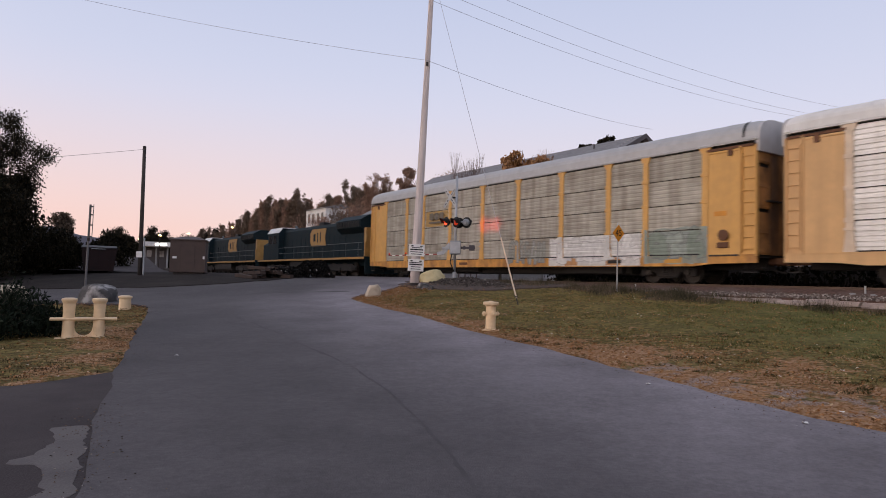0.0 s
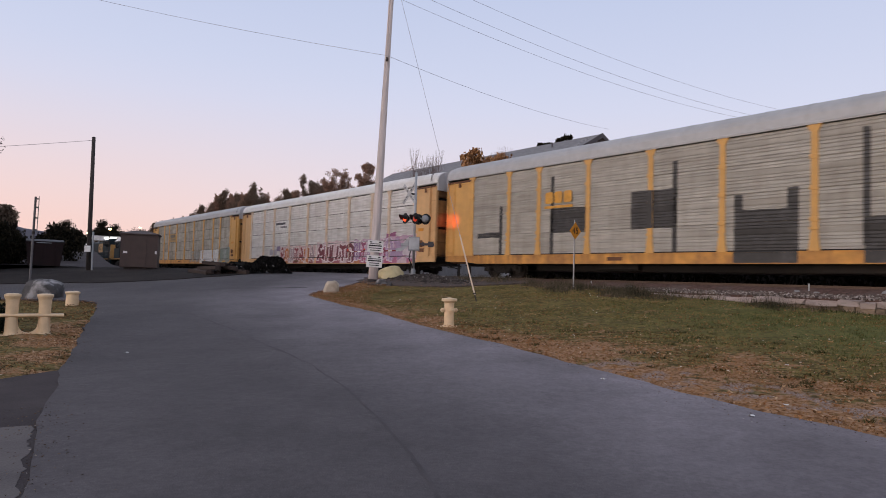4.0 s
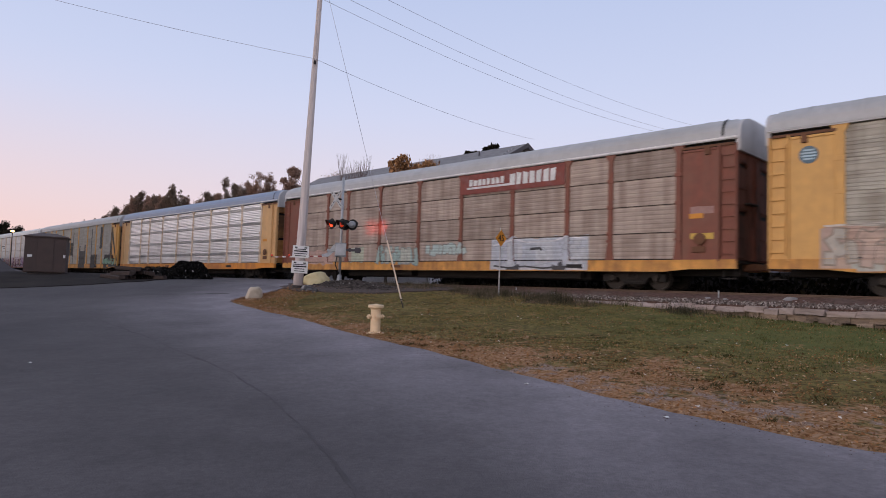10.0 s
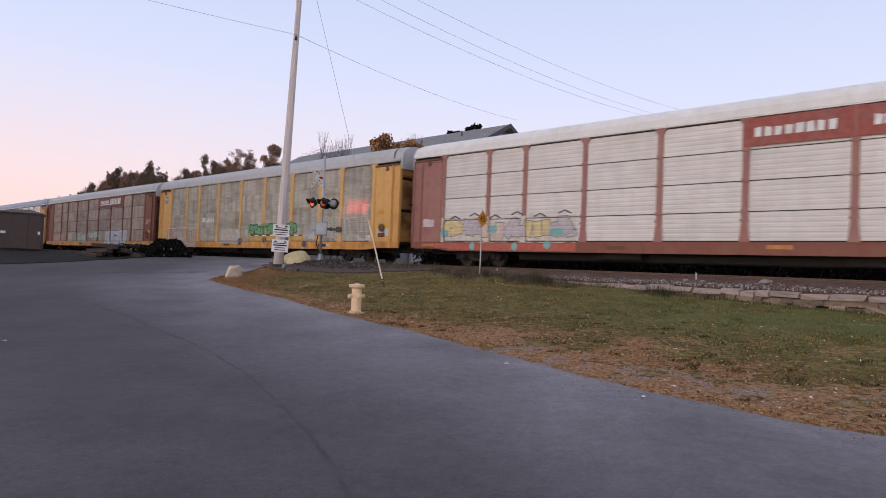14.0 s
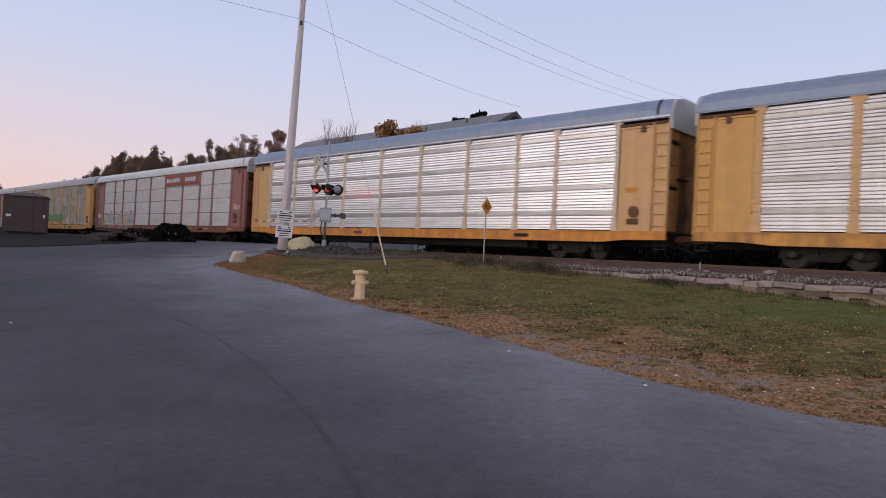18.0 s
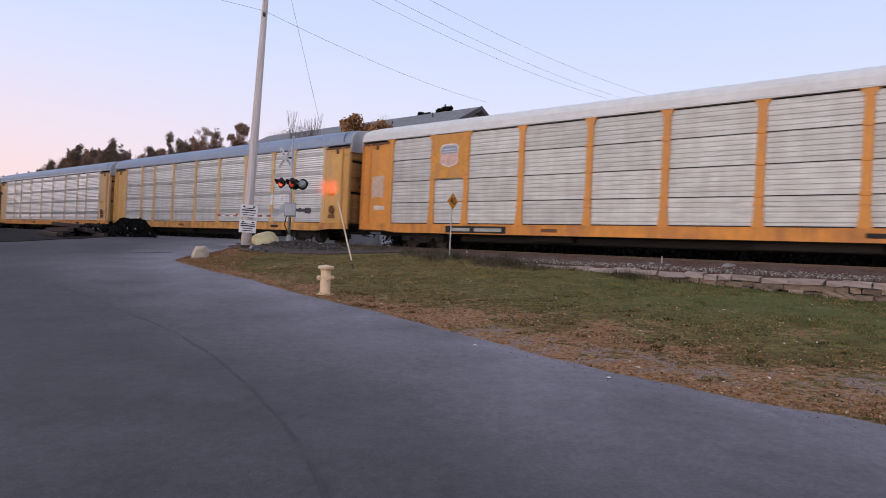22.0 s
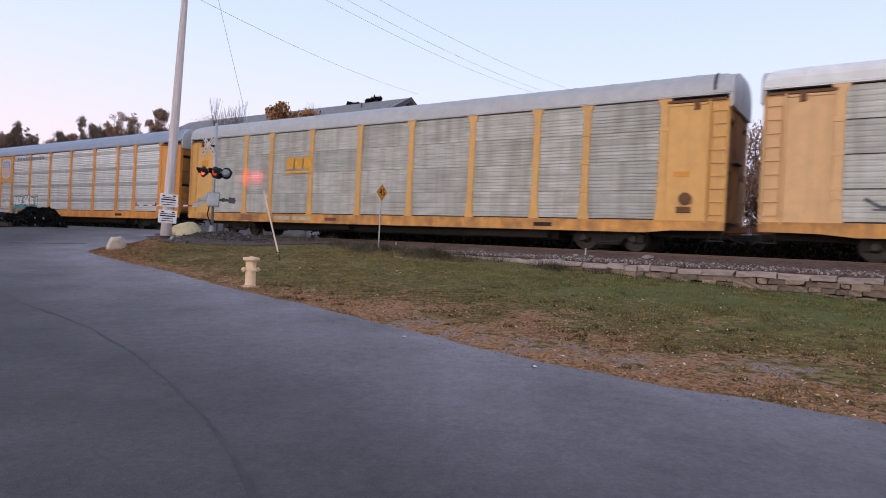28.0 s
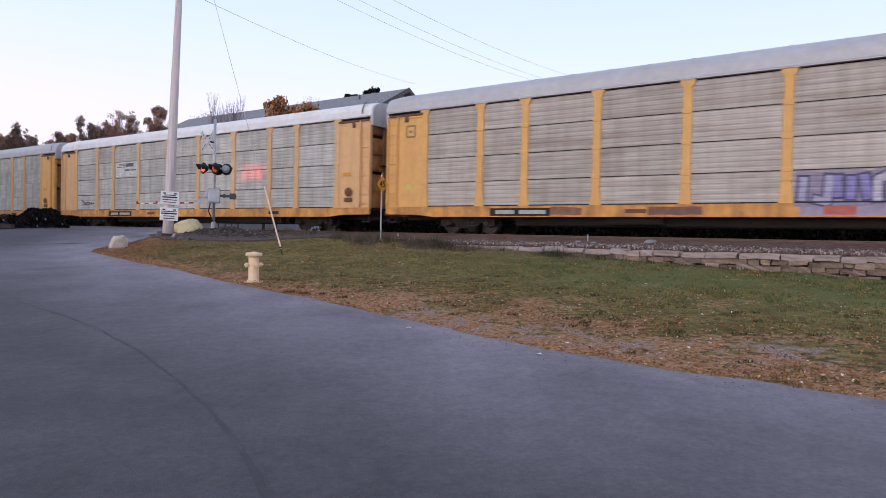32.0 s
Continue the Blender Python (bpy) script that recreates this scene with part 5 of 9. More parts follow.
def locomotive(label):
    loco = thing("diesel_locomotive", Matrix(), label, "locomotive", "locomotives at the head of the train")
    L = 11.0
    s = Shape().box(-L, L, -1.45, 1.45, 1.25, 1.45, 0.02).box(-L + 0.2, L - 0.2, -0.6, 0.6, 0.8, 1.25, 0.03)
    deck = part("running_board", s, "loco_blue", loco)
    part("sill_stripe", Shape().box(-L, L, 1.45, 1.47, 1.27, 1.42).box(-L, L, -1.47, -1.45, 1.27, 1.42), "loco_yellow", deck, "yellow stripe")
    tank = Shape()
    tank.prism([(1.35, 1.2), (1.35, 0.6), (1.1, 0.32), (-1.1, 0.32), (-1.35, 0.6), (-1.35, 1.2)], -3.0, 3.0)
    part("fuel_tank", tank, "under", loco)
    hood = Shape().prism([(0.95, 1.45), (0.95, 3.9), (0.8, 4.15), (-0.8, 4.15), (-0.95, 3.9), (-0.95, 1.45)], -7.2, 5.6)
    part("engine_hood", hood, "loco_blue", loco)
    for k in range(12):
        part("hood_door", Shape().box(-0.42, 0.42, 0, 0.025, 1.6, 3.2, 0.01), "loco_blue", loco, at=pose(-6.6 + k * 0.95, 0.95, 0))
    rad = Shape().prism([(1.0, 3.2), (1.45, 3.55), (1.5, 4.1), (0.8, 4.5), (-0.8, 4.5), (-1.5, 4.1), (-1.45, 3.55), (-1.0, 3.2)], -10.4, -6.4)
    part("radiator_hood", rad, "loco_blue", loco)
    for k in range(14):
        part("radiator_slat", Shape().box(-10.2 + k * 0.27, -10.06 + k * 0.27, 1.47, 1.51, 3.6, 4.05), "black", loco)
    part("rear_hood", Shape().prism([(0.95, 1.45), (0.95, 3.25), (-0.95, 3.25), (-0.95, 1.45)], -10.5, -7.2), "loco_blue", loco)
    cab = part("cab", Shape().prism([(1.45, 1.45), (1.45, 3.9), (1.1, 4.35), (-1.1, 4.35), (-1.45, 3.9), (-1.45, 1.45)], 5.6, 8.3), "loco_blue", loco)
    part("cab_roof", Shape().prism([(1.5, 3.86), (1.12, 4.36), (-1.12, 4.36), (-1.5, 3.86), (-1.46, 3.84), (-1.1, 4.30), (1.1, 4.30), (1.46, 3.84)], 5.5, 8.5), "white", cab)
    for x in (6.1, 7.2):
        part("cab_window", Shape().box(x, x + 0.85, 1.44, 1.47, 2.9, 3.65, 0.01), "glass", cab)
    part("nose", Shape().prism([(1.2, 1.45), (1.2, 2.85), (0.8, 3.1), (-0.8, 3.1), (-1.2, 2.85), (-1.2, 1.45)], 8.3, 10.2), "loco_blue", loco)
    part("windscreen", Shape().box(8.3, 8.34, -1.2, 1.2, 3.2, 3.85), "glass", cab)
    for y in (0.25, -0.25):
        part("headlamp", Shape().lathe([(0.13, 0), (0.13, 0.05)], 14, at=(10.2, y, 2.6), axis="x"), "lamp_white", loco)
    part("rear_platform_end", Shape().box(-L, -L + 0.12, -1.4, 1.4, 1.45, 2.5, 0.02).box(-L + 0.02, -L + 0.35, -0.5, 1.3, 2.4, 3.5, 0.03), "loco_yellow", loco)
    field = part("emblem_field", Shape().plate([(-0.5, 2.75), (-0.85, 2.45), (-3.6, 2.45), (-3.35, 3.1), (-3.6, 3.85), (-0.85, 3.85), (-0.5, 3.55)], 0.998, 0.03), "loco_yellow", loco, "gold emblem panel")
    for x0, x1, z0, z1 in ((-1.15, -1.55, 2.85, 3.45), (-1.9, -2.05, 2.75, 3.55), (-2.45, -2.6, 2.75, 3.55)):
        part("emblem_gap", Shape().plate([(x0, z0), (x1, z0), (x1, z1), (x0, z1)], 1.006, 0.006), "loco_blue", field)
    for x in range(-10, 6, 2):
        part("handrail_post", Shape().tube((x, 1.4, 1.45), (x, 1.4, 2.45), 0.018, n=6), "loco_grey", loco)
    part("handrail", Shape().tube((-10.6, 1.4, 2.45), (5.5, 1.4, 2.45), 0.022, n=6).tube((-10.6, 1.4, 1.95), (5.5, 1.4, 1.95), 0.018, n=6), "loco_grey", loco)
    part("exhaust_stack", Shape().box(-1.5, -0.6, -0.3, 0.3, 4.1, 4.5, 0.04), "black", loco)
    part("roof_fan", Shape().lathe([(0.6, 4.15), (0.6, 4.32), (0.5, 4.36)], 20, at=(-4.5, 0, 0)), "loco_grey", loco)
    part("horn", Shape().tube((4.6, 0, 4.2), (5.2, 0, 4.5), 0.05, 0.12, 10), "loco_grey", loco)
    for end in (1, -1):
        part("snow_plough" if end > 0 else "pilot", Shape().plate([(-1.35, 0.25), (1.35, 0.25), (1.35, 1.25), (-1.35, 1.25)], 0, 0.1), "black" if end > 0 else "loco_blue", loco,
             at=pose(L * end, 0, 0, 0, 0, -90 * end))
        part("coupler", Shape().box(L - 0.3, L + 0.5, -0.15, 0.15, 0.72, 0.98, 0.04).moved(Matrix.Diagonal((end, 1, 1, 1))), "rust", loco)
        b = new("bogie")
        b.parent = loco
        b.matrix_basis = pose(6.7 * end, 0, 0)
        for side in (1, -1):
            part("side_frame", Shape().plate([(-2.5, 0.5), (-2.5, 0.75), (-1.9, 0.95), (1.9, 0.95), (2.5, 0.75), (2.5, 0.5), (1.9, 0.45), (-1.9, 0.45)], 0.08, 0.16), "under", b, at=pose(0, 1.1 * side, 0))
            for x in (-1.9, 0, 1.9):
                part("wheel", Shape().lathe([(0.12, -0.08), (0.5, -0.06), (0.52, 0.05), (0.56, 0.08), (0.2, 0.06)], 24, axis="y"), "wheel", b, at=pose(x, 0.76 * side, 0.53))
                part("bearing_cap", Shape().lathe([(0.18, -0.1), (0.18, 0.08), (0.1, 0.12)], 12, axis="y"), "under", b, at=pose(x, 1.15 * side, 0.53))
    return loco


# ---- ground, roads, track ----
from mathutils.geometry import delaunay_2d_cdt


def spaced(near, step, far, grow=1.25):
    xs, x, s = [0.0], 0.0, step
    while x < far:
        if x > near:
            s *= grow
        x += s
        xs.append(x)
    return xs


def ground_material():
    m = mat("rough_turf", (0.185, 0.145, 0.055), 0.95, vary=0.35, scale=1.3, fine=45, bump=0.5, spec=0.05)
    nt = m.node_tree
    b = nt.nodes["Principled BSDF"]
    turf = b.inputs["Base Color"].links[0].from_socket
    at = nt.nodes.new("ShaderNodeAttribute")
    at.attribute_name = "dry"
    tc = nt.nodes.new("ShaderNodeTexCoord")
    n = nt.nodes.new("ShaderNodeTexNoise")
    n.inputs["Scale"].default_value, n.inputs["Detail"].default_value = 1.1, 6.0
    nt.links.new(tc.outputs["Object"], n.inputs[0])
    n2 = nt.nodes.new("ShaderNodeTexNoise")
    n2.inputs["Scale"].default_value, n2.inputs["Detail"].default_value = 14.0, 4.0
    nt.links.new(tc.outputs["Object"], n2.inputs[0])
    soil = ramp_nodes(nt, n2.outputs[0], [(0.3, (0.14, 0.068, 0.034)), (0.46, (0.28, 0.145, 0.066)), (0.6, (0.37, 0.225, 0.135)), (0.75, (0.32, 0.22, 0.155))])
    k = math_node(nt, "ADD", at.outputs["Fac"], math_node(nt, "MULTIPLY", math_node(nt, "SUBTRACT", n.outputs[0], 0.5), 2.2))
    n4 = nt.nodes.new("ShaderNodeTexNoise")
    n4.inputs["Scale"].default_value, n4.inputs["Detail"].default_value = 7.0, 8.0
    nt.links.new(tc.outputs["Object"], n4.inputs[0])
    k = math_node(nt, "ADD", k, math_node(nt, "MULTIPLY", math_node(nt, "SUBTRACT", n4.outputs[0], 0.5), 1.4))
    k = ramp_nodes(nt, k, [(0.36, (0, 0, 0)), (0.66, (1, 1, 1))])
    turf = mix_node(nt, ramp_nodes(nt, n4.outputs[0], [(0.38, (1, 1, 1)), (0.52, (0, 0, 0))]), turf, (0.085, 0.064, 0.028))
    lush = nt.nodes.new("ShaderNodeAttribute")
    lush.attribute_name = "lush"
    turf = mix_node(nt, math_node(nt, "MULTIPLY", lush.outputs["Fac"], n.outputs[0], True), turf, (0.115, 0.135, 0.05))
    col = mix_node(nt, k, turf, soil)
    bare = nt.nodes.new("ShaderNodeAttribute")
    bare.attribute_name = "bare"
    n3 = nt.nodes.new("ShaderNodeTexNoise")
    n3.inputs["Scale"].default_value, n3.inputs["Detail"].default_value = 3.0, 7.0
    nt.links.new(tc.outputs["Object"], n3.inputs[0])
    j = math_node(nt, "ADD", bare.outputs["Fac"], math_node(nt, "MULTIPLY", math_node(nt, "SUBTRACT", n3.outputs[0], 0.5), 1.6))
    j = ramp_nodes(nt, j, [(0.45, (0, 0, 0)), (0.62, (1, 1, 1))])
    n5 = nt.nodes.new("ShaderNodeTexNoise")
    n5.inputs["Scale"].default_value, n5.inputs["Detail"].default_value = 38.0, 4.0
    nt.links.new(tc.outputs["Object"], n5.inputs[0])
    stones = ramp_nodes(nt, n5.outputs[0], [(0.32, (0.13, 0.085, 0.06)), (0.5, (0.28, 0.20, 0.16)), (0.72, (0.44, 0.35, 0.30))])
    nt.links.new(mix_node(nt, j, col, stones), b.inputs["Base Color"])
    return m


RIGHT_EDGE = [(9.0, -14), (7.7, -2), (6.3, 3.9), (5.48, 5.28), (4.93, 5.87), (4.30, 6.95), (3.56, 8.59), (2.52, 11.25), (1.74, 13.03), (0.70, 15.04),
              (-0.69, 18.36), (-1.75, 20.15), (-2.63, 22.03), (-3.25, 23.5), (-3.0, 24.6), (-2.2, 26.2), (-1.6, 28.2), (-1.0, 31.5), (0.9, 35.4)]
ISLAND = [(-5.13, 10.46), (-5.88, 12.4), (-6.99, 15.1), (-8.84, 19.84), (-9.6, 21.6), (-10.4, 22.5), (-13.48, 23.36), (-15.44, 24.22), (-40, 19), (-90, 9)]
ISLAND_FOOT = [(-5.13, 10.46), (-5.05, 9.5), (-5.6, 8.7), (-8.0, 7.9), (-14, 6.5), (-30, 2)]


def edge_distance(x, y, line):
    best = 1e9
    for (ax, ay), (bx, by) in zip(line, line[1:]):
        dx, dy = bx - ax, by - ay
        t = max(0.0, min(1.0, ((x - ax) * dx + (y - ay) * dy) / (dx * dx + dy * dy)))
        best = min(best, math.hypot(x - ax - t * dx, y - ay - t * dy))
    return best


def inside(x, y, poly):
    c = False
    for (ax, ay), (bx, by) in zip(poly, poly[1:] + poly[:1]):
        if (ay > y) != (by > y) and x < (bx - ax) * (y - ay) / (by - ay) + ax:
            c = not c
    return c


SEAM = [(-0.8, -14), (-1.5, 2), (-2.51, 4.69), (-3.35, 6.41), (-3.88, 7.63)]


def road_outline():
    far = [tuple(plan(a, q).to_2d()) for a, q in ((30, 25.5), (34, 60), (46, 60), (41, 25.5), (39, 21), (36.0, 16), (33.2, 13.2))]
    far += [(-9.4, 33.0), (-12.05, 34.0), (-15.83, 34.6), (-18.33, 33.8), (-21.12, 31.6), (-40, 26), (-90, 17)]
    return RIGHT_EDGE + far + ISLAND[::-1] + SEAM[::-1]


def driveway_outline():
    return [(x + 0.5, y) for x, y in SEAM] + [(-4.7, 10.3)] + ISLAND_FOOT[1:] + [(-30, -14)]


BARE = [((3.5, 10.4), 0.55), ((4.1, 9.3), 0.6), ((4.8, 8.2), 0.6), ((5.5, 7.2), 0.5), ((7.2, 6.4), 0.6), ((6.4, 6.2), 0.4)]


def bareness(x, y):
    """Trodden spots where gravel shows through the turf."""
    if not (0 < x < 12 and 3 < y < 14):
        return 0.0
    return max(0.0, 0.62 * max(1 - (math.hypot(x - cx, y - cy) / (r * 1.9)) ** 2 for (cx, cy), r in BARE))


def build_ground():
    right, left = spaced(34, 0.55, 3500), spaced(40, 0.6, 3500)
    xs = [-v for v in reversed(left[1:])] + right
    ahead, back = spaced(56, 0.55, 4000), spaced(6, 1.0, 3000, 1.4)
    ys = [-v for v in reversed(back[1:])] + ahead
    road = road_outline()

    def height(x, y):
        if abs(x) > 95 or not -16 < y < 90:
            return land(x, y)
        if inside(x, y, road) or inside(x, y, driveway_outline()):
            return land(x, y) - 0.10
        return land(x, y) + 0.035 * noise.noise((x * 0.7, y * 0.7, 0))
    verts = [(x, y, height(x, y)) for y in ys for x in xs]
    w = len(xs)
    me = bpy.data.meshes.new("ground")
    me.from_pydata(verts, [], [(j * w + i, j * w + i + 1, (j + 1) * w + i + 1, (j + 1) * w + i) for j in range(len(ys) - 1) for i in range(w - 1)])
    me.polygons.foreach_set("use_smooth", [True] * len(me.polygons))
    dry = me.attributes.new("dry", "FLOAT", "POINT")
    vals = []
    for x, y, z in verts:
        if abs(x) > 60 or y > 90 or y < -12:
            vals.append(0.55)
            continue
        a, q = along(x, y)
        d = min(edge_distance(x, y, RIGHT_EDGE), edge_distance(x, y, ISLAND) + 1.2, edge_distance(x, y, ISLAND_FOOT) + 1.5)
        v = max(0.0, 0.95 - d / (4.4 - 2.6 * smooth01(9, 18, y))) + 0.5 * max(0.0, noise.noise((x * 0.33, y * 0.33, 2.0))) * (1 - smooth01(13, 17, q))
        v = max(v, smooth01(15, 19, q) * smooth01(17, 24, a) * 0.9, smooth01(26, 30, q) * 0.8, 0.75 * smooth01(32, 38, a) * (1 - smooth01(17, 20, q)))
        vals.append(v)
    dry.data.foreach_set("value", vals)
    lush = me.attributes.new("lush", "FLOAT", "POINT")
    lush.data.foreach_set("value", [1.5 * smooth01(11, 16.5, along(x, y)[1]) * (1 - smooth01(4, 15, along(x, y)[0])) for x, y, z in verts])
    bare = me.attributes.new("bare", "FLOAT", "POINT")
    bare.data.foreach_set("value", [bareness(x, y) for x, y, z in verts])
    me.materials.append(ground_material())
    tagged(new("ground", me), "rough autumn turf, green with dry brown edges", "ground", kind="structure")


def draped(name, outline, lift, material, label, category="road", ragged=0.06, cell=0.8, height=road_height, step=0.35):
    """A sheet with that outline, laid on the land."""
    rng = random.Random(5)
    pts = []
    n = len(outline)
    for i in range(n):
        (ax, ay), (bx, by) = outline[i], outline[(i + 1) % n]
        d = math.hypot(bx - ax, by - ay)
        steps = max(1, int(d / step)) if d < 12 and abs(ax) < 30 else 1
        for k in range(steps):
            t = k / steps
            j = ragged * (noise.noise(((ax + (bx - ax) * t) * 0.35 / step, (ay + (by - ay) * t) * 0.35 / step, 3.0)) * 1.6 + rng.uniform(-0.4, 0.4)) if steps > 1 else 0
            pts.append((ax + (bx - ax) * t - (by - ay) / d * j, ay + (by - ay) * t + (bx - ax) / d * j))
    m = len(pts)
    flat = [Vector(p) for p in pts]
    x, y0, y1 = max(-60, min(p[0] for p in pts)), max(-20, min(p[1] for p in pts)), min(70, max(p[1] for p in pts))
    while x < min(60, max(p[0] for p in pts)):
        y = y0
        while y < y1:
            if inside(x, y, pts):
                flat.append(Vector((x, y)))
            y += cell
        x += cell
    out_v, _, out_f, _, _, _ = delaunay_2d_cdt(flat, [], [list(range(m))], 1, 1e-4)
    bm = bmesh.new()
    bv = [bm.verts.new((v.x, v.y, 0)) for v in out_v]
    for f in out_f:
        bm.faces.new([bv[i] for i in f])
    for v in bm.verts:
        v.co.z = height(v.co.x, v.co.y) + lift
    bmesh.ops.recalc_face_normals(bm, faces=bm.faces)
    if sum(f.normal.z for f in bm.faces) < 0:
        bmesh.ops.reverse_faces(bm, faces=bm.faces)
    low = bmesh.ops.extrude_face_region(bm, geom=bm.faces[:])
    for e in low["geom"]:
        if isinstance(e, bmesh.types.BMVert):
            e.co.z -= 0.05
    bmesh.ops.recalc_face_normals(bm, faces=bm.faces)
    me = bpy.data.meshes.new(name)
    bm.to_mesh(me)
    bm.free()
    if name == "road":
        dust = me.attributes.new("dust", "FLOAT", "POINT")
        dust.data.foreach_set("value", [max(0.0, 1 - edge_distance(v.co.x, v.co.y, RIGHT_EDGE) / 4.4) if abs(v.co.x) < 40 else 0.0 for v in me.vertices])
    me.materials.append(M[material])
    return tagged(new(name, me), label, category, kind="structure")


def build_roads():
    draped("road", road_outline(), 0.0, "asphalt", "worn dark grey asphalt road climbing to a level crossing")
    draped("driveway", driveway_outline(), -0.012, "old_asphalt", "old patched asphalt of a side yard", "driveway")
    draped("cinder_lot", [(-7.7, 33.9), (-8.4, 32.5), (-9.7, 31.5), (-11.1, 30.8), (-12.7, 30.2), (-14.6, 30.3), (-16.8, 30.5), (-21.3, 30.6), (-41, 26.0), (-60, 22.4), (-58, 69), (-22, 69), tuple(plan(46, 20.2).to_2d()), tuple(plan(40, 20.0).to_2d()), tuple(plan(37, 16.2).to_2d())],
           0.06, "dirt_lot", "dark cinder ground beyond the side road", "ground", 0.15, 1.5, height=land)
    draped("gravel_patch", [tuple(plan(a, q).to_2d()) for a, q in ((25.4, 15.6), (26.4, 17.2), (27.2, 19.2), (18.2, 19.2), (19.4, 15.8), (22.4, 14.2), (24.4, 14.6))], 0.02, "gravel", "grey gravel mound round the crossing signal", "gravel", 0.2)
    draped("concrete_patch", [(-3.6, 6.2), (-3.47, 5.89), (-3.41, 5.61), (-3.5, 5.44), (-3.46, 5.32), (-3.22, 5.34), (-2.96, 5.04), (-2.81, 4.75), (-2.78, 4.2), (-2.5, 4.2), (-2.58, 4.77), (-2.91, 5.4), (-3.16, 5.92), (-3.52, 6.66), (-3.8, 6.53)], -0.008, "concrete", "pale worn concrete patch in the yard", "pavement", ragged=0.04, step=0.07)
    tar_seam([(-7.0, 20.2), (-5.66, 18.15), (-4.74, 16.8), (-2.67, 12.96), (-1.32, 10.37), (-0.66, 8.5), (-0.19, 7.03), (0.14, 5.64), (0.5, 3.6)], 0.07, 4)
    tar_seam([(-10.4, 25.6), (-8.1, 26.2), (-5.8, 26.4), (-3.5, 26.0)], 0.42, 7)
    tar_seam([(-12.5, 28.6), (-9.0, 29.4), (-5.0, 29.2)], 0.5, 9)
    # thin cracks and tar lines in the asphalt
    rng = random.Random(8)
    for k, (x, y, ang, ln) in enumerate(((-3.4, 10.4, 30, 0.5), (-4.25, 9.6, 68, 0.9), (-4.2, 19, 20, 1.6), (-6.0, 24, 12, 3.0), (-7.5, 27, 8, 2.5), (-4.5, 28, 5, 3.0))):
        s = Shape()
        px, py, a = x, y, radians(ang)
        for n in range(int(ln / 0.12)):
            a += rng.uniform(-0.35, 0.35)
            a += (radians(ang) - a) * 0.25
            qx, qy = px + 0.12 * math.cos(a), py + 0.12 * math.sin(a)
            w = rng.uniform(0.006, 0.014) * (1 if y < 18 else 3.0)
            nx, ny = -math.sin(a) * w, math.cos(a) * w
            s.add([(px - nx, py - ny, road_height(px, py) + 0.004), (px + nx, py + ny, road_height(px, py) + 0.004),
                   (qx + nx, qy + ny, road_height(qx, qy) + 0.004), (qx - nx, qy - ny, road_height(qx, qy) + 0.004)], [(0, 1, 2, 3)])
            px, py = qx, qy
        single("road_crack", s, "tar", "thin dark crack in the asphalt", "crack", kind="structure")


def tar_seam(points, wide, seed):
    """A worn dark seam along the road."""
    rng = random.Random(seed)
    line = []
    for (ax, ay), (bx, by) in zip(points, points[1:]):
        n = max(2, int(math.hypot(bx - ax, by - ay) / 0.15))
        line += [(ax + (bx - ax) * k / n, ay + (by - ay) * k / n) for k in range(n)]
    seam = Shape()
    last = None
    for k, (x, y) in enumerate(line):
        ax, ay = line[max(0, k - 1)]
        bx, by = line[min(len(line) - 1, k + 1)]
        d = math.hypot(bx - ax, by - ay)
        o = 0.06 * noise.noise((x, y, seed)) + 0.12 * noise.noise((x * 0.4, y * 0.4, seed + 3))
        strength = 0.35 + 1.1 * noise.noise((x * 0.8, y * 0.8, seed + 5))
        if strength < 0.05:
            last = None
            continue
        pair = []
        for side in (-1, 1):
            w = side * wide * min(1.0, strength) * max(0.1, 0.6 + 0.8 * noise.noise((x * 2.3, y * 2.3, seed + side)) + rng.uniform(-0.25, 0.25)) + o
            px, py = x - (by - ay) / d * w, y + (bx - ax) / d * w
            pair.append((px, py, road_height(px, py) + 0.003))
        if last:
            seam.add(last + pair, [(0, 1, 3, 2)])
        last = pair
    single("road_seam", seam, "worn_seam", "worn dark tar seam along the asphalt", "crack", kind="structure")


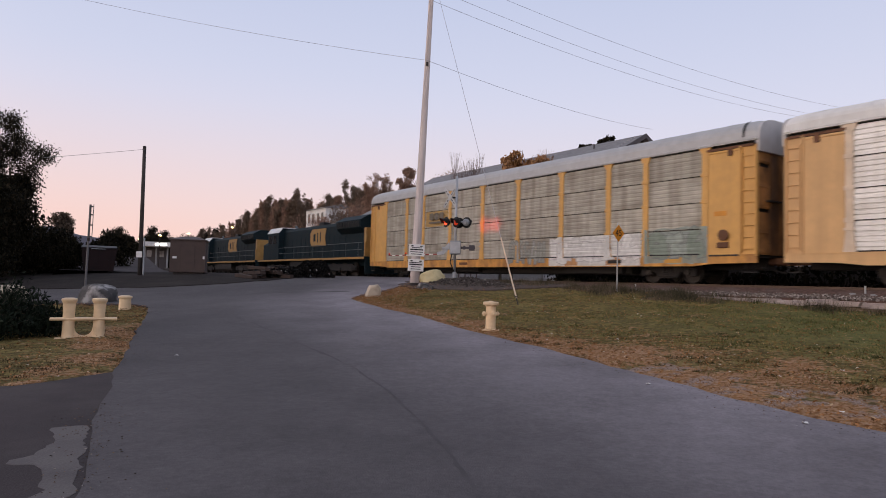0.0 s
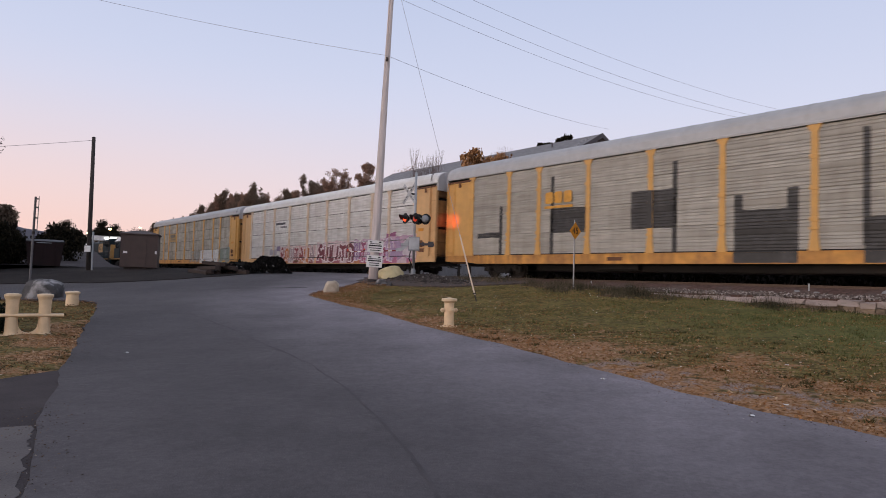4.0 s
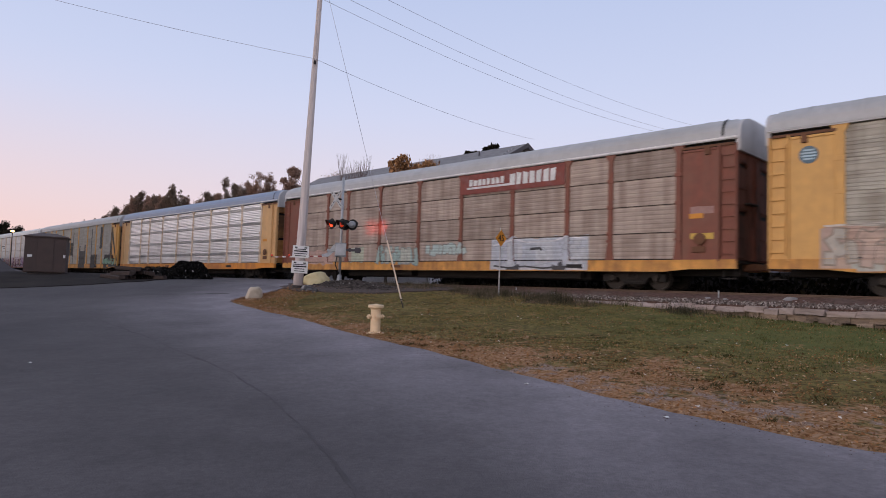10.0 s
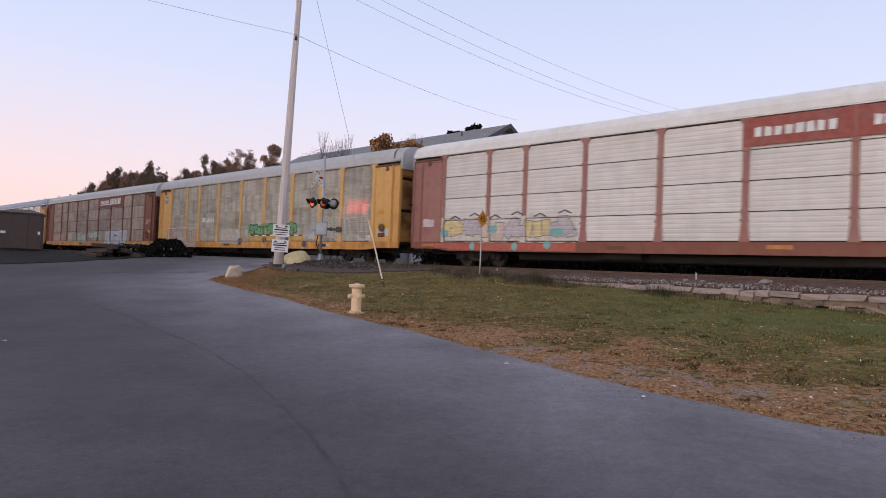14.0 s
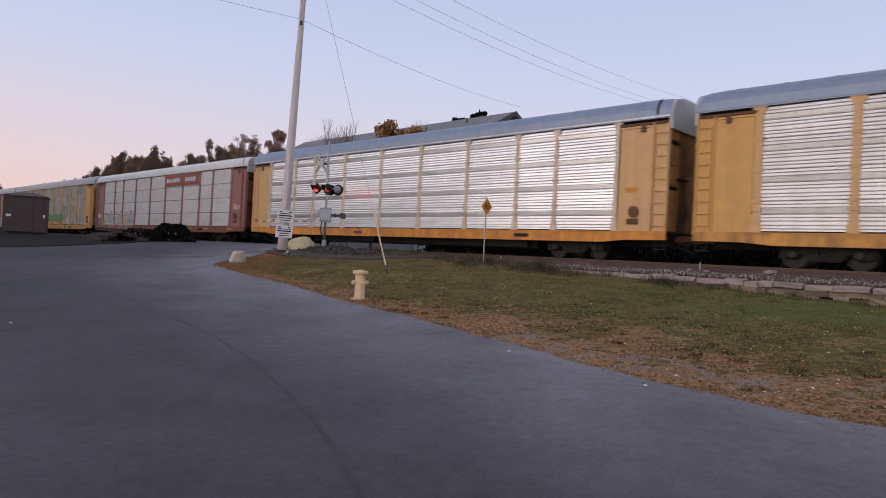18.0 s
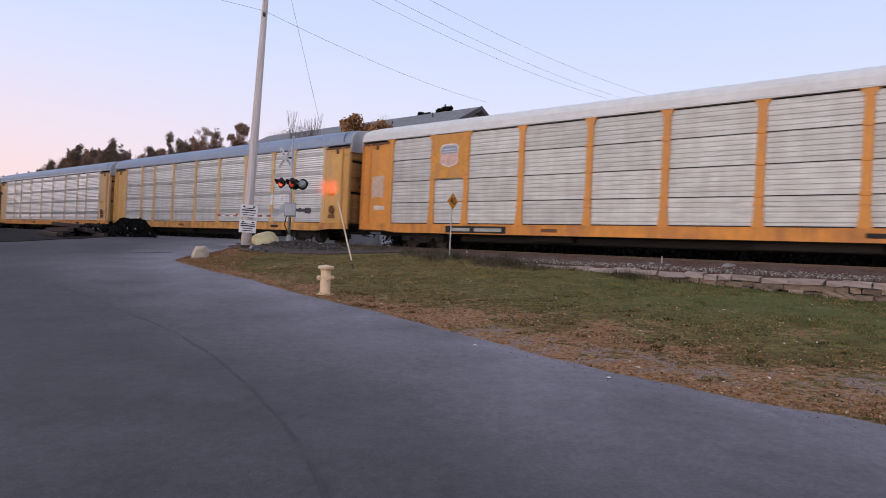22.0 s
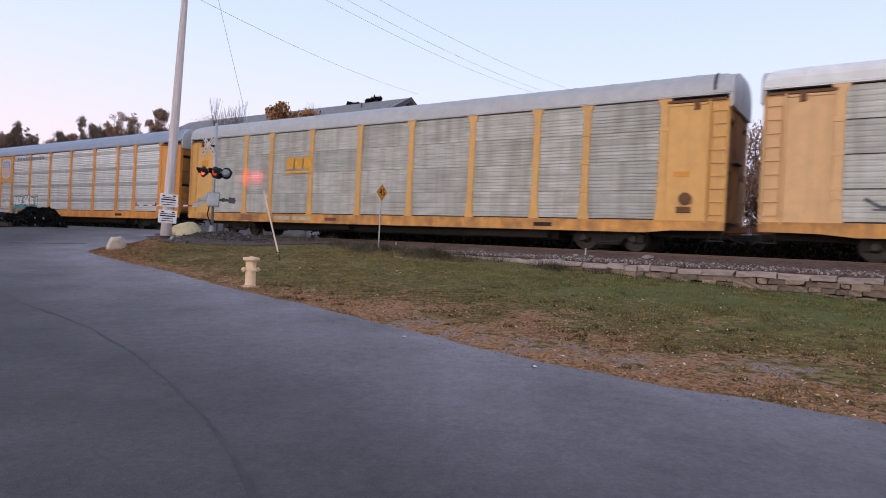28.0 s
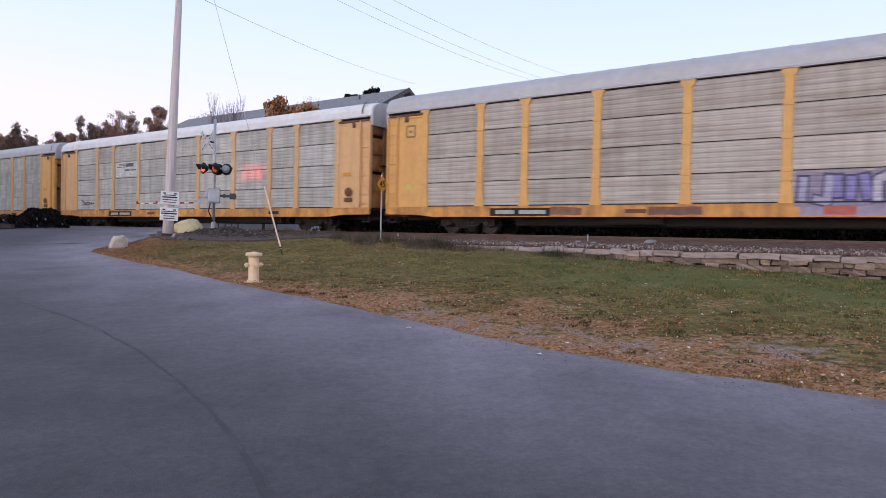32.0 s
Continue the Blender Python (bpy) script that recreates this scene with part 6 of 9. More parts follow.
def build_track():
    bed = Shape().prism([(q - TRACK, z) for q, z in ((19.55, 0.6), (19.55, 1.38), (20.6, 1.50), (21.3, 1.66), (22.04, 1.67), (22.10, 1.58), (24.3, 1.56), (25.3, 1.44), (27.4, 1.3), (27.4, 0.6))][::-1], -90, 420)
    m = track_pose(0, TRACK) @ Matrix.Diagonal((1, -1, 1, 1))
    single("track_bed", bed, "ballast", "rust-stained ballast bed of the railway", "track bed", m, kind="structure")
    track = thing("railway_track", track_pose(0, TRACK), "single railway track with rusty rails on timber ties", "track", kind="structure")
    profile = [(-0.07, -0.18), (0.07, -0.18), (0.07, -0.165), (0.012, -0.14), (0.012, -0.045), (0.036, -0.035), (0.036, -0.002), (0.03, 0.0), (-0.03, 0.0), (-0.036, -0.002), (-0.036, -0.035), (-0.012, -0.045), (-0.012, -0.14), (-0.07, -0.165)]
    for side in (1, -1):
        part("rail", Shape().prism([(y + 0.754 * side, z + RAIL) for y, z in profile], -90, 420), "rail", track)
    tie = Shape().box(-0.115, 0.115, -1.3, 1.3, RAIL - 0.36, RAIL - 0.185, 0.015).mesh("tie", "tie")
    for k in range(130):
        part("tie", tie, "", track, at=pose(-14 + 0.53 * k, 0, 0.005 * math.sin(k * 1.7), 0, 0, 0.8 * math.sin(k * 2.3)))
    rest = Shape()
    for k in range(500):
        x = 55.3 + 0.6 * k
        rest.box(x - 0.115, x + 0.115, -1.3, 1.3, RAIL - 0.36, RAIL - 0.185)
    part("far_ties", rest, "tie", track)["kind"] = "stuff"
    # loose gravel shoulder above the retaining wall
    rng = random.Random(3)
    s = Shape()
    ico = [(0, 0, 1), (0.9, 0, 0.2), (0.2, 0.9, 0.1), (-0.8, 0.5, 0), (-0.6, -0.7, 0.15), (0.4, -0.9, 0), (0, 0, -0.8)]
    fac = [(0, 1, 2), (0, 2, 3), (0, 3, 4), (0, 4, 5), (0, 5, 1), (6, 2, 1), (6, 3, 2), (6, 4, 3), (6, 5, 4), (6, 1, 5)]
    for k in range(9000):
        a = rng.uniform(-8, 26)
        q = rng.uniform(19.5, 20.35) if k % 4 else rng.uniform(20.3, 20.9)
        z = 1.38 + (q - 19.55) * 0.09
        r = rng.uniform(0.02, 0.055)
        p = plan(a, q, z + r * 0.3)
        rot = Euler((rng.uniform(0, 6), rng.uniform(0, 6), rng.uniform(0, 6))).to_matrix()
        s.add([p + rot @ (Vector(v) * r) for v in ico], fac)
    single("loose_gravel", s, gravel_material(), "loose grey gravel on the shoulder of the track", "gravel", kind="stuff")


def gravel_heap():
    """A low heap of broken grey stone round the foot of the crossing signal."""
    rng = random.Random(8)
    core = Shape()
    n, rings = 28, 6
    rough = lambda x, y: 0.05 * noise.noise((x * 1.4, y * 1.4, 2)) + 0.03 * noise.noise((x * 4, y * 4, 5))

    def top(u, v):
        x, y = plan(22.9 + 2.9 * u, 17.1 + 1.5 * v).to_2d()
        d = u * u + v * v
        return Vector((x, y, rise(x, y) + 0.22 * max(0.0, 1 - d) + (rough(x, y) if d < 0.98 else 0.0) - 0.05 * d))
    verts = [top(0, 0)]
    for j in range(1, rings + 1):
        verts += [top(j / rings * math.cos(6.2832 * k / n), j / rings * math.sin(6.2832 * k / n)) for k in range(n)]
    faces = [(0, 1 + k, 1 + (k + 1) % n) for k in range(n)]
    for j in range(rings - 1):
        faces += [(1 + j * n + k, 1 + (j + 1) * n + k, 1 + (j + 1) * n + (k + 1) % n, 1 + j * n + (k + 1) % n) for k in range(n)]
    core.add(verts, faces)
    heap = thing("gravel_heap", pose(0, 0, 0), "low heap of broken grey stone round the signal foot", "gravel heap")
    part("heap_core", core, "gravel", heap, smooth=True)
    s = Shape()
    ico = [(0, 0, 1), (0.9, 0, 0.2), (0.2, 0.9, 0.1), (-0.8, 0.5, 0), (-0.6, -0.7, 0.15), (0.4, -0.9, 0), (0, 0, -0.8)]
    fac = [(0, 1, 2), (0, 2, 3), (0, 3, 4), (0, 4, 5), (0, 5, 1), (6, 2, 1), (6, 3, 2), (6, 4, 3), (6, 5, 4), (6, 1, 5)]
    for k in range(3600):
        d, a = math.sqrt(rng.random()) * 1.12, rng.uniform(0, 6.2832)
        r = rng.uniform(0.018, 0.05) if k % 25 else rng.uniform(0.06, 0.10)
        p = top(d * math.cos(a), d * math.sin(a)) + Vector((0, 0, r * 0.25))
        if d > 1:
            p.z = rise(p.x, p.y) + 0.03
        rot = Euler((rng.uniform(0, 6), rng.uniform(0, 6), rng.uniform(0, 6))).to_matrix()
        s.add([p + rot @ (Vector(v) * r) for v in ico], fac)
    part("broken_stone", s, island_material("broken_grey_stone", [(0.0, (0.036, 0.03, 0.027)), (0.5, (0.072, 0.061, 0.055)), (0.93, (0.11, 0.096, 0.086)), (1.0, (0.26, 0.24, 0.22))]), heap)["kind"] = "stuff"


def island_material(name, stops, rough=0.95):
    """Each loose piece takes its own shade."""
    m = bpy.data.materials.new(name)
    m.use_nodes = True
    nt = m.node_tree
    b = nt.nodes["Principled BSDF"]
    b.inputs["Roughness"].default_value = rough
    b.inputs["Specular IOR Level"].default_value = 0.05
    g = nt.nodes.new("ShaderNodeNewGeometry")
    nt.links.new(ramp_nodes(nt, g.outputs["Random Per Island"], stops), b.inputs["Base Color"])
    return m


def gravel_material():
    return island_material("gravel_stones", [(0.0, (0.07, 0.055, 0.048)), (0.5, (0.155, 0.125, 0.108)), (0.85, (0.26, 0.22, 0.195)), (1.0, (0.44, 0.39, 0.35))])


def build_wall():
    """A low dry wall of rough stones that holds the shoulder of the track."""
    wall = thing("retaining_wall", Matrix(), "low dry-laid wall of rough weathered stones below the track", "wall", kind="structure")
    back = Shape().box(-9.0, 13.6, -0.30, 0.10, 0.3, 1.30)
    part("wall_core", back, "gravel", wall, at=track_pose(0, 19.62))
    rng = random.Random(17)
    meshes = []
    for k in range(8):
        bm = bmesh.new()
        bmesh.ops.create_cube(bm, size=1)
        bmesh.ops.subdivide_edges(bm, edges=bm.edges[:], cuts=1, use_grid_fill=True)
        for v in bm.verts:
            n = v.co.normalized()
            v.co = v.co * 0.90 + n * 0.055 + Vector((rng.uniform(-1, 1), rng.uniform(-1, 1), rng.uniform(-1, 1))) * 0.065
        me = bpy.data.meshes.new("stone")
        bm.to_mesh(me)
        bm.free()
        me.materials.append(M["wall_stone"])
        meshes.append(me)
    pale = []
    for me in meshes:
        m2 = me.copy()
        m2.materials.clear()
        m2.materials.append(M["coping"])
        pale.append(m2)
    for course, (z, h) in enumerate(((0.34, 0.19), (0.53, 0.18), (0.71, 0.17), (0.88, 0.15), (1.03, 0.16), (1.185, 0.16))):
        a = -8.8 + 0.2 * course
        while a < 13.4:
            top = course == 5
            w = rng.uniform(0.35, 0.85) if top else rng.uniform(0.18, 0.5)
            p = plan(a + w / 2, 19.44 - (0.07 if top else 0) + rng.uniform(-0.05, 0.05), z + h / 2 + rng.uniform(-0.03, 0.025))
            if land(*(plan(a + w / 2, 19.2).to_2d())) < z + h and (top or rng.random() > 0.08):
                part("stone", rng.choice(pale if top else meshes), "", wall, at=pose(p.x, p.y, p.z, rng.uniform(-3, 3), rng.uniform(-1.5, 1.5) if top else rng.uniform(-4, 4), 90 + TRACK_YAW + rng.uniform(-4, 4))
                     @ Matrix.Diagonal((w * 1.02, 0.40, h * (rng.uniform(0.85, 1.05) if top else rng.uniform(0.8, 1.12)), 1)))
            a += w + 0.01


# ---- plants ----
GRASS_GREEN = [(0.0, (0.0768, 0.0742, 0.0256)), (0.4, (0.156, 0.138, 0.0486)), (0.7, (0.25, 0.186, 0.0717)), (1.0, (0.384, 0.237, 0.106))]
GRASS_DRY = [(0.0, (0.108, 0.0564, 0.0264)), (0.5, (0.258, 0.132, 0.0576)), (1.0, (0.384, 0.222, 0.108))]
LITTER = [(0.0, (0.092, 0.046, 0.023)), (0.4, (0.287, 0.127, 0.0517)), (0.8, (0.425, 0.218, 0.0978)), (0.97, (0.506, 0.356, 0.218)), (1.0, (0.69, 0.632, 0.552))]


VERGE = RIGHT_EDGE[2:] + [tuple(plan(27, 19.2).to_2d()), tuple(plan(10, 19.1).to_2d()), tuple(plan(-9, 19.1).to_2d()), (15, -2)]
LEFT_VERGE = ISLAND[:8] + [(-22, 19), (-22, 5)] + ISLAND_FOOT[:0:-1][1:]


def blade_material(name, stops):
    """Blade colour drifts from patch to patch, with a small change from blade to blade."""
    m = island_material(name, stops)
    nt = m.node_tree
    b = nt.nodes["Principled BSDF"]
    tc = nt.nodes.new("ShaderNodeTexCoord")
    n = nt.nodes.new("ShaderNodeTexNoise")
    n.inputs["Scale"].default_value, n.inputs["Detail"].default_value = 1.6, 6.0
    nt.links.new(tc.outputs["Object"], n.inputs[0])
    g = nt.nodes["Geometry"]
    k = math_node(nt, "MULTIPLY_ADD", math_node(nt, "SUBTRACT", n.outputs[0], 0.5), 2.6)
    nt.links.new(math_node(nt, "MULTIPLY", g.outputs["Random Per Island"], 0.8), k.node.inputs[2])
    nt.links.new(ramp_nodes(nt, k, stops), b.inputs["Base Color"])
    return m


def blades(name, poly, count, stops, label, height, seed, spread=0.5, keep=lambda x, y, r: True, wide=0.012):
    rng = random.Random(seed)
    s = Shape()
    x0, x1 = min(p[0] for p in poly), max(p[0] for p in poly)
    y0, y1 = min(p[1] for p in poly), max(p[1] for p in poly)
    n = 0
    for _ in range(count * 6):
        if n >= count:
            break
        x, y = rng.uniform(x0, x1), rng.uniform(y0, y1)
        if not inside(x, y, poly) or not keep(x, y, rng):
            continue
        n += 1
        z = land(x, y) - 0.01
        tall = 0.55 + 0.9 * max(0.0, noise.noise((x * 1.1, y * 1.1, seed)) + 0.3)
        for b in range(5):
            a = rng.uniform(0, 6.28)
            h = height * rng.uniform(0.3, 1.2) * (tall if height > 0.1 else 1.0)
            w = min(wide, h * 0.10 + 0.003)
            dx, dy = math.cos(a), math.sin(a)
            ox, oy = x + rng.uniform(-0.09, 0.09), y + rng.uniform(-0.09, 0.09)
            le = h * spread * rng.uniform(0.2, 1.3)
            s.add([(ox - dy * w, oy + dx * w, z), (ox + dy * w, oy - dx * w, z), (ox + dx * le, oy + dy * le, z + h)], [(0, 1, 2)])
    return single(name, s, blade_material(name, stops), label, "grass", kind="stuff")


def litter(poly, count, seed, keep, label):
    rng = random.Random(seed)
    s = Shape()
    x0, x1 = min(p[0] for p in poly), max(p[0] for p in poly)
    y0, y1 = min(p[1] for p in poly), max(p[1] for p in poly)
    n = 0
    for _ in range(count * 6):
        if n >= count:
            break
        x, y = rng.uniform(x0, x1), rng.uniform(y0, y1)
        if not inside(x, y, poly) or not keep(x, y, rng):
            continue
        n += 1
        r = rng.uniform(0.012, 0.034)
        m = Matrix.Translation((x, y, land(x, y) + 0.03 + rng.uniform(0, 0.03))) @ Euler((rng.uniform(-0.6, 0.6), rng.uniform(-0.6, 0.6), rng.uniform(0, 6))).to_matrix().to_4x4()
        s.add([m @ Vector(v) for v in ((-r, 0, 0), (0, -0.5 * r, 0.2 * r), (r, 0, 0), (0, 0.5 * r, 0.2 * r))], [(0, 1, 2, 3)])
    single("fallen_leaves", s, island_material("fallen_leaves", LITTER), label, "leaves", kind="stuff")


def road_debris():
    """Small leaves and grit along the edges of the asphalt."""
    rng = random.Random(61)
    s = Shape()
    lines = [(SEAM[1:], 0.18, 420), (RIGHT_EDGE[2:14], 0.28, 600), (ISLAND[:5], 0.2, 260)]
    for line, wide, count in lines:
        for k in range(count):
            i = rng.randrange(len(line) - 1)
            t = rng.random()
            (ax, ay), (bx, by) = line[i], line[i + 1]
            off = -abs(rng.gauss(0, wide)) if line is not lines[0][0] else rng.gauss(0, wide)
            if line is lines[2][0]:
                off = -off
            d = math.hypot(bx - ax, by - ay)
            x, y = ax + (bx - ax) * t + (by - ay) / d * off, ay + (by - ay) * t - (bx - ax) / d * off
            r = rng.uniform(0.004, 0.015)
            a = rng.uniform(0, 6.28)
            z = road_height(x, y) + 0.005
            s.add([(x + r * math.cos(a), y + r * math.sin(a), z), (x - 0.5 * r * math.sin(a), y + 0.5 * r * math.cos(a), z + 0.006), (x - r * math.cos(a), y - r * math.sin(a), z), (x + 0.5 * r * math.sin(a), y - 0.5 * r * math.cos(a), z + 0.004)], [(0, 1, 2, 3)])
    single("road_debris", s, island_material("road_debris", [(0.0, (0.03, 0.025, 0.02)), (0.6, (0.10, 0.06, 0.035)), (0.93, (0.2, 0.14, 0.09)), (1.0, (0.5, 0.47, 0.43))]), "small dead leaves and grit along the asphalt edge", "debris", kind="stuff")


def tufts(poly, count, seed, keep):
    """Low dark clumps of weeds scattered over the thin turf."""
    rng = random.Random(seed)
    s = Shape()
    x0, x1 = min(p[0] for p in poly), max(p[0] for p in poly)
    y0, y1 = min(p[1] for p in poly), max(p[1] for p in poly)
    n = 0
    for _ in range(count * 40):
        if n >= count:
            break
        cx, cy = rng.uniform(x0, min(x1, 16)), rng.uniform(y0, y1)
        if not inside(cx, cy, poly) or not keep(cx, cy, rng):
            continue
        n += 1
        size = rng.uniform(0.06, 0.22)
        for b in range(int(260 * size) + 10):
            a, d = rng.uniform(0, 6.28), size * math.sqrt(rng.random())
            x, y = cx + d * math.cos(a), cy + 0.6 * d * math.sin(a)
            z = land(x, y) - 0.005
            h = rng.uniform(0.02, 0.07)
            t = rng.uniform(0, 6.28)
            w = rng.uniform(0.004, 0.010)
            s.add([(x - w * math.sin(t), y + w * math.cos(t), z), (x + w * math.sin(t), y - w * math.cos(t), z), (x + h * math.cos(t), y + h * math.sin(t), z + h)], [(0, 1, 2)])
    single("weed_tufts", s, blade_material("weed_tufts", [(0.0, (0.035, 0.035, 0.015)), (0.6, (0.08, 0.075, 0.03)), (1.0, (0.14, 0.095, 0.045))]), "low dark weed clumps in the thin turf", "weeds", kind="stuff")


def build_plants():
    road_debris()
    near_edge = lambda x, y: min(edge_distance(x, y, RIGHT_EDGE), edge_distance(x, y, ISLAND[:8]), edge_distance(x, y, ISLAND_FOOT[:4]))
    blades("grass", VERGE, 32000, GRASS_GREEN, "short green autumn grass of the verge", 0.042, 21, 0.9,
           keep=lambda x, y, r: near_edge(x, y) + 4.0 * noise.noise((x * 0.45, y * 0.45, 7)) > (2.3 + r.uniform(-2.4, 2.4)) * (1 - 0.6 * smooth01(9, 18, y)) and bareness(x, y) < 0.4)
    blades("lush_grass", VERGE, 11000, [(0.0, (0.058, 0.084, 0.027)), (0.5, (0.108, 0.138, 0.048)), (1.0, (0.20, 0.19, 0.075))], "greener grass below the stone wall", 0.05, 27, 0.8,
           keep=lambda x, y, r: along(x, y)[1] > r.uniform(10.5, 16.5) and along(x, y)[0] < r.uniform(2, 15))
    blades("dry_grass", VERGE, 18000, GRASS_DRY, "dry brown grass along the road edge", 0.032, 22, 1.3,
           keep=lambda x, y, r: near_edge(x, y) + 4.0 * noise.noise((x * 0.45, y * 0.45, 7)) < r.uniform(0.2, 6.5) * (1 - 0.65 * smooth01(9, 18, y)) and bareness(x, y) < r.random())
    # left verge: browner blades, with missing tree shade put into their colours
    blades("grass", LEFT_VERGE, 11000, [(0.0, (0.024, 0.021, 0.010)), (0.6, (0.06, 0.042, 0.02)), (1.0, (0.125, 0.07, 0.037))], "short green grass of the left verge, darkened for tree shade", 0.04, 23, 1.0, keep=lambda x, y, r: near_edge(x, y) > 0.7 + r.uniform(-0.8, 1.2))
    blades("dry_grass", LEFT_VERGE, 5000, [(0.0, (0.045, 0.025, 0.014)), (0.6, (0.11, 0.056, 0.026)), (1.0, (0.20, 0.11, 0.055))], "dry brown grass on the left verge, darkened for tree shade", 0.03, 24, 1.3, keep=lambda x, y, r: near_edge(x, y) < r.uniform(0.2, 3.4))
    litter(VERGE, 36000, 31, lambda x, y, r: (near_edge(x, y) + 1.2 * noise.noise((x * 0.7, y * 0.7, 5)) < r.uniform(0.0, 5.0) ** 1.15 * 0.8 * (1 - 0.6 * smooth01(9, 18, y)) or r.random() < 0.16 * (1 + 2 * noise.noise((x * 0.5, y * 0.5, 3)))) and bareness(x, y) < r.random() * 1.5,
           "fallen brown leaves along the road edge")
    litter(LEFT_VERGE, 7000, 32, lambda x, y, r: near_edge(x, y) < r.uniform(0.05, 3.0) or r.random() < 0.1, "fallen brown leaves round the yellow bitts")
    tip = [(-1.75, 20.4), (-2.55, 22.1), (-3.15, 23.5), (-2.95, 24.6), (-2.15, 26.1), (-1.2, 27.4), (-0.5, 27.0), (-0.3, 25.6), (-0.9, 23.4), (-0.9, 21.2)]
    litter(tip, 3200, 33, lambda x, y, r: True, "fallen brown leaves on the tip of the verge")
    tufts(VERGE, 100, 41, lambda x, y, r: near_edge(x, y) > 0.3 and near_edge(x, y) < 6.0 and y < 16)
    weeds = [tuple(plan(a, q).to_2d()) for a, q in ((22, 18.0), (22, 19.5), (13, 19.4), (6.5, 19.35), (6.5, 18.5), (13, 17.4), (17, 17.1))]
    blades("tall_weeds", weeds, 5200, [(0.0, (0.045, 0.04, 0.026)), (0.35, (0.085, 0.078, 0.045)), (0.7, (0.15, 0.115, 0.08)), (1.0, (0.24, 0.185, 0.14))], "tall dry weeds at the foot of the track bed", 0.34, 25, 0.8, wide=0.0055, keep=lambda x, y, r: noise.noise((x * 0.6, y * 0.6, 9)) + 0.5 * noise.noise((x * 1.7, y * 1.7, 2)) > r.uniform(-0.5, 0.6) + 0.5 * (1 - smooth01(17.2, 18.6, along(x, y)[1])) + 0.9 * (1 - smooth01(6.5, 11, along(x, y)[0])))
    foot = [tuple(plan(a, q).to_2d()) for a, q in ((14, 18.7), (14, 19.25), (-8, 19.25), (-8, 18.8))]
    blades("wall_weeds", foot, 1500, [(0.0, (0.04, 0.05, 0.018)), (0.5, (0.085, 0.085, 0.035)), (1.0, (0.16, 0.12, 0.06))], "weeds at the foot of the stone wall", 0.14, 26, 0.7, keep=lambda x, y, r: noise.noise((x * 0.8, y * 0.8, 4)) > r.uniform(-0.6, 0.4))


def tree_shapes(seed, height, crown_r, crown_z, leaf, n_clumps, per, trunk_r=0.22):
    """A tapered trunk with limbs, and a ragged crown of many small leaves."""
    rng = random.Random(seed)
    wood, leaves = Shape(), Shape()
    tips = []

    def limb(p, d, r, ln, depth):
        q = p + d * ln
        wood.tube(p, q, r, r * 0.62, 6 if depth else 9, caps=False)
        if depth >= 4 or r < 0.012:
            tips.append(q)
            return
        for k in range(rng.choice((2, 3, 3)) if depth < 3 else 2):
            ax = Vector((rng.uniform(-1, 1), rng.uniform(-1, 1), rng.uniform(-0.25, 0.6)))
            nd = (d + ax * (0.55 if depth else 0.7)).normalized()
            limb(q, nd, r * rng.uniform(0.52, 0.68), ln * rng.uniform(0.72, 1.0), depth + 1)
        if depth >= 1:
            tips.append(q)
    limb(Vector((0, 0, 0)), Vector((rng.uniform(-0.05, 0.05), rng.uniform(-0.05, 0.05), 1)).normalized(), trunk_r, height * 0.17, 0)
    top = max(t.z for t in tips)
    sc = height / top
    wide = max(math.hypot(t.x, t.y) for t in tips)
    f = min(1.4, crown_r / wide)
    wood.v = [(x * f, y * f, z * sc) if z > 0.2 else (x, y, z) for x, y, z in wood.v]
    tips = [Vector((t.x * f, t.y * f, t.z * sc)) for t in tips]
    rng.shuffle(tips)
    for k in range(n_clumps):
        t = tips[k % len(tips)]
        c = t + Vector((rng.uniform(-0.5, 0.5), rng.uniform(-0.5, 0.5), rng.uniform(-0.5, 0.4))) * crown_r * 0.22
        rad = rng.uniform(0.35, 0.8) * crown_r * 0.30
        for j in range(int(per * rng.uniform(0.5, 1.3))):
            p = c + Vector([max(-1.35, min(1.35, rng.gauss(0, 1))) for axis in range(3)]) * rad * 0.6
            if p.z < crown_z:
                continue
            e = Euler((rng.uniform(0, 6), rng.uniform(0, 6), rng.uniform(0, 6))).to_matrix()
            r = leaf * rng.uniform(0.6, 1.3)
            leaves.add([p + e @ Vector(v) for v in ((-r, 0, 0), (0, -0.55 * r, 0), (r, 0, 0), (0, 0.55 * r, 0))], [(0, 1, 2, 3)])
    return wood, leaves


LEAF_MATS = {}


def leaf_material(kind):
    if kind not in LEAF_MATS:
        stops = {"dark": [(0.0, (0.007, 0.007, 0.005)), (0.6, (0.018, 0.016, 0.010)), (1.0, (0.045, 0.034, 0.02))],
                 "olive": [(0.0, (0.07, 0.052, 0.04)), (0.5, (0.16, 0.115, 0.084)), (1.0, (0.27, 0.19, 0.14))],
                 "rust": [(0.0, (0.13, 0.08, 0.062)), (0.5, (0.28, 0.165, 0.122)), (1.0, (0.44, 0.28, 0.20))],
                 "gold": [(0.0, (0.16, 0.075, 0.035)), (0.5, (0.36, 0.18, 0.08)), (1.0, (0.50, 0.28, 0.14))],
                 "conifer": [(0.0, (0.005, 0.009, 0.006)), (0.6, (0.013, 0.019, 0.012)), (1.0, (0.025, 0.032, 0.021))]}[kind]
        LEAF_MATS[kind] = island_material("leaves_" + kind, stops, 0.7)
    return LEAF_MATS[kind]


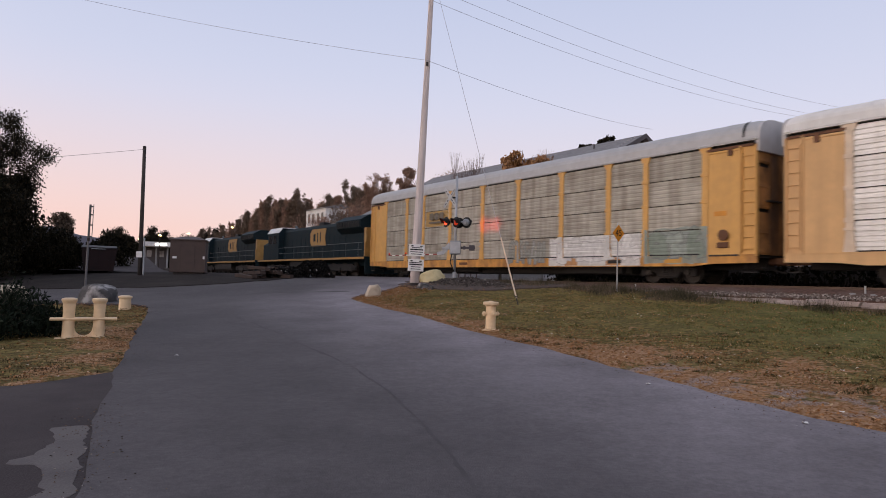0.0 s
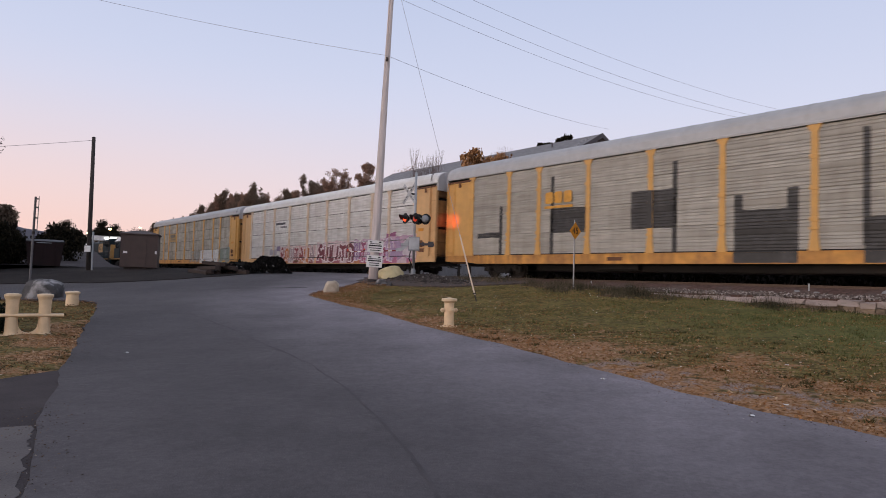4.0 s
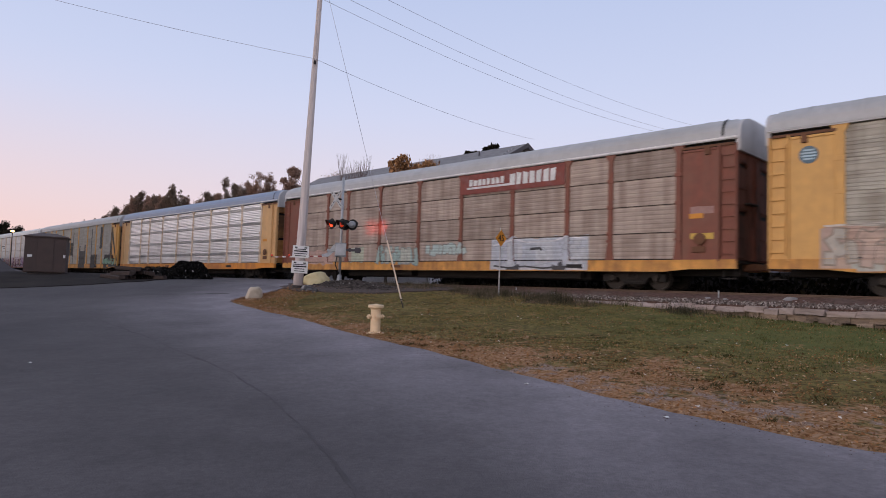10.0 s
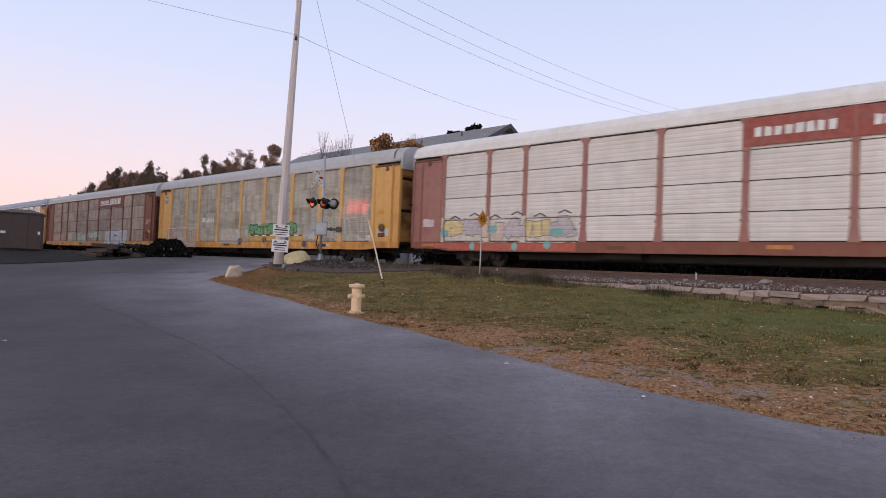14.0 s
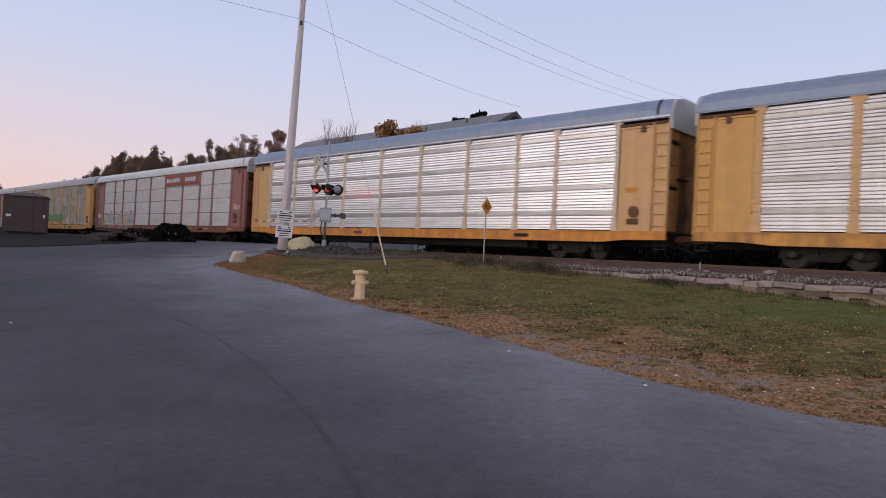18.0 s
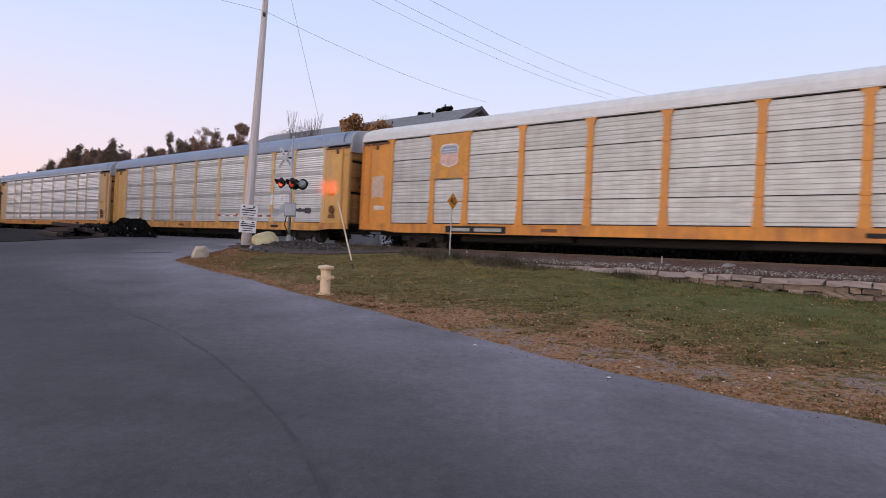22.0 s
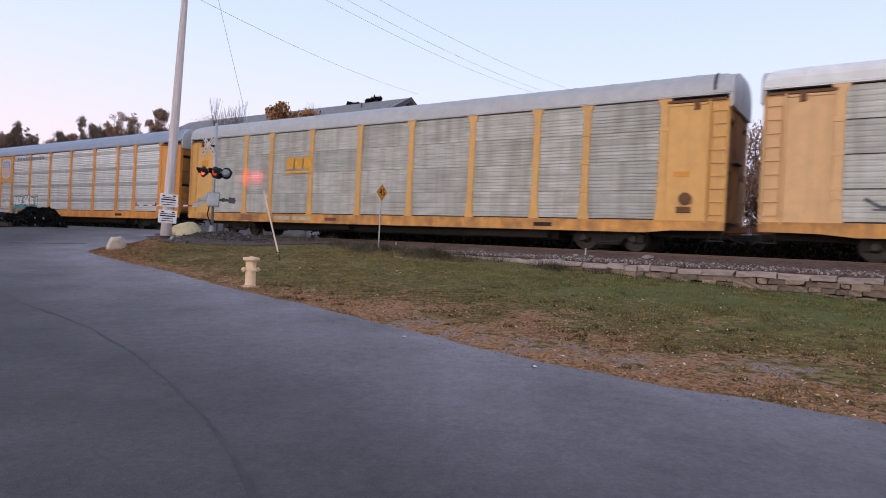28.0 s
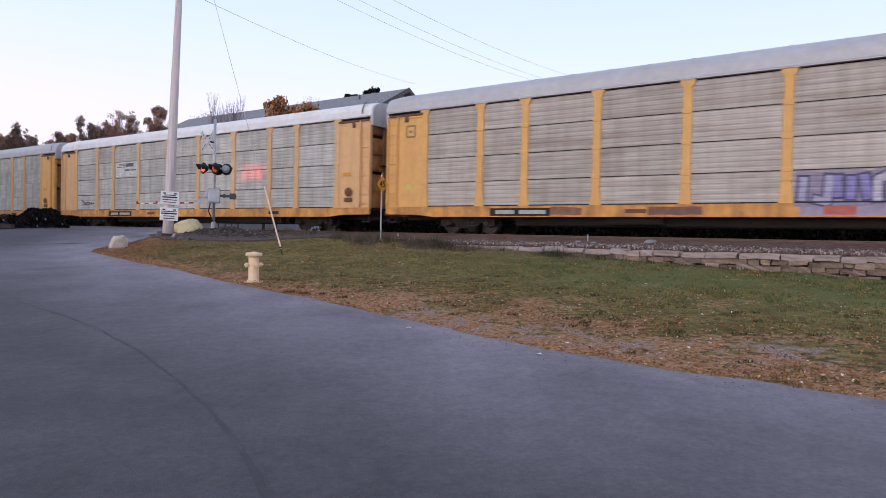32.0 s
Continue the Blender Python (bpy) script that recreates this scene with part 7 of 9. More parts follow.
def tree(kind, seed, height, crown_r, label, m, crown_z=1.5, leaf=0.16, clumps=130, per=26, category="tree", name="tree", group="", trunk_r=0.22, fill=None):
    t = thing(name, m, label, category, group)
    wood, leaves = tree_shapes(seed, height, crown_r, crown_z, leaf, clumps, per, trunk_r=trunk_r)
    if fill:
        # inner foliage that closes the crown
        rng = random.Random(seed + 1)
        count, rx, z0, z1 = fill
        for k in range(count):
            u = Vector((rng.gauss(0, 1), rng.gauss(0, 1), rng.gauss(0, 1))).normalized()
            d = rng.random() ** 0.5 * (0.85 + 0.3 * noise.noise(u * 2.2 + Vector((seed, 0, 0))))
            c = Vector((u.x * rx * d, u.y * rx * d, (z0 + z1) / 2 + u.z * (z1 - z0) / 2 * d))
            for j in range(14):
                p = c + Vector((rng.uniform(-0.4, 0.4), rng.uniform(-0.4, 0.4), rng.uniform(-0.35, 0.35)))
                e = Euler((rng.uniform(0, 6), rng.uniform(0, 6), rng.uniform(0, 6))).to_matrix()
                r = leaf * rng.uniform(0.6, 1.3)
                leaves.add([p + e @ Vector(v) for v in ((-r, 0, 0), (0, -0.55 * r, 0), (r, 0, 0), (0, 0.55 * r, 0))], [(0, 1, 2, 3)])
    part("trunk", wood, "bark", t, smooth=True)
    if leaves.f:
        part("crown", leaves, leaf_material(kind), t)
    return t


def on_land(a, q, dz=0.0, turn=0.0):
    p = plan(a, q)
    return pose(p.x, p.y, land(p.x, p.y) + dz, 0, 0, turn)


def poplar(x, y, top, seed):
    """A bare, upright tree: a thin stem with steep twigs."""
    rng = random.Random(seed)
    z0 = land(x, y)
    h = top - z0
    t = thing("poplar_tree", pose(x, y, z0), "slender bare poplar with upright twigs", "tree", "bare poplars")
    part("trunk", Shape().sweep([(0.04 * math.sin(k), 0.04 * math.cos(k * 1.3), h * k / 8) for k in range(9)], [0.05 - 0.0055 * k for k in range(9)], 6), "twig", t)
    twigs = Shape()
    for k in range(110):
        z = h * rng.uniform(0.3, 0.88)
        a = rng.uniform(0, 6.28)
        ln = rng.uniform(0.12, 0.26) * h
        out = rng.uniform(0.15, 0.6)
        d = Vector((math.cos(a), math.sin(a), 0))
        p = Vector((0, 0, z))
        twigs.sweep([p, p + d * out * 0.6 + Vector((0, 0, ln * 0.4)), p + d * out + Vector((0, 0, min(ln, h * 1.0 - z)))], [0.012, 0.009, 0.005], 4)
    part("branchwork", twigs, "twig", t)


def build_trees():
    rng = random.Random(77)
    kinds = [("rust", 14.8, 4.2, "tall tree with thinning brown autumn leaves"), ("rust", 13.7, 4.0, "tall tree with rust-brown autumn leaves"),
             ("olive", 14.4, 4.0, "tall dense olive-brown tree behind the track"), ("olive", 14.9, 3.4, "half-bare tree with few olive leaves")]
    first = [tree(k, 100 + n, h, r, lab, on_land(189 + 5 * n, 48, -4.6), 0.2, 0.10, (260, 270, 320, 150)[n], 32, group="trees behind the track", fill=((900, 2.9, 2.0, 12.6), (900, 2.8, 2.0, 11.8), (1000, 2.8, 2.0, 12.6), (300, 2.0, 2.0, 10.5))[n]) for n, (k, h, r, lab) in enumerate(kinds)]
    a, k = 208.0, 28
    while a < 340:
        copy_thing(first[rng.choice((0, 0, 1, 1, 2, 3))], on_land(a, 47 + rng.uniform(-4, 5), -4.2 - rng.uniform(0, 2.4), rng.uniform(0, 360)))
        a += rng.uniform(2.6, 4.4) * (1 + k * 0.02)
        k += 1
    # the row behind the track: dense crowns with pointed heads, some thin and half bare
    row = [tree(kind, 110 + n, 15.0, r, lab, on_land(84.7 + 5 * n, 47), 2.0, 0.085, clumps, 30, group="trees in the row behind the track", trunk_r=0.18, fill=fill)
           for n, (kind, r, lab, clumps, fill) in enumerate((
               ("rust", 1.9, "half-bare tree with a rounded brown crown", 230, (520, 1.8, 3.0, 13.9)),
               ("olive", 1.7, "dense olive-brown tree with an uneven head", 260, (1300, 1.75, 2.0, 14.9)),
               ("rust", 1.5, "dense rust-brown tree with a pointed head", 220, (1100, 1.5, 2.0, 15.1)),
               ("olive", 1.5, "slender tree bare at the top and dense below", 110, (900, 1.55, 2.0, 13.6))))]
    tops = ((84.7, 17.5, 0), (88.2, 15.9, 2), (90.5, 15.7, 1), (94.2, 17.5, 3), (97.4, 15.5, 2), (100.4, 15.4, 1), (104.0, 16.2, 1), (107.0, 15.2, 2),
            (114.3, 18.2, 3), (116.2, 17.5, 1), (118.8, 17.6, 3), (121.5, 17.0, 2), (124.5, 17.2, 1), (127.6, 17.5, 2), (130.5, 18.3, 1), (133.6, 17.8, 2),
            (136.8, 17.4, 1), (140.2, 16.8, 2), (144.0, 16.2, 1), (148.0, 15.6, 3), (152.5, 15.0, 1), (158, 14.6, 2), (165, 14.4, 1), (173, 14.2, 3), (182, 14.2, 1))
    for n, (a, top, kind) in enumerate(tops):
        p = plan(a, 47)
        m = pose(p.x, p.y, top - 15.2, 0, 0, 73 * n)
        if n in (0, 1, 2, 3):
            row[kind].matrix_basis = m
        else:
            copy_thing(row[kind], m)
    # lower crowns close the gaps between them
    for k in range(30):
        a = 86.5 + 2.3 * k
        if 108 < a < 115:
            continue
        near = min(tops, key=lambda t: abs(t[0] - a))
        p = plan(a, 48.5)
        copy_thing(row[1 + k % 2], pose(p.x, p.y, near[1] - 15.2 - 0.35 - 0.3 * (k % 3), 0, 0, 41 * k))
    for a, q in ((78, 56), (88, 58), (98, 57), (108, 60), (120, 58), (147, 58), (160, 60)):
        copy_thing(first[rng.choice((1, 2, 0))], on_land(a, q, -0.5, rng.uniform(0, 360)))
    for a, q, n in ((63.5, 30.5, 0), (67, 33, 2), (71, 31, 1)):
        copy_thing(first[n], on_land(a, q, -8.1, 70 * n))
    # the dark round tree beside the long roof, gold shrubs and bare poplars in front of it
    tree("rust", 131, 13.2, 1.8, "round rust-brown tree beside the long grey roof", on_land(72.5, 44.3), 0.5, 0.10, 300, 34, fill=(1300, 1.75, 2.0, 12.9))
    for n, (x, y, top) in enumerate(((4.1, 45.7, 10.25), (4.9, 45.9, 10.75), (5.7, 45.8, 10.6), (6.6, 45.6, 10.55), (7.5, 45.8, 10.6))):
        tree("gold", 132 + 3 * n, top - land(x, y), 1.25, "golden autumn tree in front of the grey roof", pose(x, y, land(x, y)), 3.0, 0.11, 120, 24, group="golden trees", trunk_r=0.12)
    for n, (x, y) in enumerate(((0.85, 48.8), (1.3, 49.2), (1.75, 48.8), (2.2, 49.3), (2.6, 48.7), (6.1, 45.5), (6.7, 45.7), (7.1, 45.4))):
        poplar(x, y, 11.3 - 0.3 * (n * 7 % 4), 140 + n)
    # on the far side to the right, seen between the cars
    for n, (x, y) in enumerate(((33, 37), (38, 33), (28, 41), (43, 28), (36, 41), (41, 38), (46, 33), (31, 45))):
        tree("rust", 150 + n, 9.6, 3.2, "bare reddish tree beyond the track", pose(x, y, land(x, y)), 0.8, 0.09, 150, 20, group="bare trees beyond the track", trunk_r=0.15, fill=(1700, 3.2, 0.2, 8.0))
    for n, (x, y) in enumerate(((20.4, 87.5), (18.6, 88.3), (21.8, 87.0), (19.5, 88.0))):
        tree("dark", 160 + n, 19.35 - (0.3, 0.6, 0.0, 0.3)[n], 1.7, "dark pine standing above the roof ridge", pose(x, y, 1.7), 9.0, 0.24, 260, 26, group="pines above the roof")
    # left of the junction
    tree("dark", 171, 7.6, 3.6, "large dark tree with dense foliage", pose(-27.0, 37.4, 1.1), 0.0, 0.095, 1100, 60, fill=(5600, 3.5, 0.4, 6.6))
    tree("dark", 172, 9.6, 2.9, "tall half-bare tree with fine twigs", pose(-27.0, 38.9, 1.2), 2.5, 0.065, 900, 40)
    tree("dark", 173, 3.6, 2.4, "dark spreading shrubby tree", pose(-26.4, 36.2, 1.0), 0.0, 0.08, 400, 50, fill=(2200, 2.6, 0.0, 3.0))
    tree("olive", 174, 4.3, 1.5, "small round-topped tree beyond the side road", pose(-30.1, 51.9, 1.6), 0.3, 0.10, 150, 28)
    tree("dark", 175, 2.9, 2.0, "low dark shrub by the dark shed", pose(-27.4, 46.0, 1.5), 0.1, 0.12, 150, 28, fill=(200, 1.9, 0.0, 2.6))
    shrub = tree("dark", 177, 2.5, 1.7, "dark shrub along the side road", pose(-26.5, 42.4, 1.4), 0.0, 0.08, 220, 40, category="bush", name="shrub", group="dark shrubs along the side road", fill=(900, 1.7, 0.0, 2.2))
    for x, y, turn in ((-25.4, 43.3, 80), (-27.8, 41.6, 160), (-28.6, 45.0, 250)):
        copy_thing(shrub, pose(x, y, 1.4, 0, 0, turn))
    # tall trees added out of view to keep the low western light from the far cars
    tall = tree("dark", 178, 12.5, 4.6, "tall dark tree, used for the unseen light block and the far rise", pose(-39, 39, 1.2), 0.0, 0.14, 500, 40, group="tall dark trees along the side road", trunk_r=0.3, fill=(2600, 4.4, 0.8, 11.5))
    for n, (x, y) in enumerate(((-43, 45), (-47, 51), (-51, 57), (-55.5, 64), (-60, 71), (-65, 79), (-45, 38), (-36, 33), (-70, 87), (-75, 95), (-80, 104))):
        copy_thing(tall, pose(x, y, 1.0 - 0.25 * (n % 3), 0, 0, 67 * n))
    tree("dark", 176, 3.6, 2.6, "round dark tree behind the dark shed", pose(-31.6, 62.0, 1.6), 0.1, 0.15, 170, 28, fill=(220, 2.4, 0.0, 3.4))
    # the wooded rise beyond the end of the street
    for n in range(30):
        x = -170 + n * 4.9 + rng.uniform(-1.5, 1.5)
        copy_thing(tall, pose(x, 168 + rng.uniform(-4, 14), 0.3 + rng.uniform(-1.0, 0.8) - 3.2 * (1 - smooth01(-92, -78, x)), 0, 0, rng.uniform(0, 360)))


def far_brush():
    """Scrub along the far side of the track, seen below the cars, its shade put into the leaf colour."""
    rng = random.Random(91)
    s = Shape()
    for name, a0, a1 in (("earth_bank", -45, 27), ("earth_bank", 43, 150)):
        b = Shape()
        n = int((a1 - a0) / 0.8)
        v = []
        for k in range(n + 1):
            a = a0 + (a1 - a0) * k / n
            top = 2.62 + 0.12 * noise.noise((a * 0.4, 7, 0)) + 0.06 * noise.noise((a * 1.7, 7, 0))
            v += [plan(a, 26.0 + 0.1 * noise.noise((a, 1, 0)), 1.0), plan(a, 26.5, 0.5 + top * 0.5), plan(a, 27.1, top), plan(a, 29.0, top - 0.1), plan(a, 31.0, 1.0)]
        b.add(v, [(5 * k + j, 5 * k + j + 1, 5 * k + j + 6, 5 * k + j + 5) for k in range(n) for j in range(4)])
        single(name, b, "dirt_lot", "low dark earth bank beyond the track", "bank", kind="structure")
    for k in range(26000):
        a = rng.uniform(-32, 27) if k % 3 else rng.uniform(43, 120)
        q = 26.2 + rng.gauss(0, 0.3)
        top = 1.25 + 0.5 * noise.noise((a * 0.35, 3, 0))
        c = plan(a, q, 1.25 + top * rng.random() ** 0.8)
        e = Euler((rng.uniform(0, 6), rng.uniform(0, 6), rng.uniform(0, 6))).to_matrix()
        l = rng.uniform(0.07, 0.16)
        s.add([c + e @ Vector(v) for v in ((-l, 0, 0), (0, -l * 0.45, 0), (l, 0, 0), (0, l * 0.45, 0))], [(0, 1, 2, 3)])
    # near-black leaf colours carry the shade behind the cars
    single("trackside_scrub", s, island_material("shaded_scrub", [(0.0, (0.004, 0.005, 0.003)), (0.9, (0.013, 0.012, 0.008)), (1.0, (0.025, 0.02, 0.012))], 0.9), "scrub along the far side of the track, coloured near black for shade", "scrub", kind="stuff")


def build_hedge():
    rng = random.Random(5)
    bush = thing("juniper_bush", pose(-10.25, 14.3, 0.14), "dense dark green juniper bush by the yellow bitts", "bush")
    s, stems = Shape(), Shape()
    for k in range(150):
        a = rng.uniform(0, 6.28)
        r = 1.35 * math.sqrt(rng.random())
        top = 1.2 * (1 - (r / 1.55) ** 2) * rng.uniform(0.7, 1.15)
        p = Vector((r * math.cos(a) * 1.2, r * math.sin(a), 0.05))
        q = p + Vector((math.cos(a) * 0.35, math.sin(a) * 0.35, top))
        stems.tube(p * 0.3, q, 0.014, 0.005, 4, caps=False)
        for j in range(110):
            c = p.lerp(q, rng.uniform(0.15, 1.05)) + Vector((rng.gauss(0, 0.10), rng.gauss(0, 0.10), rng.gauss(0, 0.06)))
            e = Euler((rng.uniform(0, 6), rng.uniform(0, 6), rng.uniform(0, 6))).to_matrix()
            l = rng.uniform(0.03, 0.075)
            s.add([c + e @ Vector(v) for v in ((-l, 0, 0), (0, -l * 0.4, 0), (l, 0, 0), (0, l * 0.3, 0))], [(0, 1, 2, 3)])
    part("branchwork", stems, "bark", bush)
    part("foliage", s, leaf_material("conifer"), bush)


# ---- things ----
def boulder(name, m, size, seed, material, label, cut=(0.86, 0.82, 0.80)):
    rng = random.Random(seed)
    bm = bmesh.new()
    bmesh.ops.create_icosphere(bm, subdivisions=4, radius=1)
    off = rng.uniform(0, 50)
    for v in bm.verts:
        p = v.co.copy()
        d = 1 + 0.28 * noise.noise(p * 1.1 + Vector((off, 0, 0))) + 0.10 * noise.noise(p * 2.7 + Vector((0, off, 0))) + 0.035 * noise.noise(p * 7 + Vector((0, 0, off)))
        q = p * d
        for axis, lim in enumerate(cut):
            if abs(q[axis]) > lim:
                q[axis] = math.copysign(lim + (abs(q[axis]) - lim) * 0.35, q[axis])
        v.co = Vector((q.x * size[0], q.y * size[1], q.z * size[2] + size[2] * 0.45))
    me = bpy.data.meshes.new(name)
    bm.to_mesh(me)
    bm.free()
    me.polygons.foreach_set("use_smooth", [True] * len(me.polygons))
    me.materials.append(M[material])
    ob = new(name, me)
    ob.matrix_basis = m
    return tagged(ob, label, "rock")


def hydrant():
    h = thing("fire_hydrant", pose(1.18, 15.36, land(1.18, 15.36) - 0.01, 0, 0, 20), "cream-yellow fire hydrant on the grass verge", "hydrant")
    part("barrel", Shape().lathe([(0.165, 0), (0.165, 0.035), (0.128, 0.05), (0.118, 0.10), (0.118, 0.57), (0.15, 0.60), (0.15, 0.605)], 24), "hydrant", h, smooth=False)
    part("bonnet", Shape().lathe([(0.17, 0.60), (0.185, 0.615), (0.185, 0.66), (0.17, 0.675), (0.06, 0.685), (0.035, 0.70)], 24), "hydrant", h)
    part("base_flange", Shape().lathe([(0.20, 0.0), (0.20, 0.03), (0.16, 0.035)], 24), "hydrant", h)
    for a, r in ((0, 0.042), (180, 0.042), (270, 0.05)):
        part("outlet_cap", Shape().lathe([(r, 0.09), (r, 0.15), (r * 1.25, 0.155), (r * 1.25, 0.19), (r * 0.5, 0.2), (r * 0.4, 0.225)], 14, at=(0, 0, 0), axis="x"), "hydrant", h, at=pose(0, 0, 0.40, 0, 0, a))
    for k in range(8):
        a = radians(45 * k)
        part("bolt", Shape().lathe([(0.014, 0.625), (0.014, 0.645)], 6, at=(0.155 * math.cos(a), 0.155 * math.sin(a), 0)), "hydrant", h)


def bitts():
    b = thing("mooring_bitts", pose(-7.73, 14.25, 0.15, 0, 0, 28), "cream-yellow double mooring bitts with a cross plate", "bitts")
    for x in (-0.29, 0.29):
        post = part("bitt_post", Shape().lathe([(0.15, 0.0), (0.138, 0.03), (0.12, 0.09), (0.114, 0.40), (0.116, 0.66), (0.124, 0.76), (0.148, 0.815), (0.155, 0.835), (0.15, 0.87), (0.09, 0.885)], 24), "hydrant", b, smooth=False, at=pose(x, 0, 0))
    part("cross_plate", Shape().box(-0.64, 0.64, -0.13, 0.13, 0.40, 0.46, 0.025), "hydrant", b)
    part("base_plate", Shape().box(-0.54, 0.54, -0.22, 0.22, 0.0, 0.03, 0.012), "hydrant", b)
    arch = [(-0.28, 0.03)] + [(-0.17 * math.cos(math.pi * k / 10), 0.24 - 0.17 * math.sin(math.pi * k / 10)) for k in range(11)] + [(0.28, 0.03)]
    part("web_plate", Shape().plate(arch, 0.03, 0.06), "hydrant", b)
    s = thing("mooring_bollard", pose(-10.18, 21.15, 0.42), "short cream-yellow iron bollard", "bollard")
    part("bollard_post", Shape().lathe([(0.19, 0), (0.185, 0.03), (0.175, 0.4)], 24), "hydrant", s)
    part("bollard_cap", Shape().lathe([(0.20, 0.36), (0.215, 0.39), (0.21, 0.43), (0.12, 0.455)], 24), "hydrant", s)


def notice(pole, z, seed):
    """A white notice with bars for its small print."""
    p = part("notice_board", Shape().box(-0.33, 0.33, -0.012, 0.0, z - 0.25, z + 0.25, 0.008), "white", pole, "white notice with unreadable lines", at=pose(0.02, -0.215, 0, 0, 0, 3))
    rng = random.Random(seed)
    for x in (-0.24, 0.14):
        part("print_bar", Shape().box(x, x + 0.1, -0.018, -0.012, z + 0.15, z + 0.2), "black", p)
    for k in range(4):
        w = rng.uniform(0.2, 0.28)
        part("print_bar", Shape().box(-w, w, -0.018, -0.012, z + 0.09 - k * 0.09, z + 0.12 - k * 0.09 + (0.02 if k == 1 else 0)), "black", p)


def big_pole():
    base = Vector((-1.14, 27.68, land(-1.14, 27.68) - 0.1))
    lean = Euler((radians(0.0), radians(1.75), 0)).to_matrix().to_4x4()
    p = thing("utility_pole", Matrix.Translation(base) @ lean, "tall silvered wooden utility pole leaning slightly", "utility pole")
    s = Shape()
    s.sweep([(0, 0, k * 1.05) for k in range(17)], [max(0.105, 0.205 - 0.0094 * k) for k in range(17)], 18)
    part("shaft", s, "pole_wood", p, smooth=True)
    part("collar_band", Shape().lathe([(0.235, 0), (0.225, 0.22)], 18), "dark_wood", p, at=pose(0, 0, 0.02))
    notice(p, 1.62, 1)
    notice(p, 0.99, 2)
    part("crossarm", Shape().box(-1.2, 1.2, -0.06, 0.06, 15.6, 15.72, 0.01), "pole_wood", p, at=pose(0, -0.14, 0, 0, 0, -34))
    for x in (-1.1, -0.4, 0.4, 1.1):
        part("insulator", Shape().lathe([(0.03, 15.72), (0.06, 15.76), (0.04, 15.82), (0.05, 15.86), (0.02, 15.9)], 10, at=(x, -0.14, 0)), "glass", p, at=pose(0, 0, 0, 0, 0, -34))
    part("wire_clamp", Shape().box(-0.05, 0.05, -0.24, 0.24, 9.55, 9.68, 0.02), "dark_wood", p)
    return base


def cable(points, radius, label, name="overhead_cable"):
    s = Shape()
    s.sweep(points, radius, 5)
    return single(name, s, "wire", label, "cable")


def sag(p, q, drop, n=24):
    p, q = Vector(p), Vector(q)
    return [p.lerp(q, k / n) - Vector((0, 0, drop * 4 * (k / n) * (1 - k / n))) for k in range(n + 1)]


def build_wires():
    far = plan(22.7, 50, 15.0)
    for (dx, z), (fx, fz) in zip(((0.1, 13.6), (0.25, 14.1), (0.35, 14.9)), ((-0.9, 14.2), (0.0, 14.3), (0.9, 14.9))):
        cable(sag((-0.72 + dx, 27.5, z), far + Vector((fx, -fx * 0.3, fz - 15.0)), 0.75), 0.008, "thin overhead power line over the track", "overhead_cable")
    cable(sag((-22.4, 33.2, 16.4), (-0.85, 27.45, 11.0), 0.25), 0.008, "thin overhead line to the tall pole")
    cable(sag((-0.85, 27.45, 11.0), tuple(plan(30.8, 40, 13.3)), 0.35), 0.008, "thin overhead line to the warehouse gable")
    # guy wire with its pale guard
    foot = Vector((2.44, 20.59, land(2.44, 20.59)))
    head = Vector((-0.72, 27.62, 14.9))
    d = (head - foot).normalized()
    guy = thing("guy_wire", Matrix.Translation(foot), "steel guy wire with a pale plastic guard", "guy wire")
    part("strand", Shape().tube((0, 0, 0), head - foot, 0.008, n=5), "wire", guy)
    part("anchor_rod", Shape().tube(d * -0.1, d * 0.35, 0.018, n=8).lathe([(0.05, -0.02), (0.05, 0.02)], 10, at=tuple(d * 0.3)), "dark_wood", guy)
    part("wire_guard", Shape().tube(d * 0.25, d * 2.5, 0.026, n=10), "cream", guy, "pale yellow plastic guard")
    far_pole = thing("utility_pole", pose(far.x, far.y, 1.6, 0, 0, 30), "distant utility pole with two crossarms beyond the track", "utility pole")
    part("shaft", Shape().tube((0, 0, 0), (0, 0, 13.3), 0.15, 0.10, 12), "grey_box", far_pole)
    for z in (12.8, 12.0):
        part("crossarm", Shape().box(-1.2, 1.2, -0.05, 0.05, z, z + 0.1, 0.01), "grey_box", far_pole)
        for x in (-1.1, -0.5, 0.5, 1.1):
            part("insulator", Shape().lathe([(0.03, 0.12), (0.06, 0.17), (0.03, 0.26)], 8, at=(x, 0, z)), "white", far_pole)
    x, y = -17.70, 38.38
    lp = thing("utility_pole", pose(x, y, land(x, y) - 0.05, 0, -0.6, 0), "dark wooden pole beside the side road", "utility pole")
    part("shaft", Shape().tube((0, 0, 0), (0, 0, 7.7), 0.125, 0.095, 14), "dark_wood", lp, smooth=True)
    part("meter_plate", Shape().box(-0.17, 0.17, -0.2, -0.15, 1.15, 1.5, 0.01), "white", lp)
    part("conduit", Shape().tube((0.22, -0.05, 0), (0.22, -0.05, 2.3), 0.05, n=8), "grey_box", lp)
    part("pole_cap", Shape().tube((0, 0, 7.7), (0, 0, 7.76), 0.11, 0.06, 12), "dark_wood", lp)
    cable(sag((x, y, 8.95), (-60, 52, 9.2), 0.5), 0.012, "thin overhead line to the dark pole")


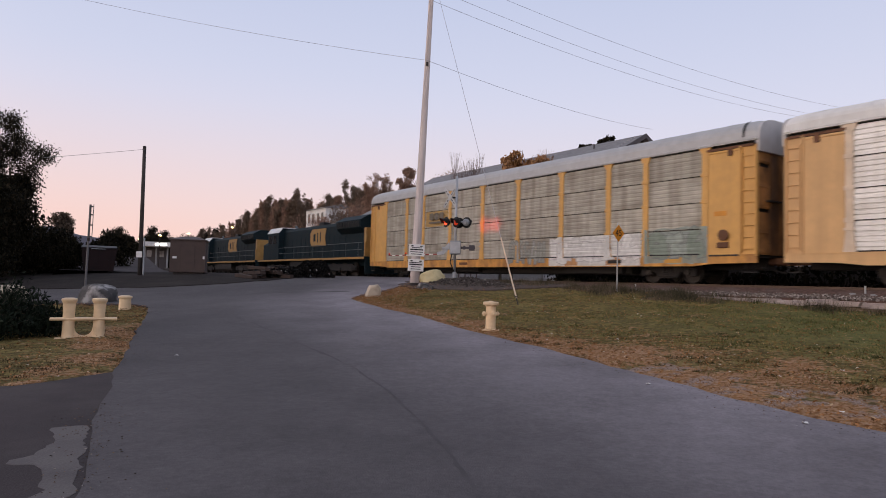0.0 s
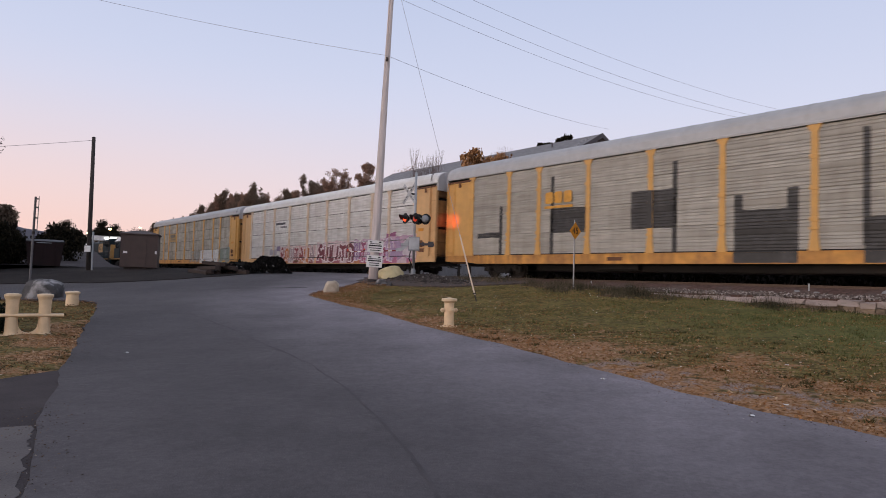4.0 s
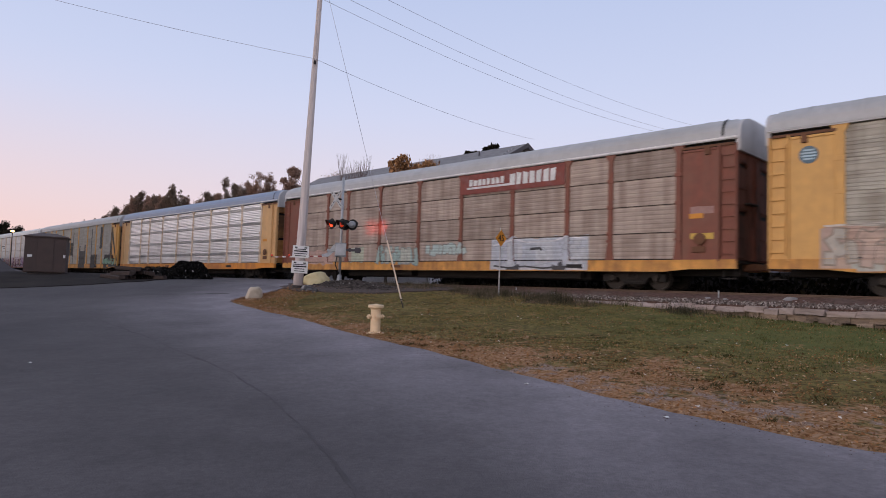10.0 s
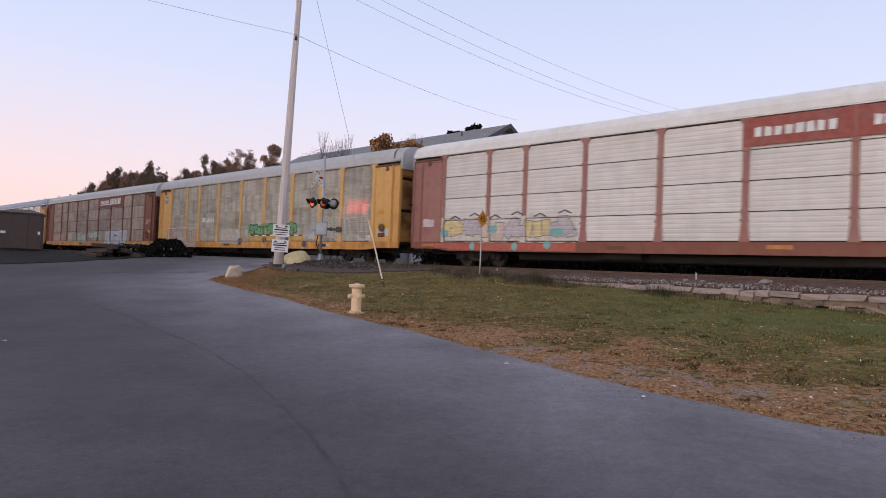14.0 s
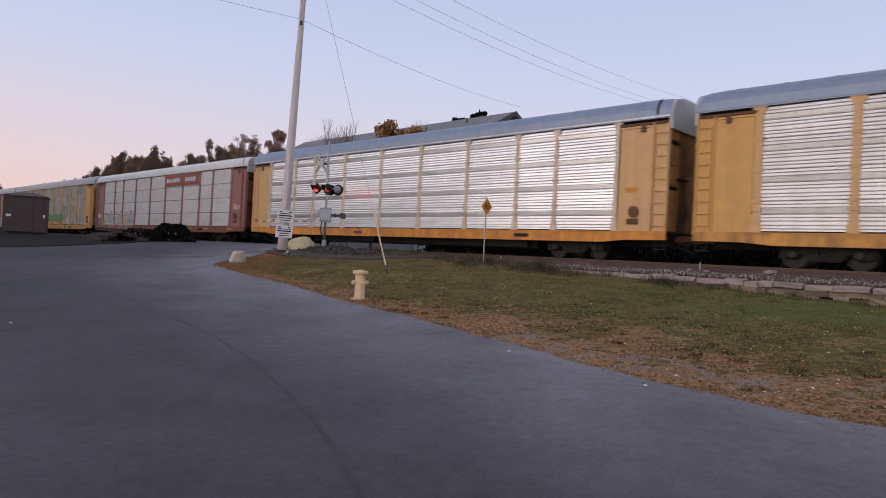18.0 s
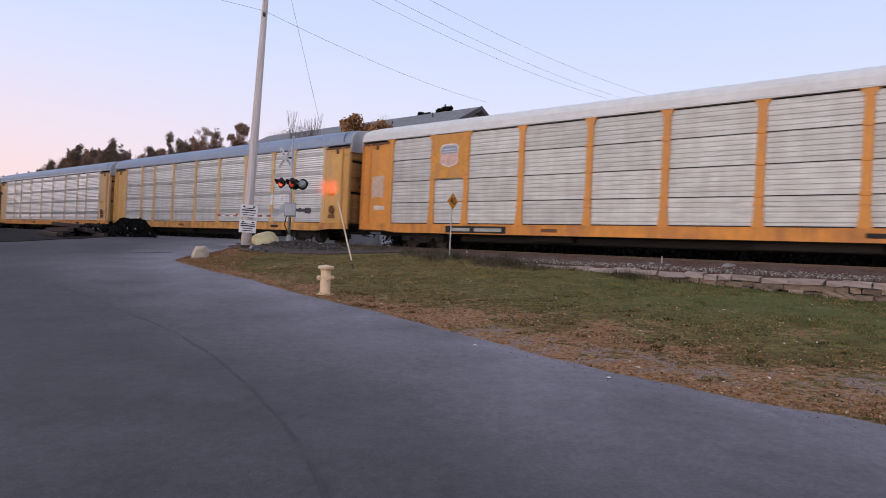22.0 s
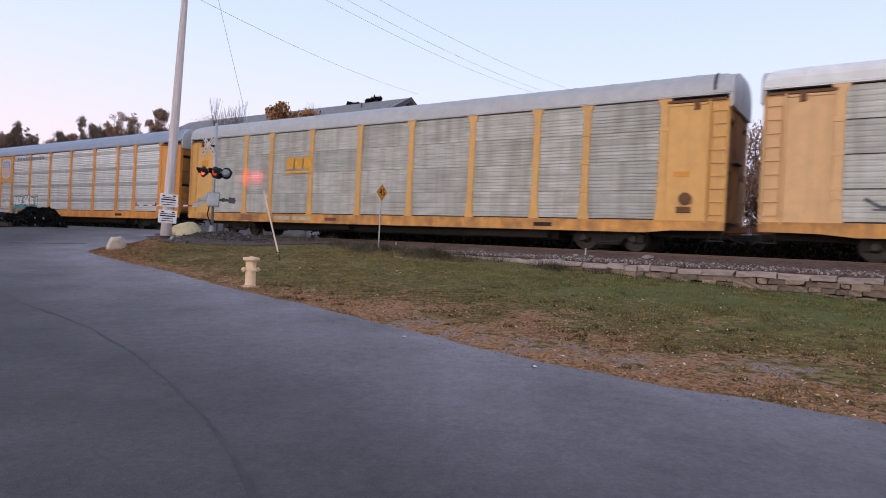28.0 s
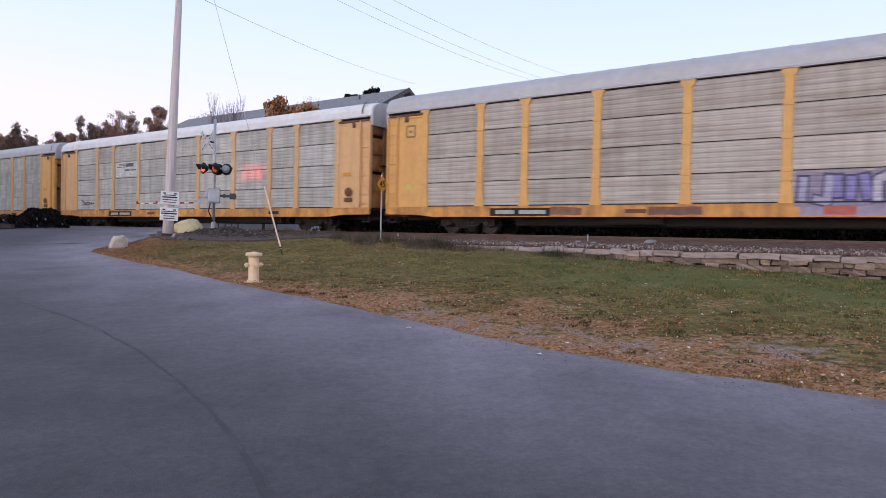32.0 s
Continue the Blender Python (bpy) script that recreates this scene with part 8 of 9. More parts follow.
def crossing_signal():
    p = plan(25.0, 18.0)
    g = rise(p.x, p.y)
    sig = thing("crossing_signal", pose(p.x, p.y, g, 0, 0, 0), "railway crossing signal with crossbuck, red lamps and lowered gate", "crossing signal")
    part("foundation", Shape().box(-0.3, 0.3, -0.3, 0.3, -0.3, 0.12, 0.04), "concrete", sig)
    part("base_casting", Shape().lathe([(0.14, 0.1), (0.13, 0.14), (0.10, 0.40), (0.08, 0.44)], 14), "grey_box", sig)
    part("mast", Shape().tube((0, 0, 0.1), (0, 0, 5.0), 0.062, n=16), "aluminium", sig, smooth=True)
    buck = new("crossbuck")
    buck.parent = sig
    buck.matrix_basis = pose(-0.30, -0.10, 3.97, 0, 0, -52)
    for a in (45, -45):
        part("crossbuck_blade", Shape().box(-0.62, 0.62, -0.012, 0.012, -0.09, 0.09, 0.01), "aluminium", buck, at=pose(0, 0.014 if a > 0 else 0, 0, 0, a, 0))
        for k in (-0.42, -0.22, 0.22, 0.42):
            part("lettering_bar", Shape().box(k - 0.06, k + 0.06, -0.016, -0.012, -0.022, 0.022), "trim", buck, at=pose(0, 0.014 if a > 0 else 0, 0, 0, a, 0))
    part("bracket", Shape().tube((0, 0, 3.97), (-0.30, -0.09, 3.97), 0.04, n=8), "black", sig)
    part("lamp_crossarm", Shape().tube((-0.52, 0.08, 2.82), (0.52, -0.08, 2.82), 0.03, n=8).box(-0.1, 0.1, -0.1, 0.1, 2.74, 2.9, 0.02), "grey_box", sig)
    for k, (x, y, yaw, lit) in enumerate(((-0.46, -0.02, -62, True), (0.02, -0.16, -52, True), (0.52, -0.05, 148, False))):
        head = new("lamp_head")
        head.parent = sig
        head.matrix_basis = pose(x, y, 2.80, 0, 0, yaw)
        part("background_disc", Shape().lathe([(0.25, 0.0), (0.255, 0.01), (0.25, 0.02)], 28, axis="y"), "black", head)
        part("housing", Shape().lathe([(0.17, 0.02), (0.17, 0.12), (0.10, 0.2)], 20, axis="y"), "grey_box" if k == 2 else "black", head)
        part("lens", Shape().lathe([(0.145, -0.03), (0.15, 0.0)], 24, axis="y"), ("lens_lit" if k == 0 else "lens_dim") if lit else "lens_red", head)
        hood = Shape()
        n = 14
        v = []
        for yy, r in ((0.0, 0.165), (-0.32, 0.165)):
            for i in range(n + 1):
                a = radians(-20 + 220 * i / n)
                v.append((r * math.cos(a), yy * (0.55 + 0.45 * max(0, math.sin(a))), r * math.sin(a)))
        hood.add(v, [(i, i + 1, n + 2 + i, n + 1 + i) for i in range(n)])
        part("visor", hood, "black", head)
    # the pair of lamps that faces the track throws its red light on the passing cars
    for x, y, tx in ((0.18, 0.30, 27.1), (0.52, 0.12, 26.2)):
        head = new("lamp_head")
        head.parent = sig
        to = plan(tx, 21.4, 4.62) - (p + Vector((x, y, g + 2.80)))
        yaw = math.degrees(math.atan2(to.y, to.x)) + 90
        head.matrix_basis = pose(x, y, 2.80, 0, 0, yaw)
        part("background_disc", Shape().lathe([(0.25, 0.0), (0.255, 0.01), (0.25, 0.02)], 28, axis="y"), "black", head)
        part("housing", Shape().lathe([(0.17, 0.02), (0.17, 0.12), (0.10, 0.2)], 20, axis="y"), "black", head)
        part("lens", Shape().lathe([(0.145, -0.03), (0.15, 0.0)], 24, axis="y"), "lens_lit", head)
        lamp = bpy.data.lights.new("red_beam", "SPOT")
        lamp.energy, lamp.color, lamp.spot_size, lamp.spot_blend, lamp.shadow_soft_size = 400.0, (1.0, 0.05, 0.03), radians(20), 1.0, 0.12
        beam = new("red_beam", lamp)
        eye = p + Vector((x, y, g + 2.80)) + to.normalized() * 0.45
        beam.matrix_basis = look(eye, eye + to)
    box = part("gate_mechanism", Shape().box(-0.26, 0.26, -0.22, 0.22, 1.28, 1.92, 0.06), "grey_box", sig)
    part("mechanism_lid", Shape().box(-0.24, 0.24, -0.26, -0.22, 1.34, 1.86, 0.03), "aluminium", box)
    part("counterweight_arm", Shape().box(0.2, 0.95, -0.05, 0.05, 1.55, 1.66, 0.02).box(0.66, 0.92, -0.07, 0.07, 1.48, 1.74, 0.03).box(0.38, 0.48, -0.06, 0.06, 1.52, 1.70, 0.02), "trim", sig)
    part("gate_bracket", Shape().box(-0.62, -0.2, -0.08, 0.08, 1.50, 1.62, 0.02)
         .plate([(-0.3, 1.86), (-0.62, 1.42), (-0.85, 1.36), (-0.85, 1.26), (-0.55, 1.26), (-0.2, 1.60)], 0.06, 0.12), "aluminium", sig)
    part("cable_loop", Shape().tube((-0.15, -0.1, 1.3), (-0.22, -0.12, 0.9), 0.025, n=6).tube((-0.22, -0.12, 0.9), (-0.02, -0.1, 0.45), 0.025, n=6), "black", sig)
    # the lowered gate, across the road
    ga = thing("crossing_gate_arm", pose(p.x - 0.5, p.y + 0.4, g + 1.30, 0, 0.4, 90 + TRACK_YAW + 8), "lowered crossing gate arm with red and white stripes and small lamps", "gate arm")
    n = 14
    for k in range(n):
        x0 = 0.2 + 4.1 * k / n
        part("gate_stripe", Shape().box(x0, x0 + 4.1 / n, -0.02, 0.02, -0.036 + 0.0012 * k, 0.036 - 0.0012 * k, 0.004), "red" if k % 2 else "white", ga)
    for x in (1.5, 2.9, 4.25):
        lamp = part("gate_lamp", Shape().lathe([(0.035, 0.05), (0.045, 0.08), (0.045, 0.12), (0.02, 0.14)], 12, at=(x, 0, 0)), "gate_lens", ga)
        part("lamp_foot", Shape().box(x - 0.04, x + 0.04, -0.03, 0.03, 0.03, 0.06), "black", lamp)


def text_mesh(body, size, extrude=0.003):
    cu = bpy.data.curves.new("text", "FONT")
    cu.body, cu.size, cu.extrude, cu.align_x, cu.align_y = body, size, extrude, "CENTER", "CENTER"
    ob = bpy.data.objects.new("text", cu)
    scene.collection.objects.link(ob)
    bpy.context.view_layer.update()
    me = bpy.data.meshes.new_from_object(ob.evaluated_get(bpy.context.evaluated_depsgraph_get()))
    bpy.data.objects.remove(ob)
    return me


def speed_sign():
    p = plan(15.7, 18.5)
    z = land(p.x, p.y)
    s = thing("speed_sign", pose(p.x, p.y, z, 0, 0, 34.6), "amber diamond track sign with black 45 on a thin post", "sign")
    part("sign_post", Shape().box(-0.022, 0.022, -0.02, 0.02, 0, 2.4, 0.006), "aluminium", s)
    plate = part("sign_plate", Shape().plate([(0, -0.31), (0.31, 0), (0, 0.31), (-0.31, 0)], 0.0, 0.012).moved(pose(0, -0.03, 2.12)), "sign_yellow", s)
    me = text_mesh("45", 0.33)
    me.materials.clear()
    me.materials.append(M["black"])
    part("numerals", me, "", plate, "black numerals", at=pose(0, -0.047, 2.12, 90, 0, 0))
    part("post_tip", Shape().lathe([(0.022, 0), (0.012, 0.12), (0.004, 0.14)], 8, at=(0, 0, 2.39)), "aluminium", s)


def trackside():
    for a, q, h in ((8.6, 20.9, 0.34), (16.9, 21.0, 0.25)):
        p = plan(a, q, 1.45)
        m = thing("marker_post", pose(p.x, p.y, p.z, 0, 0, 20), "short white marker post beside the rails", "post")
        part("stake", Shape().box(-0.025, 0.025, -0.02, 0.02, 0, h, 0.008), "aluminium", m)
        part("stake_foot", Shape().box(-0.09, 0.09, -0.06, 0.06, 0, 0.06, 0.015), "rock_grey", m)
    for n, (a, q, r) in enumerate(((6.5, 21.0, 0.17), (6.1, 20.9, 0.08), (8.9, 20.8, 0.09), (8.3, 20.7, 0.07), (14.5, 20.2, 0.08))):
        p = plan(a, q, 1.48)
        boulder("ballast_rock", pose(p.x, p.y, p.z, 0, 0, 40 * n), (r * 1.4, r, r * 0.8), 60 + n, "rock_grey", "pale grey rock lying beside the rails")
    for n, (x, y) in enumerate(((0.03, 21.2), (4.6, 7.5), (3.9, 7.0), (2.9, 9.1), (9.5, 12.2), (6.2, 10.1), (8.0, 8.8), (-4.6, 11.5))):
        z = land(x, y) + 0.04
        single("paper_scrap", Shape().add([(-0.03, -0.02, 0), (0.03, -0.025, 0.008), (0.035, 0.02, 0.0), (0.0, 0.03, 0.015), (-0.03, 0.02, 0.003), (0, -0.03, 0.012)], [(0, 5, 1, 2, 3, 4)]),
               "white", "small pale scrap lying on the ground", "litter", pose(x, y, z, 0, 0, 50 * n))


def timber_pile():
    rng = random.Random(44)
    for n in range(18):
        lay = n // 8
        p = Vector((-9.45 + rng.uniform(-0.9, 0.8) * (1 - 0.25 * lay), 35.0 + rng.uniform(-0.8, 0.9), 0))
        z = road_height(p.x, p.y) + 0.1 + lay * 0.19
        single("railway_tie", Shape().box(-1.25, 1.25, -0.11, 0.11, -0.09, 0.09, 0.015), "tie", "old weathered railway tie on a pile beside the crossing", "timber",
                   pose(p.x, p.y, z, rng.uniform(-4, 4), rng.uniform(-3, 3), 90 + TRACK_YAW + rng.uniform(-25, 25)), "pile of old ties")
    rng = random.Random(45)
    bush = thing("bramble_heap", pose(-7.45, 35.3, land(-7.45, 35.3), 0, 0, 12), "low dark heap of brush and scrap by the crossing", "brush")
    s = Shape()
    for k in range(9000):
        x = rng.uniform(-1.75, 1.65)
        top = 0.56 * smooth01(-1.85, -1.5, x) + 0.36 * smooth01(-0.4, 0.1, x) - 0.9 * smooth01(1.0, 1.75, x) + 0.07 * noise.noise((x * 3, 1, 0))
        y = rng.gauss(0, 0.45)
        z = top * math.exp(-(y / 1.0) ** 2) * rng.random() ** 0.45
        e = Euler((rng.uniform(0, 6), rng.uniform(0, 6), rng.uniform(0, 6))).to_matrix()
        l = rng.uniform(0.05, 0.11)
        s.add([Vector((x, y, max(0.02, z))) + e @ Vector(v) for v in ((-l, 0, 0), (0, -l * 0.5, 0), (l, 0, 0), (0, l * 0.5, 0))], [(0, 1, 2, 3)])
    part("brushwood", s, island_material("black_brush", [(0.0, (0.006, 0.006, 0.006)), (0.93, (0.016, 0.015, 0.014)), (1.0, (0.07, 0.065, 0.06))], 0.9), bush)
    for n in range(9):
        x = rng.uniform(-1.4, 1.4)
        part("pale_scrap", Shape().box(-0.05, 0.05, -0.02, 0.02, -0.025, 0.03, 0.008), "rock_grey", bush, at=pose(rng.uniform(-1.2, 1.4), -0.75 - 0.1 * (n % 2), 0.12 + 0.1 * (n % 4), 20 * n, 33 * n, 50 * n))
        part("scrap_bar", Shape().box(-0.5, 0.5, -0.05, 0.05, -0.04, 0.04, 0.01), "black", bush, at=pose(x, rng.uniform(-0.5, 0.1), 0.15 + 0.12 * (n % 3), rng.uniform(-15, 15), rng.uniform(-20, 20), rng.uniform(-40, 40)))


def signal_shed():
    p = Vector((-15.63, 40.4))
    z = land(p.x, p.y)
    sh = thing("signal_shed", pose(p.x, p.y, z, 0, 0, 16), "brown steel signal shed with a low hipped roof", "shed")
    part("plinth", Shape().box(-0.8, 0.8, -0.8, 0.8, -0.2, 0.12, 0.02), "concrete", sh)
    part("shell", Shape().box(-1.0, 1.0, -1.0, 1.0, 0.12, 2.12, 0.03), "shed", sh)
    part("roof", Shape().add([(-1.08, -1.08, 2.12), (1.08, -1.08, 2.12), (1.08, 1.08, 2.12), (-1.08, 1.08, 2.12), (-0.4, 0, 2.34), (0.4, 0, 2.34), (-1.08, -1.08, 2.06), (1.08, -1.08, 2.06), (1.08, 1.08, 2.06), (-1.08, 1.08, 2.06)],
                         [(0, 1, 5, 4), (1, 2, 5), (2, 3, 4, 5), (3, 0, 4), (6, 7, 1, 0), (7, 8, 2, 1), (8, 9, 3, 2), (9, 6, 0, 3), (9, 8, 7, 6)]), "shed", sh)
    part("door", Shape().box(-0.4, 0.4, -1.03, -1.0, 0.16, 2.0, 0.01), "shed", sh)
    part("door_plate", Shape().box(-0.85, -0.62, -1.02, -1.0, 0.95, 1.08), "white", sh, "small white plate")
    part("lamp_plate", Shape().box(0.86, 0.97, -1.02, -1.0, 0.95, 1.12), "white", sh)


def warehouse():
    """The long low-pitched building beyond the track; its gable looks to the right."""
    h = thing("warehouse", track_pose(0, 40), "long pale warehouse with a grey shingled gable roof", "building")
    a0, a1, half, eave, ridge = 32.2, 60.0, 9.5, 7.8, 13.05
    wall = Shape()
    wall.box(a0, a1, -half, -half + 0.25, 0.5, eave).box(a0, a1, half - 0.25, half, 0.5, eave)
    part("long_wall", wall, "siding", h)
    for k, x in enumerate((a0, a1 - 0.25)):
        part("gable_wall", Shape().prism([(-half, 0.5), (half, 0.5), (half, eave), (0, ridge - 0.1), (-half, eave)], x, x + 0.25), "siding", h, "pale horizontal siding")
    for k in range(26):
        z = eave + 0.2 * k
        w = max(0.1, half * (1 - (z - eave) / (ridge - eave)) - 0.1)
        part("siding_board", Shape().box(a0 - 0.03, a0, -w, w, z, z + 0.17), "siding", h)
    for s in (1, -1):
        r = Shape()
        e = half + 0.6
        ez = eave - 0.6 * (ridge - eave) / half
        r.add([(a0 - 0.8, 0, ridge), (a1, 0, ridge), (a1, e * s, ez), (a0 - 0.8, e * s, ez), (a0 - 0.8, 0, ridge - 0.22), (a1, 0, ridge - 0.22), (a1, e * s, ez - 0.22), (a0 - 0.8, e * s, ez - 0.22)],
              [(0, 1, 2, 3), (4, 7, 6, 5), (0, 3, 7, 4), (1, 5, 6, 2), (3, 2, 6, 7)])
        roof = part("roof_slope", r, "shingle", h)
        part("rake_board", Shape().add([(a0 - 0.84, 0, ridge + 0.05), (a0 - 0.84, e * s, ez + 0.05), (a0 - 0.84, e * s, ez - 0.3), (a0 - 0.84, 0, ridge - 0.3), (a0 - 0.80, 0, ridge + 0.05), (a0 - 0.80, e * s, ez + 0.05),
                                             (a0 - 0.80, e * s, ez - 0.3), (a0 - 0.80, 0, ridge - 0.3)], [(0, 1, 2, 3), (7, 6, 5, 4), (0, 4, 5, 1), (2, 6, 7, 3)]), "trim", h, "dark rake board")
    part("vent_pipe", Shape().tube((a0 + 3.2, 1.2, 12.3), (a0 + 3.2, 1.2, 12.75), 0.07, n=8), "trim", h)
    w = thing("white_house", on_land(82.6, 38.0, 0.0, 90 + TRACK_YAW), "white house half hidden in the trees", "house")
    part("wall", Shape().box(-3.2, 3.2, -2, 2, -0.5, 8.3), "white", w)
    part("roof", Shape().prism([(-2.3, 8.2), (2.3, 8.2), (0, 8.8)], -3.5, 3.5), "shingle", w)
    for x in (-2.2, -0.8, 0.8, 2.2):
        part("window", Shape().box(x - 0.35, x + 0.35, 2.0, 2.03, 6.4, 7.6), "glass", w)


STREET = Vector((-0.442, 0.897, 0))    # the way of the far street


def street_height(k):
    """The top of the far street k metres out."""
    p = STREET * k
    return max(land(p.x, p.y), land(p.x + 3, p.y + 1.5), land(p.x - 3, p.y - 1.5)) + 0.02 + 0.08 * smooth01(47, 55, k) + 2.4 * smooth01(54, 118, k)


def street_end():
    """The street that runs off on the far left, with its lamps and a lit forecourt."""
    for n, (x, y, z) in enumerate(((-41.48, 85.47, 5.54), (-39.98, 86.18, 5.99), (-39.74, 91.76, 6.91), (-39.91, 102.51, 7.95), (-36.89, 114.19, 9.95))):
        l = thing("street_lamp", pose(x, y, 1.3), "distant street lamp glowing warm yellow", "street lamp", "lamps along the far street")
        part("pole", Shape().tube((0, 0, 0), (0, 0, z - 1.3), 0.07, 0.05, 8), "dark_wood", l)
        part("arm", Shape().tube((0, 0, z - 1.4), (0, 0, z - 1.25), 0.05, n=6), "dark_wood", l)
        part("lamp", Shape().lathe([(0.1, -0.12), (0.2, -0.05), (0.19, 0.05), (0.1, 0.1)], 12, at=(0.0, 0, z - 1.2)), "lamp_warm", l)
    f = thing("filling_station", pose(-61.6, 140.8, 4.7, 0, 0, 24) @ Matrix.Scale(1.4, 4), "lit white forecourt building at the end of the street", "building")
    part("canopy", Shape().box(-1.9, 1.9, -2.0, 2.0, 1.9, 2.6, 0.05), "white", f)
    part("canopy_lights", Shape().box(-0.2, 1.4, -2.04, -2.0, 2.1, 2.4), "lamp_white", f)
    for x in (-1.6, 0, 1.6):
        part("column", Shape().box(x - 0.12, x + 0.12, -0.12, 0.12, -3.0, 1.9, 0.02), "grey_box", f)
    part("shop", Shape().box(-1.8, 1.8, 2.0, 5.0, -3.0, 1.8, 0.04), "trim", f)
    for x in (-1.0, 0.8):
        part("shop_window", Shape().box(x - 0.35, x + 0.35, 1.96, 2.0, 0.4, 1.4), "siding", f)
    d = thing("dumpster", pose(-22.3, 42.5, land(-22.3, 42.5) + 0.05, 0, 0, 28), "dark maroon steel dumpster with its lid shut", "dumpster")
    part("bin", Shape().add([(x * (0.86 if z < 0.5 else 1.0), y, z) for z in (0.12, 1.55) for x, y in ((-1.0, -0.75), (1.0, -0.75), (1.0, 0.75), (-1.0, 0.75))],
                            [(3, 2, 1, 0), (4, 5, 6, 7), (0, 1, 5, 4), (1, 2, 6, 5), (2, 3, 7, 6), (3, 0, 4, 7)]), "bin_paint", d)
    part("rim", Shape().box(-1.05, 1.05, -0.80, 0.80, 1.48, 1.57, 0.02), "bin_paint", d)
    part("lid", Shape().add([(-1.02, -0.78, 1.57), (1.02, -0.78, 1.57), (1.02, 0.78, 1.74), (-1.02, 0.78, 1.74), (-1.02, -0.78, 1.62), (1.02, -0.78, 1.62), (1.02, 0.78, 1.79), (-1.02, 0.78, 1.79)],
                            [(3, 2, 1, 0), (4, 5, 6, 7), (0, 1, 5, 4), (1, 2, 6, 5), (2, 3, 7, 6), (3, 0, 4, 7)]), "black", d)
    for x in (-0.6, 0.0, 0.6):
        part("rib", Shape().box(x - 0.05, x + 0.05, -0.82, -0.75, 0.2, 1.48, 0.01), "bin_paint", d)
    part("white_stripe", Shape().box(-0.45, 0.35, -0.812, -0.80, 1.50, 1.54), "grey_box", d, "pale narrow plate on the rim")
    for x in (-0.7, 0.7):
        part("foot", Shape().box(x - 0.12, x + 0.12, -0.6, 0.6, 0.0, 0.12, 0.02), "black", d)
    # the street climbs away from the side road
    way, off = STREET, Vector((STREET.y, -STREET.x, 0))
    v = []
    stops = [47 + 4 * k for k in range(21)]
    for k in stops:
        for side, z in ((-3.4, 0), (3.4, 0), (5.2, -1.6), (-5.2, -1.6)):
            v.append(way * k + off * side + Vector((0, 0, street_height(k) + z)))
    f3 = [(4 * k + a, 4 * k + b, 4 * k + 4 + b, 4 * k + 4 + a) for k in range(len(stops) - 1) for a, b in ((0, 1), (1, 2), (3, 0))]
    single("far_street", Shape().add(v, f3), "old_asphalt", "narrow asphalt street climbing away between dark verges", "road", kind="structure")
    lit = thing("car", Matrix(), "distant dark car with its headlights on", "car")
    part("body", Shape().prism([(-0.85, 0.25), (0.85, 0.25), (0.88, 0.8), (0.7, 1.35), (-0.7, 1.35), (-0.88, 0.8)], -0.3, 3.6), "black", lit)
    part("bonnet", Shape().box(-1.1, -0.3, -0.84, 0.84, 0.25, 0.82, 0.05), "black", lit)
    part("windscreen", Shape().box(-0.34, -0.30, -0.62, 0.62, 0.9, 1.28), "glass", lit)
    for y in (-0.6, 0.6):
        part("headlight", Shape().lathe([(0.12, -0.05), (0.14, 0.0), (0.12, 0.03)], 12, at=(-1.12, y, 0.62), axis="x"), "headlight", lit)
        for x in (-0.6, 2.7):
            part("wheel", Shape().lathe([(0.1, -0.1), (0.3, -0.1), (0.32, 0.0), (0.3, 0.1), (0.1, 0.1)], 16, at=(x, y * 1.3, 0.32), axis="y"), "wheel", lit)
    for y, z in ((0.25, 4.72), (1.15, 3.95)):
        p = way * 112 + off * (y - 0.9) * 1.2
        lamp = thing("street_lamp", pose(p.x, p.y, street_height(112)), "low white lamp beside the far street", "street lamp", "low lamps by the far street")
        part("pole", Shape().tube((0, 0, 0), (0, 0, z - street_height(112)), 0.05, n=8), "dark_wood", lamp)
        part("lamp", Shape().lathe([(0.1, -0.1), (0.16, 0.0), (0.1, 0.1)], 12, at=(0, 0, z - street_height(112))), "lamp_white", lamp)
    p = thing("sign_post", pose(-13.75, 25.3, 0.5, 0, 0.6, 28.5), "thin grey street sign post with narrow blades seen edge-on", "sign post")
    part("post", Shape().tube((0, 0, 0), (0, 0, 3.72), 0.04, n=10), "post_grey", p)
    part("street_blade", Shape().box(0.10, 0.125, -0.25, 0.25, 2.35, 3.72, 0.008), "post_grey", p)
    for z in (2.45, 2.9, 3.3, 3.62):
        part("bracket", Shape().box(0.02, 0.11, -0.02, 0.02, z, z + 0.05), "post_grey", p)
    part("collar", Shape().lathe([(0.05, 0.0), (0.05, 0.12)], 10, at=(0, 0, 2.3)), "dark_wood", p)
    # wooded ridges at the horizon; the far one has haze mixed into its colour
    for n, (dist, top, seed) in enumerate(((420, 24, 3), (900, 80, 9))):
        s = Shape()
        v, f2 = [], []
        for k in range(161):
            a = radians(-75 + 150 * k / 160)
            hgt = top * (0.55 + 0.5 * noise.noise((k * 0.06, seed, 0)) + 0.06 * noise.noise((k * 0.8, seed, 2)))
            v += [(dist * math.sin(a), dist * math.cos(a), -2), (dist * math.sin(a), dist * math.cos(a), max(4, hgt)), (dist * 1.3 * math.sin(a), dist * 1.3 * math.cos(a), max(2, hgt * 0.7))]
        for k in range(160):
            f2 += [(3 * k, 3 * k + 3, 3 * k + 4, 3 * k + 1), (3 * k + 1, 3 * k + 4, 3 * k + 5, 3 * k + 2)]
